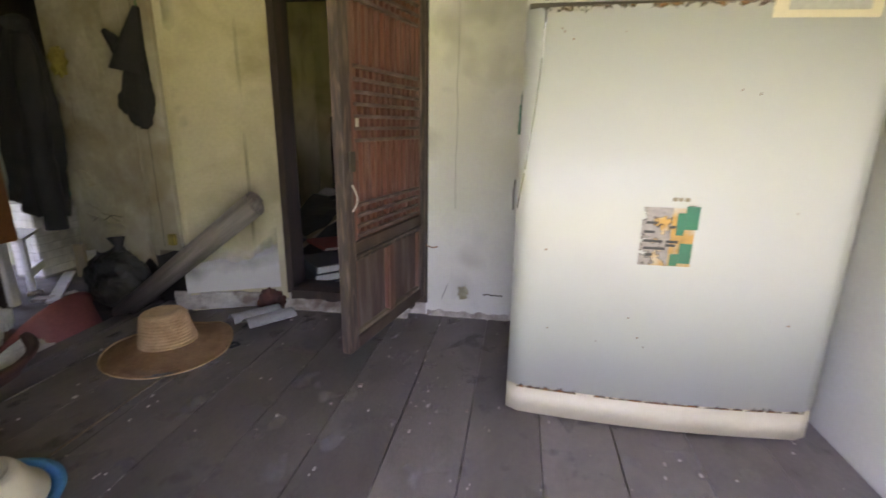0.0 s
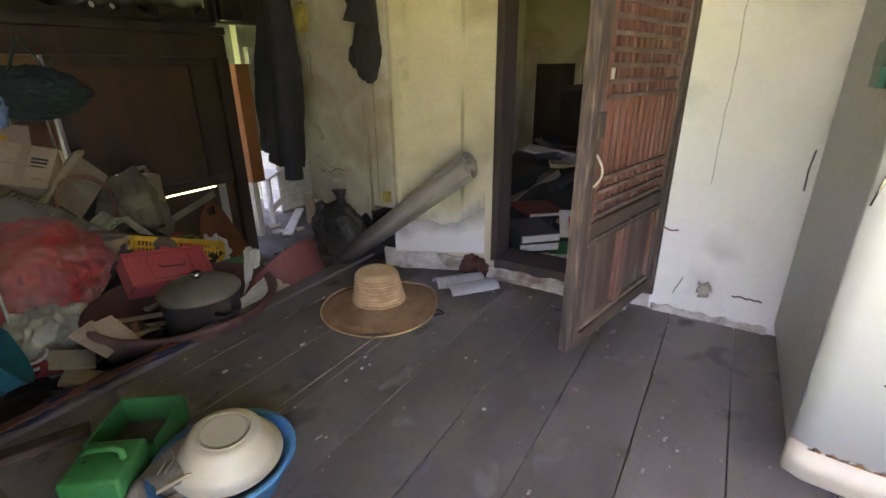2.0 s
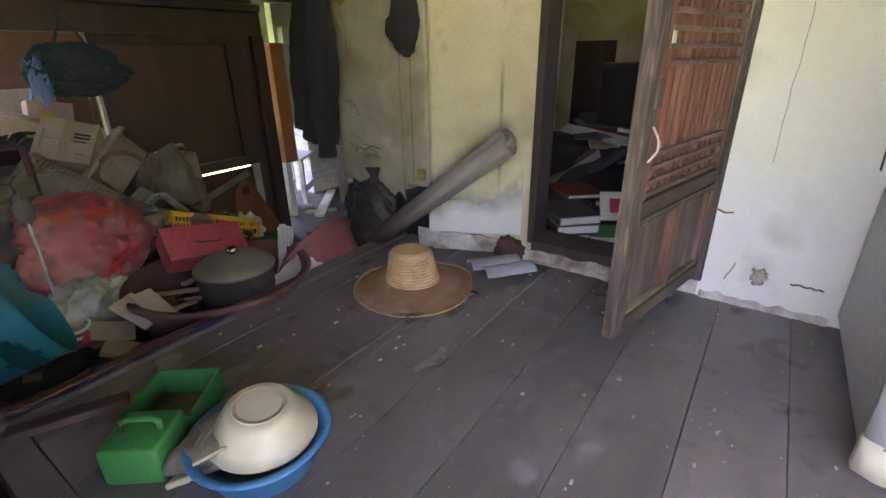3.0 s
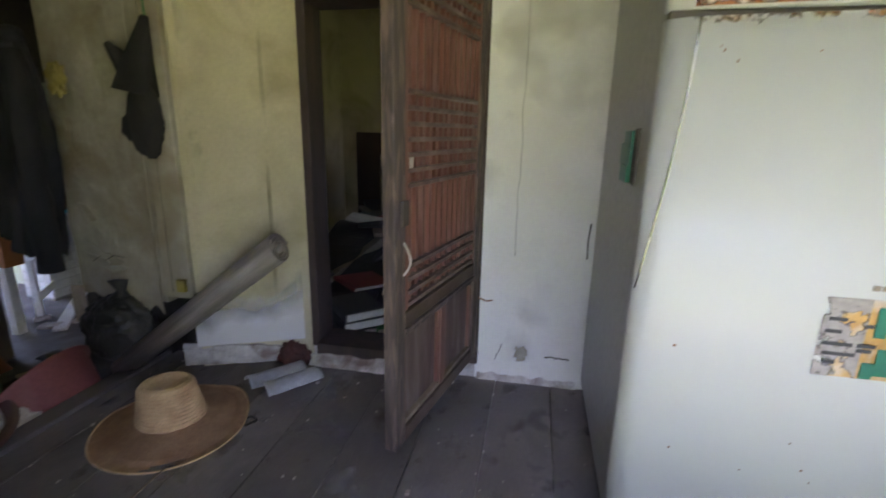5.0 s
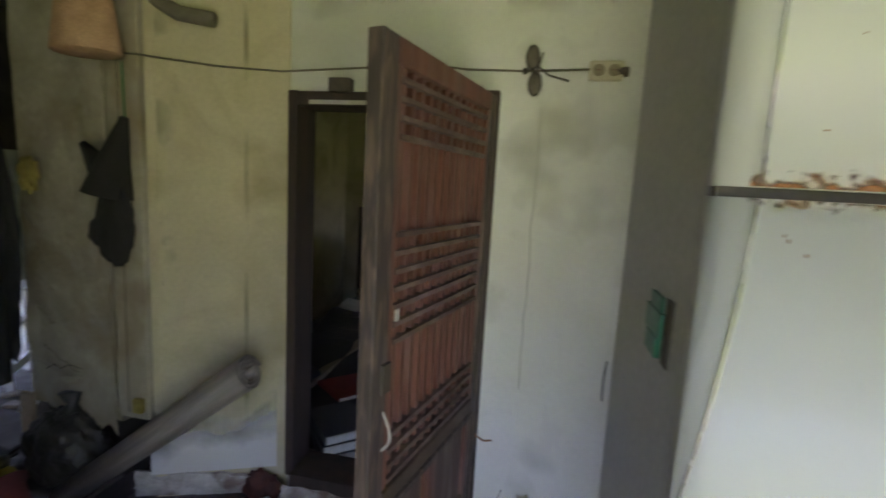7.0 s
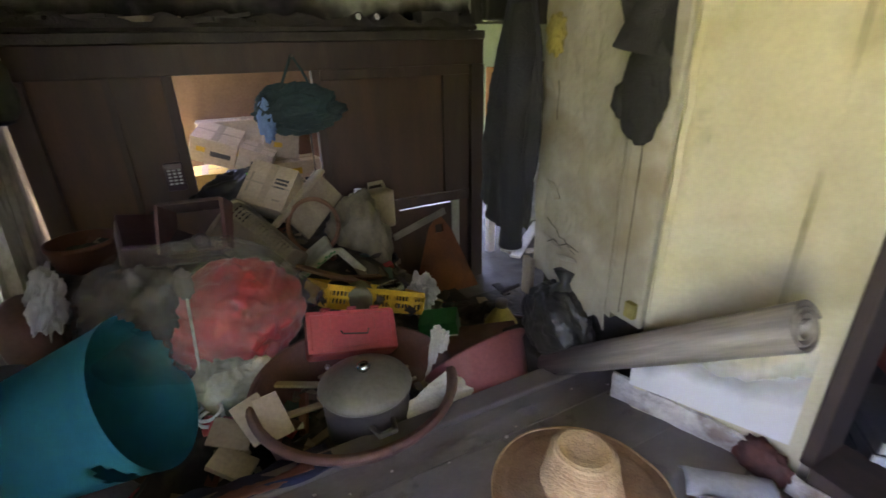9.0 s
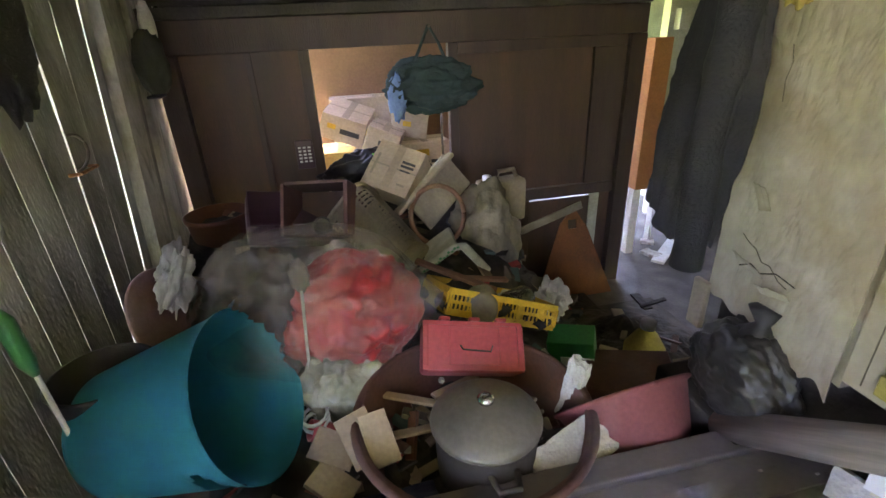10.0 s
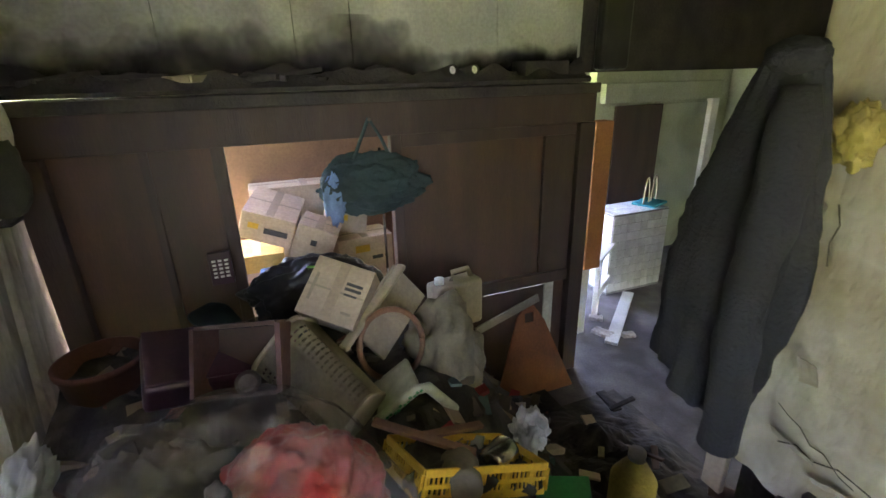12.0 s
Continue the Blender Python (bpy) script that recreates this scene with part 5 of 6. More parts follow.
# dark trodden rubbish on the floor towards the passage
solo("floor_rubbish", (0, 0, 0), sheet(lambda u, v: Vector((-2.75 + 1.15 * u, 1.72 + 0.95 * v, LOW + 0.002 + math.sin(math.pi * u) * math.sin(math.pi * v) * (0.10 + 0.10 * noise.noise(Vector((u * 5, v * 5, 3))) + 0.07 * abs(noise.noise(Vector((u * 13, v * 12, 8))))))), 60, 50, -0.004), M["heap"], "low dark heap of dusty rubbish on the floor", "rubbish", kind="stuff")
rngf = random.Random(77)
for k in range(16):
    fx, fy = rngf.uniform(-2.6, -1.75), rngf.uniform(1.85, 2.5)
    solo("floor_scrap", pose(fx, fy, LOW + 0.10 + 0.05 * rngf.random(), rngf.uniform(-15, 15), rngf.uniform(-15, 15), rngf.uniform(0, 180)), box((0, 0, 0), (rngf.uniform(0.05, 0.2), rngf.uniform(0.02, 0.08), 0.012), 0.003), M[("heap", "cardboard", "darkpanel", "olivecloth")[k % 4]], "dusty flat scrap lying on the rubbish", "scrap", group="scraps on the floor")


def stain_mat(name, color, scale, low, high, up=1.0, color2=None, stretch=(1, 1, 1)):
    """A stain that thins out with height over its own sheet: up 1 fades upwards, -1 downwards, 0 not at all."""
    m = bpy.data.materials.new(name)
    m.use_nodes = True
    n, l = m.node_tree.nodes, m.node_tree.links
    b = n["Principled BSDF"]
    b.inputs["Roughness"].default_value = 0.9
    tc = n.new("ShaderNodeTexCoord")
    mp = n.new("ShaderNodeMapping")
    mp.inputs["Scale"].default_value = stretch
    l.new(tc.outputs["Object"], mp.inputs["Vector"])
    nz = n.new("ShaderNodeTexNoise")
    nz.inputs["Scale"].default_value, nz.inputs["Detail"].default_value = scale, 8
    l.new(mp.outputs["Vector"], nz.inputs["Vector"])
    sp = n.new("ShaderNodeSeparateXYZ")
    l.new(tc.outputs["Generated"], sp.inputs[0])
    ma = n.new("ShaderNodeMath")
    ma.operation = "MULTIPLY_ADD"
    ma.inputs[1].default_value, ma.inputs[2].default_value = -0.45 * up, 0.22 * up
    l.new(sp.outputs["Z"], ma.inputs[0])
    ad = n.new("ShaderNodeMath")
    l.new(nz.outputs["Fac"], ad.inputs[0])
    l.new(ma.outputs[0], ad.inputs[1])
    mr = n.new("ShaderNodeMapRange")
    mr.inputs["From Min"].default_value, mr.inputs["From Max"].default_value = low, high
    l.new(ad.outputs[0], mr.inputs["Value"])
    n2 = n.new("ShaderNodeTexNoise")
    n2.inputs["Scale"].default_value = scale * 2.3
    l.new(mp.outputs["Vector"], n2.inputs["Vector"])
    cr = n.new("ShaderNodeMixRGB")
    cr.inputs[1].default_value = (*color, 1)
    cr.inputs[2].default_value = (*(color2 or tuple(v * 0.5 for v in color)), 1)
    l.new(n2.outputs["Fac"], cr.inputs["Fac"])
    l.new(cr.outputs["Color"], b.inputs["Base Color"])
    tr = n.new("ShaderNodeBsdfTransparent")
    mx = n.new("ShaderNodeMixShader")
    l.new(mr.outputs[0], mx.inputs["Fac"])
    l.new(tr.outputs[0], mx.inputs[1])
    l.new(b.outputs[0], mx.inputs[2])
    l.new(mx.outputs[0], n["Material Output"].inputs["Surface"])
    return m


M["rust_up"] = stain_mat("rust_fading_up", (0.34, 0.15, 0.06), 55, 0.56, 0.80, 1.0)
M["rust_down"] = stain_mat("rust_fading_down", (0.36, 0.20, 0.09), 55, 0.62, 0.85, -1.0)
M["soot_up"] = stain_mat("soot_fading_up", (0.06, 0.05, 0.04), 3.2, 0.36, 0.80, 1.3)
M["damp"] = stain_mat("brown_damp_stain", (0.42, 0.29, 0.09), 8, 0.48, 1.0, 0.0, (0.28, 0.18, 0.06), (1, 1, 0.35))
M["grey_grime"] = stain_mat("grey_wall_grime", (0.40, 0.38, 0.28), 7, 0.54, 1.6, -0.4, (0.32, 0.29, 0.19))
M["peel"] = stain_mat("bare_lime_patch", (0.70, 0.69, 0.67), 3, 0.40, 0.70, 1.2, (0.64, 0.62, 0.58))
M["grime"] = stain_mat("grey_green_grime", (0.44, 0.43, 0.29), 2.6, 0.50, 1.6, -0.5, (0.48, 0.45, 0.30))
M["scuff"] = stain_mat("pale_dust_scuff", (0.36, 0.34, 0.33), 7, 0.56, 0.95, 0.0, (0.30, 0.28, 0.27), (1.3, 1, 1))
M["torn"] = stain_mat("torn_grey_paper", (0.20, 0.18, 0.18), 30, 0.43, 0.48, 0.0, (0.44, 0.40, 0.36))


def flat_stain(name, x0, x1, z0, z1, m, y, label):
    ob = solo(name, (0, 0, 0), span((x0, y - 0.0006, z0), (x1, y, z1)), m, label, "stain")
    return ob


flat_stain("damp_stain", OL - 0.14, OL - 0.014, 0.1, 1.75, M["damp"], 2.04, "brown damp stain beside the door frame").matrix_world = Matrix.Translation((-0.605, 2.081, 0)) @ pose(0, 0, 0, 0, 0, 25.6) @ Matrix.Translation((0.605, -2.041, 0))
solo("grime_stain", (0, 0, 0), sheet(lambda u, v: Vector((-0.96 + 0.34 * u, 1.9165 + 0.161 * u, 0.5 + 1.6 * v)), 4, 4, 0.0005), M["grey_grime"], "grey grime on the yellowed plaster", "stain")
flat_stain("grime_stain", OR + 0.012, 1.4, 0.03, 2.1, M["grime"], W - 0.0004, "grey-green grime on the white plaster")
flat_stain("grime_stain", OL, OR, OT + 0.02, 2.1, M["grime"], W - 0.0004, "grey-green grime over the doorway")
solo("soot_stain", (0, 0, 0), span((-3.249, 0.05, 1.203), (-3.2484, 2.6, 1.52)), M["soot_up"], "soot on the foot of the upper boards", "stain")


# ---- things on the porch floor ----
def straw_hat():
    t = thing("straw_hat", pose(-0.815, 1.53, 0.0, 2, -1, 20), "wide-brimmed woven straw hat lying on the porch floor", "hat")
    bm = bmesh.new()
    n = 72
    prof = []
    for k in range(19):
        s = k / 18
        r = 0.235 - 0.14 * s
        prof.append((r + 0.0012 * (k % 2), 0.014 + 0.03 * s ** 2 + 0.0015 * (k % 2)))
    rings = []
    for r, z in prof:
        ring = []
        for i in range(n):
            a = 2 * math.pi * i / n
            w = 0.012 * ((r - 0.09) / 0.145) * (math.sin(2 * a + 0.6) + 0.6 * math.sin(3 * a)) - (0.010 if r > 0.2 else 0)
            ring.append(bm.verts.new((r * math.cos(a), 0.97 * r * math.sin(a), max(0.004, z + w))))
        rings.append(ring)
    for a, b in zip(rings, rings[1:]):
        for i in range(n):
            bm.faces.new((a[i], a[(i + 1) % n], b[(i + 1) % n], b[i]))
    bmesh.ops.solidify(bm, geom=bm.faces[:], thickness=-0.003)
    part("brim", bm, M["straw"], t, "", True)
    prof = []
    for k in range(21):
        q = k / 20
        prof.append((0.098 - 0.024 * q ** 0.8 + 0.0045 * (k % 2), 0.040 + 0.118 * q))
    prof += [(0.070, 0.164), (0.060, 0.169), (0.046, 0.1675), (0.030, 0.163), (0.005, 0.161)]
    part("crown", lathe(prof, 48, Matrix.Diagonal((1.10, 0.95, 1, 1))), M["strawband"], t, "tall flat-topped crown of pale stitched straw rows")
    pts = [(0.234 * math.cos(a), 0.227 * math.sin(a), max(0.006, 0.008 + 0.012 * (math.sin(2 * a + 0.6) + 0.6 * math.sin(3 * a)))) for a in [2 * math.pi * i / 72 for i in range(73)]]
    part("brim_edge", pipe(pts, 0.0035, 6), M["strawband"], t, "", True)


straw_hat()


def lino_roll():
    a, b = Vector((-1.30, 1.815, -0.005)), Vector((-0.585, 1.868, 0.545))
    m = Matrix.Translation(a) @ (b - a).to_track_quat("Z", "Y").to_matrix().to_4x4()
    t = thing("lino_roll", m, "grey-brown roll of linoleum leaning on the wall", "roll")
    ln = (b - a).length
    bm = bmesh.new()
    n = 110
    lo, hi = [], []
    for i in range(n + 1):
        ang = i / n * 2 * math.pi * 3.4
        r = 0.068 - 0.0074 * ang / math.pi
        lo.append(bm.verts.new((r * math.cos(ang) * 0.78, r * math.sin(ang) * 0.7, 0)))
        hi.append(bm.verts.new((r * math.cos(ang), r * math.sin(ang) * 0.88, ln + 0.01 * math.sin(ang))))
    for i in range(n):
        bm.faces.new((lo[i], lo[i + 1], hi[i + 1], hi[i]))
    bm.normal_update()
    bmesh.ops.solidify(bm, geom=bm.faces[:], thickness=0.004)
    part("sheet", bm, M["lino"], t, "", True)
    # solid dark rod that draws the shade in the roll's hollow
    part("core", pipe([(0, 0, 0.02), (0, 0, ln - 0.10)], 0.014, 12), M["gasket"], t, "dark rod standing in for the shade inside the roll", True)


lino_roll()


def paper_tile(x, y, rz):
    t = solo("roof_gutter_piece", pose(x, y, 0.002, 0, 0, rz), sheet(lambda u, v: Vector((0.22 * (u - 0.5), 0.045 * math.cos(math.pi * (0.08 + 0.84 * v)), 0.036 * math.sin(math.pi * (0.08 + 0.84 * v)) + 0.004 + 0.003 * noise.noise(Vector((u * 8, v * 5, x))))), 14, 12, 0.003), M["greypaper"], "curled grey strip of old floor paper", "paper strip", group="curled strips on the floor", smooth=True)
    return t


M["greypaper"] = mat("curled_grey_paper", (0.42, 0.42, 0.43), (0.30, 0.30, 0.31), 9, 0.7, 0.3, fine=60)
paper_tile(-0.64, 1.875, 50)
paper_tile(-0.555, 1.845, 52)

# white bowl upside down in a blue basin with shoes
bb = thing("blue_basin", Matrix.Translation((-0.565, 0.665, 0.0)) @ Matrix.Diagonal((0.78, 0.78, 0.8, 1)), "blue plastic basin on the porch floor", "basin")
part("bowl", lathe([(0.005, 0), (0.13, 0), (0.145, 0.008), (0.185, 0.105), (0.20, 0.11), (0.20, 0.117), (0.18, 0.117), (0.135, 0.014), (0.005, 0.008)], 44), M["blueplastic"], bb, "", True)
wb_ = thing("white_bowl", pose(-0.562, 0.672, 0.092, 0, 5, 0) @ Matrix.Diagonal((0.80, 0.80, 0.64, 1)), "cream plastic bowl turned upside down in the basin", "bowl")
part("shell", lathe([(0.146, 0.0), (0.15, 0.003), (0.146, 0.007), (0.136, 0.012), (0.128, 0.03), (0.100, 0.092), (0.092, 0.105), (0.084, 0.11), (0.05, 0.112), (0.005, 0.112)], 48), M["creamplastic"], wb_, "", True)
part("foot_ring", lathe([(0.066, 0.1115), (0.068, 0.114), (0.071, 0.114), (0.073, 0.1115)], 40), M["creamplastic"], wb_, "", True)


def shoe(m):
    t = thing("shoe", m, "worn pale canvas shoe with laces lying in the basin", "shoe", "shoes in the basin")
    bm = bmesh.new()
    bmesh.ops.create_icosphere(bm, subdivisions=3, radius=1)
    for v in bm.verts:
        x, y, z = v.co
        w = 0.036 + 0.008 * math.sin(3 * (x + 0.3))
        v.co = Vector((0.115 * x, w * y, 0.04 + (0.035 - 0.012 * x) * max(z, -0.9)))
    part("upper", bm, M["greywhite"], t, "", True)
    part("sole", box((0, 0, 0.008), (0.225, 0.07, 0.016), 0.007), M["creamplastic"], t)
    for i in range(4):
        part("lace", pipe([(0.0 + 0.018 * i, -0.03, 0.068 - 0.004 * i), (0.006 + 0.018 * i, 0, 0.079 - 0.004 * i), (0.0 + 0.018 * i, 0.03, 0.066 - 0.004 * i)], 0.0018, 6), M["basketbeige"], t)
    return t


M["greywhite"] = mat("grubby_canvas", (0.27, 0.235, 0.18), (0.17, 0.15, 0.115), 8, 0.9, 0.4, fine=150)
sh = shoe(pose(-0.655, 0.615, 0.045, 20, -28, 64))
copy_thing(sh, pose(-0.60, 0.575, 0.045, -14, -26, 34))
solo("pale_strap", (0, 0, 0), pipe([(-0.57, 0.52, 0.115), (-0.55, 0.57, 0.125), (-0.53, 0.62, 0.12)], 0.004, 6), M["basketbeige"], "thin pale strap in the blue basin", "strap")

# open green fishing-tackle box
tk = thing("green_toolbox", pose(-0.805, 0.54, 0.0, 0, 0, 38) @ Matrix.Scale(0.88, 4), "open green plastic toolbox with its lid folded back", "toolbox")
part("base", box((0, -0.04, 0.055), (0.15, 0.15, 0.11), 0.012), M["greenplastic"], tk, "", True)
part("handle", pipe([(-0.045, -0.04, 0.11), (-0.045, -0.04, 0.135), (-0.02, -0.04, 0.145), (0.035, -0.04, 0.145), (0.05, -0.04, 0.135), (0.05, -0.04, 0.11)], 0.008, 8), M["greenplastic"], tk, "", True)
ld = bmesh.new()
add_box(ld, (0.0, 0.13, 0.006), (0.19, 0.19, 0.008), 0.003)
for c, s in (((0, 0.225, 0.05), (0.19, 0.008, 0.09)), ((0.091, 0.13, 0.05), (0.008, 0.19, 0.09)), ((-0.091, 0.13, 0.05), (0.008, 0.19, 0.09)), ((0, 0.038, 0.04), (0.19, 0.008, 0.07))):
    add_box(ld, c, s, 0.002)
part("tray", ld, M["greenplastic"], tk)
part("tray_dust", box((0, 0.13, 0.014), (0.17, 0.17, 0.006)), M["heap"], tk, "dark grit in the tray")

# edge of a patterned mat hanging over the porch edge
mt = thing("woven_mat", (0, 0, 0), "dark blue mat with an orange patterned border over the porch edge", "mat")
part("cloth", sheet(lambda u, v: Vector((-1.40 + 0.20 * v + 0.04 * noise.noise(Vector((u * 4, v * 3, 0))), 0.36 + 0.62 * u, 0.022 - 0.14 * (1 - v) ** 2 + 0.02 * noise.noise(Vector((u * 6, v * 6, 5))))), 40, 14, 0.006), M["navy"], mt, "", True)
part("border", sheet(lambda u, v: Vector((-1.235 + 0.035 * v + 0.02 * noise.noise(Vector((u * 4, 2.6, 0))), 0.36 + 0.56 * u, 0.034 + 0.008 * noise.noise(Vector((u * 30, v * 8, 5))))), 60, 4, 0.004), M["terracotta"], mt, "frayed orange-brown border", True)
solo("wood_offcut", pose(-1.10, 0.46, 0.012, 0, 0, 66), box((0, 0, 0), (0.26, 0.045, 0.022), 0.004), M["railwood"], "short brown wooden offcut on the porch floor", "offcut")
# thin pale strip that paints the highlight along one floor seam
solo("board_splinter", pose(-0.688, 1.12, 0.002, 0, 0, 0), box((0, 0, 0), (0.007, 0.46, 0.004), 0.001), M["dustywood"], "pale strip drawn as the highlight along a floorboard seam", "splinter")
solo("grey_rag", (-1.10, 0.72, 0.0), blob((0, 0, 0.012), (0.05, 0.04, 0.02), 0.3, 3, 2, 3, flat=0.0), M["greysack"], "small crumpled grey rag on the porch floor", "rag", smooth=True)
solo("cord_loop", (-0.585, 1.60, 0.006), pipe([(0.022 * math.cos(a) + 0.006 * math.sin(3 * a), 0.022 * math.sin(a), 0) for a in [2 * math.pi * q / 20 for q in range(22)]], 0.004, 6), M["blackcloth"], "small loop of black cord", "cord", smooth=True)
crumbs = bmesh.new()
rng = random.Random(11)
for i in range(230):
    x, y = rng.uniform(-1.15, 1.45), rng.uniform(0.6, 2.05)
    if -1.05 < x < -0.57 and 1.28 < y < 1.78:
        continue
    s = rng.uniform(0.002, 0.006) * (2 if i % 17 == 0 else 1)
    add_box(crumbs, (x, y, s * 0.3), (s, s * rng.uniform(0.8, 2.2), s * 0.6), 0, None)
tagged(link_mesh("floor_crumbs", crumbs, M["mortar"]), "pale crumbs of plaster scattered on the boards", "crumbs", kind="stuff")

# ---- on the walls of the porch ----
cb = thing("cable", (0, 0, 0), "thin grey electric cable strung along the wall", "cable")
cpts = [(-1.18, 1.87, 1.535), (-1.0, 1.88, 1.525), (-0.8, 1.98, 1.515), (-0.61, 2.075, 1.52), (-0.3, 2.082, 1.535), (-0.12, 2.082, 1.545), (0.02, 2.082, 1.53), (0.2, 2.082, 1.525), (0.385, 2.082, 1.53)]
part("wire", pipe(cpts, 0.0035, 6), M["greysack"], cb, "", True)
for p in (cpts[4], cpts[5], cpts[7]):
    part("clip", box(p, (0.014, 0.012, 0.018), 0.003), M["gasket"], cb)
sk = thing("wall_socket", (0.432, W, 1.525), "grubby cream double wall socket", "socket")
part("plate", box((0, -0.012, 0), (0.095, 0.024, 0.055), 0.005), M["creamplastic"], sk)
for x in (-0.022, 0.022):
    part("outlet", lathe([(0.017, 0), (0.017, 0.003), (0.013, 0.0032), (0.005, 0.001)], 20, Matrix.Translation((x, -0.024, 0)) @ pose(0, 0, 0, 90, 0, 0)), M["beige"], sk, "round outlet")
    for d in (-0.005, 0.005):
        part("pin_hole", box((x + d, -0.0275, 0), (0.003, 0.001, 0.003)), M["redclay"], sk)
part("plug", lathe([(0.005, 0), (0.014, 0.0), (0.016, 0.03), (0.006, 0.035)], 14, Matrix.Translation((0.062, -0.012, -0.002)) @ pose(0, 0, 0, 0, -90, 0)), M["gasket"], sk, "dark plug")
gl = thing("spectacles", (0, 0, 0), "old spectacles hanging from the cable", "glasses")
for z in (1.56, 1.485):
    part("lens_rim", pipe([(0.226 + 0.018 * math.cos(a) + (1.52 - z) * 0.15, 2.066, z + 0.034 * math.sin(a)) for a in [2 * math.pi * q / 20 for q in range(21)]], 0.003, 6), M["gasket"], gl, "", True)
    part("lens", lathe([(0.0165, 0), (0.0165, 0.0015)], 20, Matrix.Translation((0.226 + (1.52 - z) * 0.15, 2.067, z)) @ pose(0, 0, 0, 90, 0, 0) @ Matrix.Diagonal((1, 1.9, 1, 1))), M["greysack"], gl, "dusty lens", True)
part("temple", pipe([(0.236, 2.06, 1.535), (0.27, 2.045, 1.505), (0.33, 2.05, 1.49)], 0.003, 6), M["gasket"], gl)
part("temple", pipe([(0.232, 2.06, 1.51), (0.25, 2.05, 1.57)], 0.003, 6), M["gasket"], gl)
solo("black_box", (-0.39, W, 1.475), box((0, -0.02, 0.0), (0.075, 0.04, 0.045), 0.004), M["gasket"], "small dark box above the door lintel", "box")
nl = solo("bent_nail", (0.128, W, 0.346), pipe([(0, 0, 0), (0.0, -0.03, 0.004), (0.03, -0.04, -0.004), (0.055, -0.035, 0.0)], 0.003, 6), M["rust"], "bent rusty nail sticking out beside the door", "nail")


def crack(name, pts, w, m, label):
    return solo(name, (0, 0, 0), pipe(pts, w, 4), m, label, "crack")


rng = random.Random(5)
M["crackm"] = mat("dark_crack", (0.10, 0.085, 0.06), None, 20, 0.95, 0.2)
crack("plaster_crack", [(0.255 + 0.004 * rng.uniform(-1, 1), W - 0.0002, 1.42 - 0.06 * k) for k in range(16)], 0.0007, M["crackm"], "thin vertical crack in the white plaster")
crack("plaster_crack", [(0.40 + 0.006 * rng.uniform(-1, 1), W - 0.0005, 0.118 + 0.004 * rng.uniform(-1, 1)) if k == 0 else (0.39 + 0.012 * k, W - 0.0005, 0.115 + 0.004 * rng.uniform(-1, 1)) for k in range(9)], 0.003, M["crackm"], "dark horizontal crack low in the plaster")
crack("plaster_crack", [(0.2 + 0.006 * k, W - 0.0005, 0.085 + 0.016 * k + 0.004 * rng.uniform(-1, 1)) for k in range(5)], 0.0015, M["crackm"], "short crack in the white plaster")
solo("plaster_chip", (0.302, W, 0.118), blob((0, 0, 0), (0.022, 0.003, 0.03), 0.8, 3.5, 3, 4), M["paper"], "chipped patch of brown clay in the plaster", "chip", smooth=True)
solo("wall_base_mortar", (0, 0, 0), sheet(lambda u, v: Vector((0.13 + 0.39 * u, W - 0.004 - 0.016 * (1 - v) - 0.008 * abs(noise.noise(Vector((u * 12, v * 3, 0)))), 0.0 + 0.022 * v + 0.012 * v * noise.noise(Vector((u * 10, 0, 4))))), 40, 4, 0.003), M["mortar"], "crumbling mortar along the foot of the wall", "mortar")
# sill mortar and exposed clay under the door
solo("sill_mortar", (0, 0, 0), sheet(lambda u, v: Vector((-0.57 + 0.62 * u, W - 0.055 - 0.03 * (1 - v) - 0.012 * noise.noise(Vector((u * 9, v * 3, 1))), 0.002 + (0.045 + 0.016 * noise.noise(Vector((u * 7, 0, 2)))) * v)), 50, 8, 0.01), M["mortar"], "broken white mortar in front of the door sill", "mortar")
solo("exposed_clay", (0, 0, 0), blob((-0.645, 2.025, 0.02), (0.075, 0.035, 0.07), 0.25, 4, 2, 4, flat=0.0), M["redclay"], "dark red clay exposed at the foot of the wall", "clay", smooth=True)
solo("base_slab", (0, 0, 0), sheet(lambda u, v: Vector((-1.06 + 0.385 * u, 1.895 + 0.145 * u - 0.006 - 0.008 * noise.noise(Vector((u * 6, v * 3, 1))), 0.004 + (0.098 - 0.03 * u) * v + 0.01 * v * noise.noise(Vector((u * 8, 0, 2))))), 30, 8, -0.012), M["mortar"], "loose plastered slab along the foot of the wall", "slab")
solo("peeled_patch", (0, 0, 0), sheet(lambda u, v: Vector((-1.0 + 0.385 * u, 1.897 + 0.178 * u - 0.004, 0.09 + 0.42 * v)), 4, 4, 0.0006), M["peel"], "bare white patch where paint has peeled", "patch")
crack("plaster_crack", [(-0.69 + 0.006 * rng.uniform(-1, 1), 2.058, 0.10 + 0.07 * k) for k in range(20)], 0.003, M["mortar"], "pale ridge running up the yellowed plaster")
crack("wall_ridge", [(-0.975 + 0.004 * rng.uniform(-1, 1), 1.906, 0.33 + 0.09 * k) for k in range(20)], 0.012, M["plaster_yellow"], "rounded plaster ridge beside the post")
solo("post_block", (-1.02, 1.87, 0.36), box((0, 0, 0), (0.035, 0.02, 0.05), 0.003), M["yellowrag"], "small square wooden block on the post", "block")

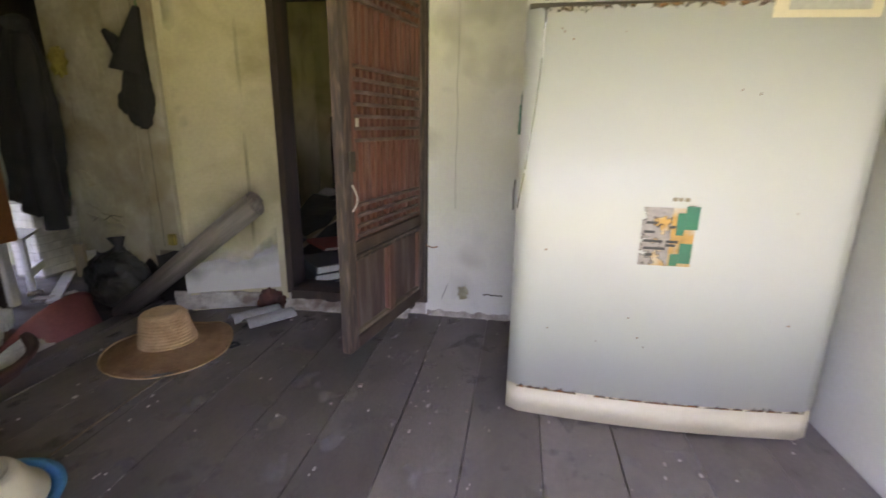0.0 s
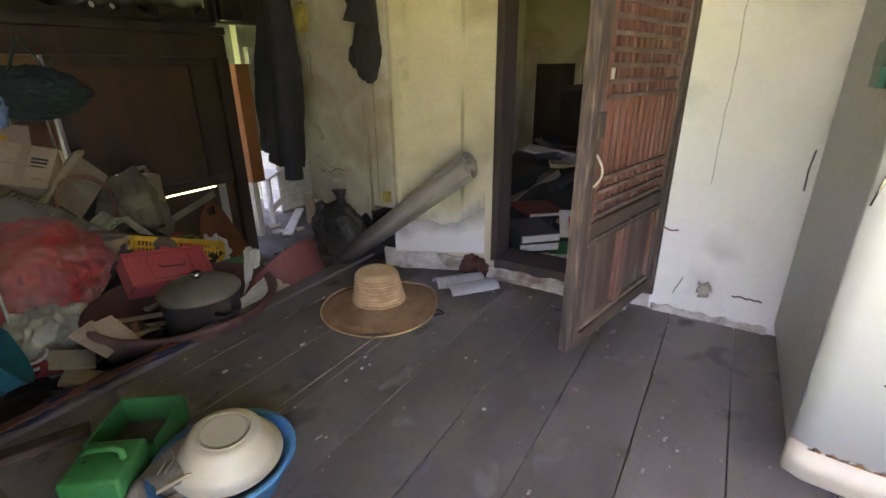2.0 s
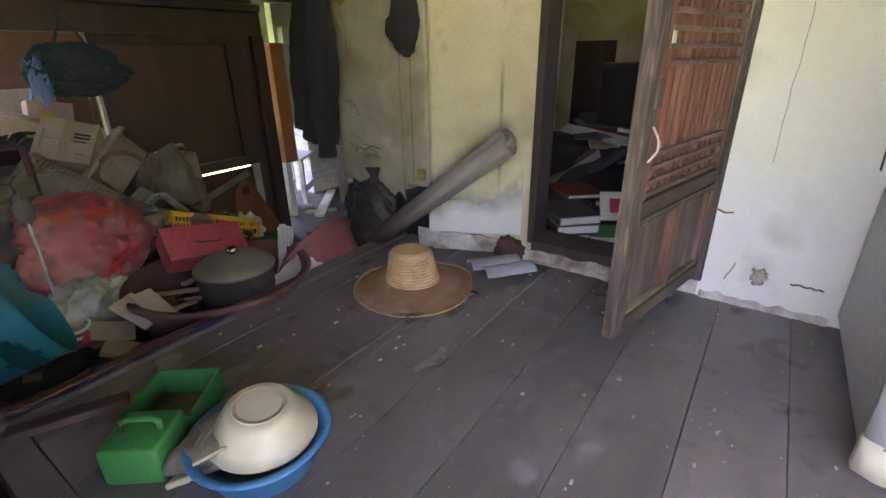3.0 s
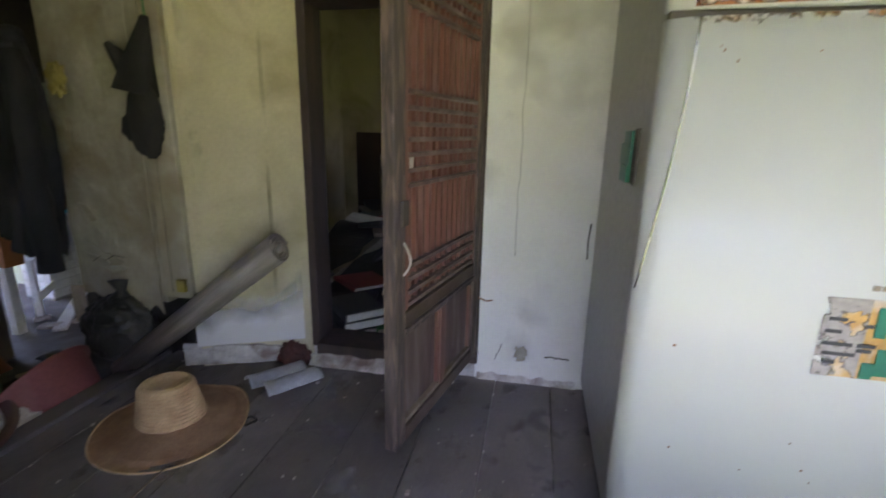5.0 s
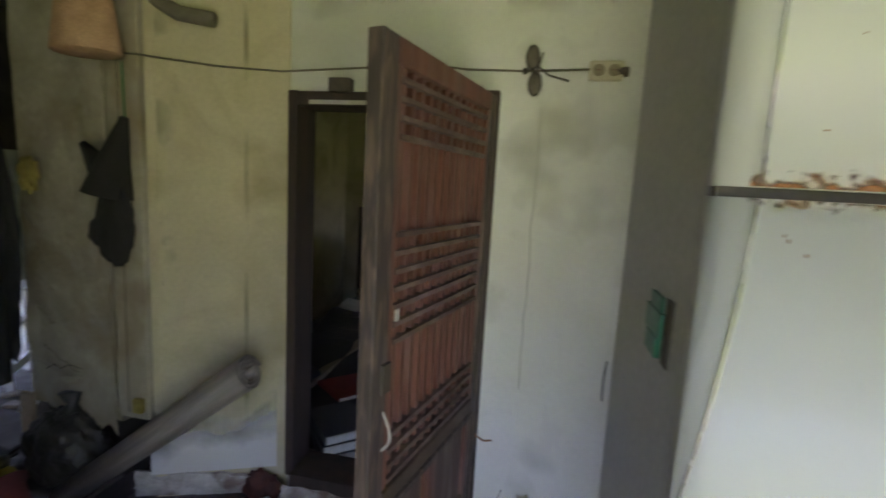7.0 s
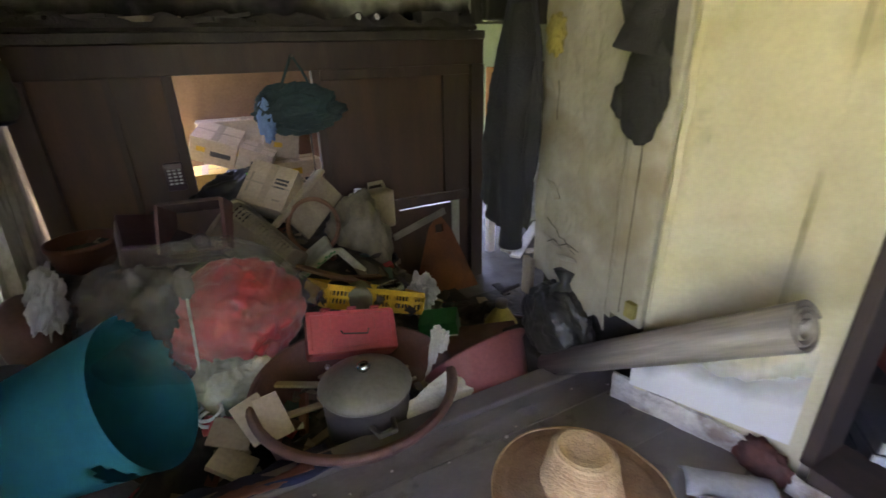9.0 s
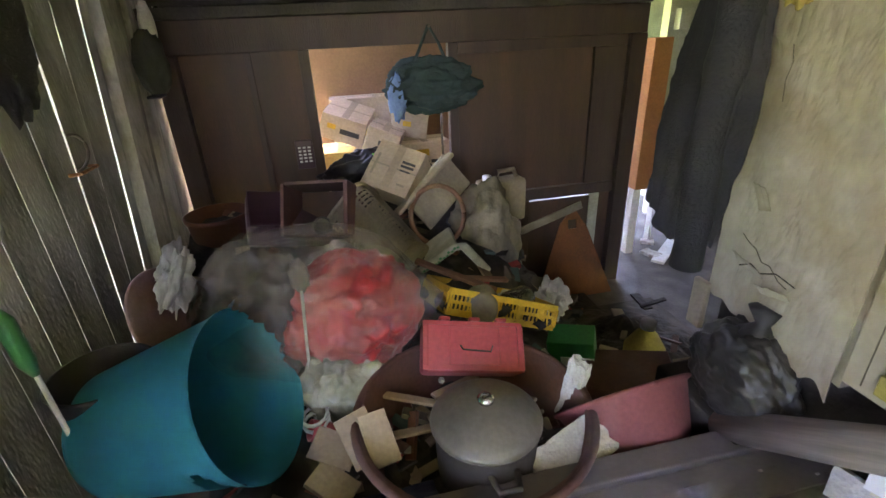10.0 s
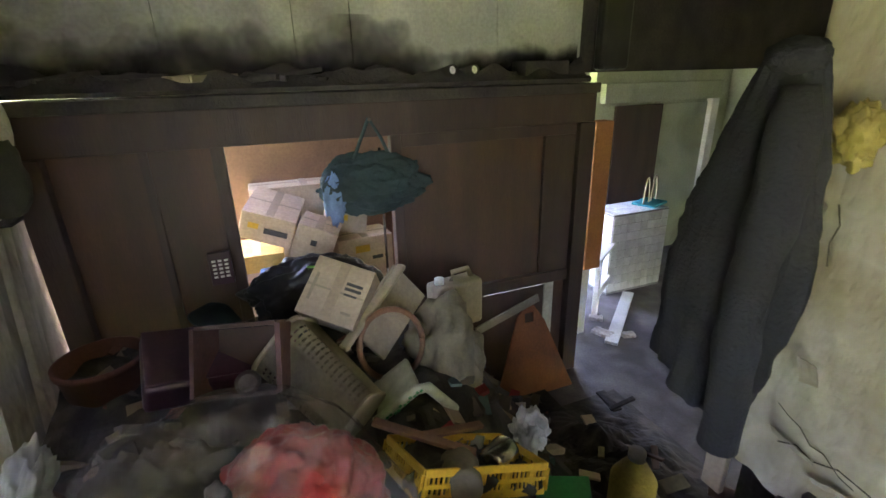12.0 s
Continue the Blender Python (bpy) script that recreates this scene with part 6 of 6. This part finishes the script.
solo("dust_scuff", (0, 0, 0), span((-1.15, 0.42, 0.0006), (1.46, 2.05, 0.0011)), M["scuff"], "pale trodden dust on the porch boards", "dust", kind="stuff")
for pts in ([(-1.50, 0.50), (-1.47, 0.485), (-1.44, 0.478), (-1.41, 0.452), (-1.38, 0.455), (-1.34, 0.43), (-1.31, 0.425)], [(-1.49, 0.99), (-1.478, 0.95), (-1.488, 0.91), (-1.48, 0.86)]):
    crack("paper_tear", [(x, 1.9465 - 0.149 * (x + 1.6), z) for x, z in pts], 0.0014, M["crackm"], "dark tear in the loose wallpaper")
for x0, z0, sx, sz, a in ((-1.44, 0.43, 0.10, 0.05, 12), (-1.34, 0.40, 0.09, 0.04, -10), (-1.53, 0.98, 0.05, 0.07, 30), (-1.45, 0.62, 0.04, 0.10, 5)):
    solo("paper_flap", pose(x0, 1.938 - 0.149 * (x0 + 1.6), z0, 24, a, 0), sheet(lambda u, v: Vector((sx * (u - 0.5), -0.012 * v * v, sz * (v - 0.5) + 0.012 * noise.noise(Vector((u * 5, x0 * 9, 0))))), 10, 6, 0.0015), M["paper"], "curled flap of torn wallpaper", "wallpaper", group="torn wallpaper flaps")

for pts in ([(-1.47, 0.415), (-1.43, 0.44), (-1.39, 0.43), (-1.34, 0.455), (-1.276, 0.45)],):
    crack("paper_tear", [(x, 1.933 - 0.149 * (x + 1.6), z) for x, z in pts], 0.002, M["crackm"], "open dark tear in the loose wallpaper")

# refrigerator details
def door_y(x):
    s = (x - FX0) / (FX1 - FX0)
    return FY - 0.048 - 0.026 * math.sin(math.pi * s)


def on_door(name, x0, x1, z0, z1, m, lift=0.0, label="", th=0.0015):
    return part(name, sheet(lambda u, v: Vector((x0 + (x1 - x0) * u, door_y(x0 + (x1 - x0) * u) - 0.0015 - lift, z0 + (z1 - z0) * v)), 6, 2, th), m, fr, label)


on_door("sticker", 0.895, 1.0, 0.525, 0.685, M["label"], 0, "torn orange and grey paper sticker")
on_door("sticker", 0.866, 0.94, 0.525, 0.685, M["torn"], 0.002, "torn grey layer of the sticker")
on_door("sticker_green", 0.972, 1.005, 0.628, 0.69, M["tape"], 0.004, "green square of the sticker")
on_door("sticker_green", 0.952, 0.9715, 0.612, 0.672, M["tape"], 0.004, "green square of the sticker")
on_door("sticker_green", 0.966, 0.998, 0.535, 0.59, M["tape"], 0.004, "green square of the sticker")
on_door("sticker_green", 0.945, 0.9655, 0.527, 0.56, M["tape"], 0.004, "green square of the sticker")
for k, (x, z, w) in enumerate([(0.875, 0.64, 0.03), (0.872, 0.615, 0.028), (0.872, 0.59, 0.05), (0.875, 0.57, 0.055), (0.88, 0.552, 0.02), (0.935, 0.63, 0.015), (0.93, 0.59, 0.03), (0.93, 0.58, 0.025)]):
    on_door("print", x, x + w, z, z + 0.007, M["ink"], 0.0045, "dark print bars")
for k, (x, w) in enumerate([(0.935, 0.012), (0.95, 0.01), (0.965, 0.012)]):
    on_door("print", x, x + w, 0.702, 0.712, M["beige"], 0.0, "faint print bars")
on_door("rust_stain", 0.57, 1.12, SPLIT + 0.0085, SPLIT + 0.05, M["rust_up"], 0, "ragged rust above the seam", 0.0006)
on_door("rust_stain", 0.57, 1.36, SPLIT - 0.035, SPLIT - 0.0085, M["rust_down"], 0, "ragged rust below the seam", 0.0006)
on_door("rust_stain", FX0 + 0.03, FX1 - 0.03, 0.0985, 0.125, M["rust_up"], -0.001, "ragged rust along the kick plate", 0.0006)
rng = random.Random(8)
for k in range(26):
    x, z = rng.uniform(0.6, 1.36), rng.choice((rng.uniform(0.2, 1.15), rng.uniform(1.2, 1.7)))
    on_door("rust_spot", x, x + rng.uniform(0.002, 0.006), z, z + rng.uniform(0.002, 0.006), M["rust"], 0, th=0.0006)
on_door("control_panel", 1.095, 1.33, SPLIT - 0.045, SPLIT + 0.047, M["creamplastic"], 0.0, "cream control panel", 0.008)
on_door("display", 1.125, 1.30, SPLIT + 0.003, SPLIT + 0.04, M["gasket"], 0.008, "dark display window", 0.002)
on_door("display", 1.125, 1.30, SPLIT - 0.03, SPLIT - 0.004, M["fridgeside"], 0.008, "grey label with print bars", 0.002)
for k in range(5):
    on_door("vent_line", 1.10, 1.118, SPLIT + 0.012 + 0.006 * k, SPLIT + 0.014 + 0.006 * k, M["gasket"], 0.009, "", 0.0006)
for k, (z0, z1, y0, y1, lift) in enumerate([(0.865, 0.98, 1.555, 1.64, 0.004), (0.90, 0.95, 1.54, 1.66, 0.007), (0.86, 0.90, 1.55, 1.635, 0.009)]):
    part("tape", span((FX0 - lift, y0, z0), (FX0 + 0.003, y1, z1), 0.0012), M["tape"], fr, "crumpled green packing tape")
part("tape", span((FX0 - 0.0015, 1.49, 0.86), (FX0 + 0.003, 1.53, 0.985)), M["gasket"], fr, "dark strip under the tape")
dg = solo("cable_scrap", (0, 0, 0), pipe([(0.518, 2.07, 0.66), (0.512, 2.065, 0.60), (0.515, 2.07, 0.53)], 0.003, 6), M["gasket"], "dark scrap of cable hanging behind the refrigerator", "cable", smooth=True)

# ---- hanging on the papered wall ----
def coat():
    t = thing("coat", (0, 0, 0), "dark grey worn coat hanging at the end of the wall", "coat")
    bm = bmesh.new()
    n, rows = 96, 56
    rings = []
    for j in range(rows + 1):
        s = j / rows
        z = 1.29 - 0.80 * s
        cx = -1.575 - 0.075 * s
        a = 0.045 + 0.085 * min(1, s * 2.4) ** 0.8 + 0.015 * math.sin(math.pi * s)
        b = 0.034 + 0.03 * s
        ring = []
        for i in range(n):
            th = 2 * math.pi * i / n
            p = Vector((math.cos(th) * 2.2, math.sin(th) * 2.2, z * 3.2))
            f = 1 + (0.03 + 0.10 * s) * math.sin(6 * th + 2.2 * noise.noise(p)) + 0.07 * s * math.sin(11 * th + 3 * z) + 0.16 * noise.noise(p) - 0.16 * abs(noise.noise(p * 2.1 + Vector((3, 1, 7 * z))))
            ring.append(bm.verts.new((cx + a * f * math.cos(th), 1.835 + b * f * math.sin(th), z + s * s * (0.045 * noise.noise(Vector((math.cos(th) * 1.5, math.sin(th) * 1.5, 4))) - 0.04 * math.cos(th)))))
        rings.append(ring)
    for a, b in zip(rings, rings[1:]):
        for i in range(n):
            bm.faces.new((a[i], a[(i + 1) % n], b[(i + 1) % n], b[i]))
    bm.faces.new(list(reversed(rings[0])))
    bm.faces.new(rings[-1])
    part("body", bm, M["coat"], t, "", True)
    pts = [(-1.535 + 0.02 * math.sin(k * 0.7) * 0.4, 1.80 - 0.004 * k * 0.3, 1.22 - 0.068 * k) for k in range(13)]
    part("sleeve", pipe(pts, [0.03, 0.045, 0.05, 0.046, 0.052, 0.043, 0.047, 0.041, 0.05, 0.044, 0.046, 0.042, 0.045], 16), M["coat"], t, "long sleeve hanging in front", True)
    part("collar", blob((-1.565, 1.82, 1.27), (0.055, 0.04, 0.035), 0.2, 3, 2, 3), M["coat"], t, "", True)


coat()
solo("yellow_rag", (-1.475, 1.895, 1.13), blob((0, 0, 0), (0.042, 0.016, 0.06), 0.35, 2.2, 5, 5, fold=0.14), M["yellowrag"], "faded yellow rag tucked behind the coat", "rag", smooth=True)
bs = thing("black_cloth_bag", (0, 0, 0), "black limp cloth bag hanging from a nail", "bag")
part("pouch", blob((-1.06, 1.845, 0.985), (0.07, 0.03, 0.13), 0.14, 1.7, 7, 5, fold=0.06), M["blackcloth"], bs, "", True)
part("neck", pipe([(-1.09, 1.85, 1.08), (-1.07, 1.855, 1.18), (-1.03, 1.865, 1.33)], [0.075, 0.05, 0.012], 12), M["blackcloth"], bs, "", True)
part("flap", pipe([(-1.10, 1.85, 1.14), (-1.15, 1.85, 1.21), (-1.19, 1.86, 1.24)], [0.04, 0.024, 0.012], 10), M["blackcloth"], bs, "", True)
part("corner", blob((-1.125, 1.845, 0.96), (0.035, 0.025, 0.05), 0.2, 2, 2, 3), M["blackcloth"], bs, "", True)
part("string", pipe([(-1.03, 1.865, 1.33), (-1.035, 1.868, 1.43), (-1.04, 1.87, 1.50)], 0.003, 6), M["greenplastic"], bs)
solo("wicker_shade", (-1.09, 1.80, 1.505), lathe([(0.10, 0), (0.105, 0.005), (0.08, 0.17), (0.07, 0.18), (0.005, 0.18)], 28, Matrix.Diagonal((1, 0.75, 1, 1))), M["straw"], "brown woven shade hanging on the wall", "shade", smooth=True)
solo("bent_pipe", (0, 0, 0), pipe([(-1.06, 1.96, 1.82), (-1.0, 1.93, 1.72), (-0.88, 1.93, 1.66), (-0.77, 1.95, 1.645)], 0.024, 12), M["greysack"], "grey bent pipe end on the upper wall", "pipe", smooth=True)
bgb = thing("bin_bag", (-1.34, 1.88, 0.0), "knotted dusty black plastic bag under the torn wall", "bag")
part("sack", blob((0, 0, 0.14), (0.165, 0.105, 0.145), 0.16, 1.9, 3, 6, fold=0.08), M["binbag"], bgb, "", True)
part("knot", pipe([(0, 0.01, 0.25), (0.005, 0.015, 0.305), (0.0, 0.02, 0.35)], [0.07, 0.018, 0.045], 14), M["binbag"], bgb, "", True)
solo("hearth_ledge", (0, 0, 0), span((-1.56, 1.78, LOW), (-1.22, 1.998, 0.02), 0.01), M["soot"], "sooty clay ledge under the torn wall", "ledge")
solo("pale_board", (-1.615, 1.945, 0.10), box((0, 0, 0.10), (0.06, 0.02, 0.17), 0.004), M["cardboard"], "pale stub of board under the coat", "board")
wl = structure("wallpaper_sheet", sheet(lambda u, v: Vector((-1.60 + 0.47 * u, 1.966 - 0.070 * u - 0.010 - 0.016 * max(0, noise.noise(Vector((u * 3, v * 9, 2)))) - 0.005 * abs(noise.noise(Vector((u * 5 + v * 2, v * 9, 7)))) - 0.004 * abs(noise.noise(Vector((u * 14, v * 40, 3)))), 0.27 - 0.05 * u + 0.05 * noise.noise(Vector((u * 6, 0, 1))) + 1.80 * v)), 50, 110, 0.003), M["paper"], "loose wrinkled wallpaper hanging off the mud wall", "wallpaper")
solo("post_seam", (0, 0, 0), pipe([(-1.075, 1.884, 0.32), (-1.073, 1.884, 1.2), (-1.077, 1.884, 2.1)], 0.0015, 4), M["crackm"], "dark seam between the papered post boards", "seam")

# ---- books and furniture in the dark room ----
solo("book_heap", (0, 0, 0), sheet(lambda u, v: Vector((-0.95 + 1.3 * u, 2.32 + 1.9 * v, 0.02 + 0.34 * smooth(0.0, 0.5, v) * (1 - 0.5 * u) + 0.05 * noise.noise(Vector((u * 6, v * 8, 2))))), 26, 36, -0.015), M["bookdark"], "dark slope of books and papers filling the room", "books", kind="stuff")
rng = random.Random(21)
cols = ["paperwhite", "bookdark", "bookdark", "paperwhite", "redbook", "greysack", "bookdark", "cardboard"]
M["redbook"] = mat("dull_red_cover", (0.20, 0.03, 0.03), None, 6, 0.5, 0.1)


def book(m, s, cover, label="old book lying in the dark room"):
    t = thing("book", m, label, "book", "books in the room")
    part("cover", box((0, 0, s[2] / 2), s, 0.001), M[cover], t)
    part("page_block", box((0.002, -0.002, s[2] / 2), (s[0] - 0.006, s[1] + 0.001, s[2] - 0.006)), M["paperwhite"], t)
    return t


for k in range(3):
    book(pose(-0.50, 2.36, 0.03 + 0.045 * k, 0, 0, 38 + 3 * k), (0.20, 0.26, 0.04), "bookdark", "dark book with a white spine label")
    solo("spine_label", pose(-0.50, 2.36, 0.03 + 0.045 * k, 0, 0, 38 + 3 * k) @ Matrix.Translation((0, -0.132, 0.02)), box((0, 0, 0), (0.18, 0.003, 0.028)), M["whitepaint"], "white label on a book spine", "label", group="spine labels")
book(pose(-0.30, 2.52, 0.16, 60, 0, 30), (0.20, 0.14, 0.01), "paperwhite", "white booklet with a pink cover panel")
solo("pink_panel", pose(-0.30, 2.52, 0.16, 60, 0, 30) @ Matrix.Translation((0.0, 0.0, 0.0125)), box((0, 0, 0), (0.11, 0.07, 0.003)), M["pinkpaper"], "bright pink panel on a booklet", "panel")
book(pose(-0.30, 2.40, 0.02, 0, 0, 25), (0.22, 0.17, 0.05), "greenplastic", "green book on the room floor")
book(pose(-0.56, 2.62, 0.17, 8, 6, 60), (0.26, 0.18, 0.02), "redbook", "red magazine on the heap")
for k in range(46):
    v = rng.uniform(0.05, 0.95)
    u = rng.uniform(0.05, 0.95)
    z = 0.02 + 0.34 * smooth(0.0, 0.5, v) * (1 - 0.5 * u) + 0.05 * noise.noise(Vector((u * 6, v * 8, 2)))
    book(pose(-0.95 + 1.3 * u, 2.35 + 1.85 * v, z, rng.uniform(-14, 24), rng.uniform(-18, 18), rng.uniform(0, 180)), (rng.uniform(0.13, 0.2), rng.uniform(0.18, 0.28), rng.uniform(0.012, 0.04)), rng.choice(cols))
solo("long_box", pose(-0.72, 2.85, 0.20, 24, 0, -30), box((0, 0, 0), (0.06, 0.5, 0.05), 0.004), M["greysack"], "long grey box leaning on the books", "box")
solo("long_box", pose(-0.58, 2.92, 0.22, 26, 0, -34), box((0, 0, 0), (0.05, 0.5, 0.04), 0.004), M["bookdark"], "long dark box leaning on the books", "box")
tvb = thing("black_cabinet", (-0.55, 3.95, 0.0), "black cabinet in the dark room", "cabinet")
part("body", span((-0.30, -0.2, 0), (0.35, 0.2, 0.78), 0.01), M["gasket"], tvb)
part("door", span((-0.29, -0.215, 0.03), (0.02, -0.202, 0.75), 0.003), M["blackbag"], tvb)
part("door", span((0.03, -0.215, 0.03), (0.34, -0.202, 0.75), 0.003), M["blackbag"], tvb)
rd = thing("door_back", (0, 0, 0), "dark brown inner door with a pale frame", "door", kind="structure")
part("frame", span((-1.42, 4.57, 0), (-1.36, 4.598, 1.0)), M["plaster_yellow"], rd)
part("frame", span((-1.0, 4.57, 0), (-0.94, 4.598, 1.0)), M["plaster_yellow"], rd)
part("frame", span((-1.36, 4.57, 0.94), (-1.0, 4.598, 1.0)), M["plaster_yellow"], rd)
part("panel", span((-1.359, 4.58, 0), (-1.001, 4.597, 0.939)), M["darkwood"], rd)
structure("room_pillar", span((-0.62, 4.48, 0), (-0.48, 4.598, CEIL)), M["framewood"], "dark pillar at the back of the room", "pillar")
solo("wall_calendar", (-0.15, 4.59, 1.25), box((0, 0, 0), (0.3, 0.008, 0.4)), M["paperwhite"], "pale paper sheet on the back wall", "paper")

# ---- shelf over the partition ----
solo("shelf_rubbish", (0, 0, 0), sheet(lambda u, v: Vector((PX - 0.12 + 0.20 * v, 0.08 + 2.45 * u, 1.203 + 0.09 * math.sin(math.pi * v) * (0.5 + noise.noise(Vector((u * 16, v * 3, 0)))) + 0.02)), 120, 10, -0.02), M["soot"], "sooty rubbish lying along the shelf", "rubbish", kind="stuff")
rng = random.Random(9)
for k in range(16):
    y = rng.uniform(0.15, 1.2)
    solo("shelf_stick", pose(PX - 0.0, y, 1.25 + rng.uniform(0, 0.03), 0, rng.uniform(-8, 8), rng.uniform(50, 130)), box((0, 0, 0), (rng.uniform(0.12, 0.28), rng.uniform(0.015, 0.04), rng.uniform(0.01, 0.03)), 0.003), M["beige"] if k % 4 == 0 else M["soot"], "dusty stick on the sooty shelf", "stick", group="sticks on the shelf")
for y in (1.72, 1.83):
    tb = thing("cardboard_tube", pose(PX - 0.08, y, 1.25, 0, 82, 8), "short tube with a pale open end on the shelf", "tube", "tubes on the shelf")
    part("wall", lathe([(0.024, 0), (0.024, 0.18), (0.018, 0.18), (0.018, 0.0)], 20), M["soot"], tb, "", True)
    part("end", lathe([(0.005, 0.165), (0.0175, 0.165), (0.0175, 0.172), (0.005, 0.172)], 20), M["whitepaint"], tb, "pale end")
solo("dark_box", (PX - 0.05, 2.30, 1.202), box((0, 0, 0.055), (0.14, 0.26, 0.11), 0.006), M["soot"], "sooty box at the end of the shelf", "box")
solo("black_hanging", (0, 0, 0), span((-3.19, 2.66, 1.26), (-3.12, 2.86, 2.14), 0.02), M["blackbag"], "black hanging cloth beside the passage", "cloth")

# cap, bag and hasp on the board wall
cp = thing("cap", (0, 0, 0), "dark olive cap hanging on the board wall", "cap")
part("crown", blob((-2.80, 0.12, 0.98), (0.10, 0.06, 0.13), 0.15, 2, 3, 4, fold=0.1), M["capm"], cp, "", True)
part("peak", box((-2.72, 0.13, 0.86), (0.10, 0.05, 0.012), 0.004), M["coat"], cp)
solo("white_pouch", (-2.97, 0.09, 1.13), blob((0, 0, 0), (0.05, 0.03, 0.10), 0.25, 3, 4, 3), M["styro"], "pale plastic pouch hanging by the post", "pouch", smooth=True)
hs = thing("hasp", (0, 0, 0), "rusty iron hasp and wire loop on the boards", "hasp")
part("staple", pipe([(-2.10, 0.024, 0.70), (-2.11, 0.055, 0.70), (-2.22, 0.055, 0.70), (-2.23, 0.024, 0.70)], 0.006, 8), M["rust"], hs)
part("loop", pipe([(-2.14 - 0.09 * math.sin(a), 0.04, 0.76 + 0.055 * math.cos(a)) for a in [math.pi * q / 12 for q in range(13)]], 0.005, 8), M["gasket"], hs, "", True)
solo("black_jacket", (-1.88, 0.09, 1.16), blob((0, 0, 0), (0.12, 0.06, 0.24), 0.2, 2, 8, 4, fold=0.2), M["blackcloth"], "black cloth hanging on the board wall", "cloth", smooth=True)

# ---- back passage ----
tb_ = thing("tiled_block", (-3.95, 3.80, LOW), "white tiled washing block with grey joints", "tiled block")
part("core", span((-0.148, -0.296, 0), (0.148, 0.296, 0.715)), M["grout"], tb_)


def tile_at(c, s):
    return part("tile", box(c, s, 0.0015), M["tile"], tb_)


for r in range(9):
    for c in range(4):
        tile_at((-0.111 + 0.0735 * c, -0.299, 0.06 + 0.076 * r), (0.0705, 0.006, 0.073))
    for c in range(8):
        tile_at((0.151, -0.2575 + 0.0735 * c, 0.06 + 0.076 * r), (0.006, 0.0705, 0.073))
for c in range(4):
    for d in range(8):
        tile_at((-0.111 + 0.0735 * c, -0.2575 + 0.0735 * d, 0.718), (0.0705, 0.0705, 0.006))
bn = thing("white_bench", pose(-3.84, 3.46, LOW, 0, 0, 35), "low white painted wooden bench with plank legs", "bench")
part("top", span((-0.09, -0.42, 0.46), (0.09, 0.40, 0.485), 0.004), M["whitepaint"], bn)
for y in (-0.38, 0.36):
    part("leg", span((-0.09, y - 0.025, 0), (-0.05, y + 0.025, 0.46), 0.003), M["whitepaint"], bn)
    part("leg", span((0.05, y - 0.025, 0), (0.09, y + 0.025, 0.46), 0.003), M["whitepaint"], bn)
part("stretcher", span((0.055, -0.35, 0.12), (0.075, 0.33, 0.19), 0.003), M["whitepaint"], bn)
solo("floor_plank", pose(-3.45, 3.35, LOW + 0.012, 0, 0, 40), box((0, 0, 0), (0.09, 0.9, 0.022), 0.003), M["whitepaint"], "white plank lying on the passage floor", "plank")
for k, (x, y, s, a) in enumerate([(-3.30, 3.05, 0.14, 20), (-3.5, 3.15, 0.10, 50), (-3.2, 3.2, 0.09, 75)]):
    solo("broken_plaster", pose(x, y, LOW + 0.012, 0, 0, a), rough_slab((s, s * 0.6, 0.024), k), M["mortar"], "piece of broken plaster on the floor", "plaster", group="broken plaster")
od = thing("orange_door", (0, 0, 0), "orange painted door standing open in the passage", "door")
part("leaf", span((-3.46, 2.875, -0.05), (-3.36, 3.01, 0.96), 0.004), M["orange"], od, "orange edge and face")
part("foot_post", span((-3.44, 2.88, LOW), (-3.38, 2.94, -0.051)), M["whitepaint"], od, "white stub under the door")
structure("wall_passage_back", span((-4.62, 3.80, LOW), (-4.52, 5.5, CEIL)), M["greenwall"], "pale green stained wall at the end of the passage", "wall")
bd = thing("door_passage", (0, 0, 0), "dark door beside a pale green panel", "door", kind="structure")
part("leaf", span((-4.518, 4.03, LOW), (-4.49, 4.60, 0.95), 0.003), M["darkwood"], bd)
part("panel", span((-4.518, 4.602, LOW), (-4.50, 5.2, 0.95), 0.003), M["greenwall"], bd, "pale green panel")
part("lintel", span((-4.518, 3.85, 0.98), (-4.44, 5.3, 1.15), 0.006), M["greenwall"], bd, "peeling green lintel")
part("jamb", span((-4.518, 5.202, LOW), (-4.45, 5.30, 0.979), 0.004), M["whitepaint"], bd, "white jamb")
ck = thing("chair_frame", pose(-3.95, 4.02, LOW + 0.721, 0, 0, 20), "small metal frame with arched bars on the tiled block", "frame")
for y in (-0.07, 0.07):
    part("arch", pipe([(0.0, y - 0.05 + 0.05 * (1 - math.cos(a)), 0.24 * math.sin(a)) for a in [math.pi * q / 12 for q in range(13)]], 0.008, 8), M["beige"], ck, "", True)
part("tray", box((0, 0, 0.012), (0.2, 0.26, 0.02), 0.004), M["tealbin"], ck)
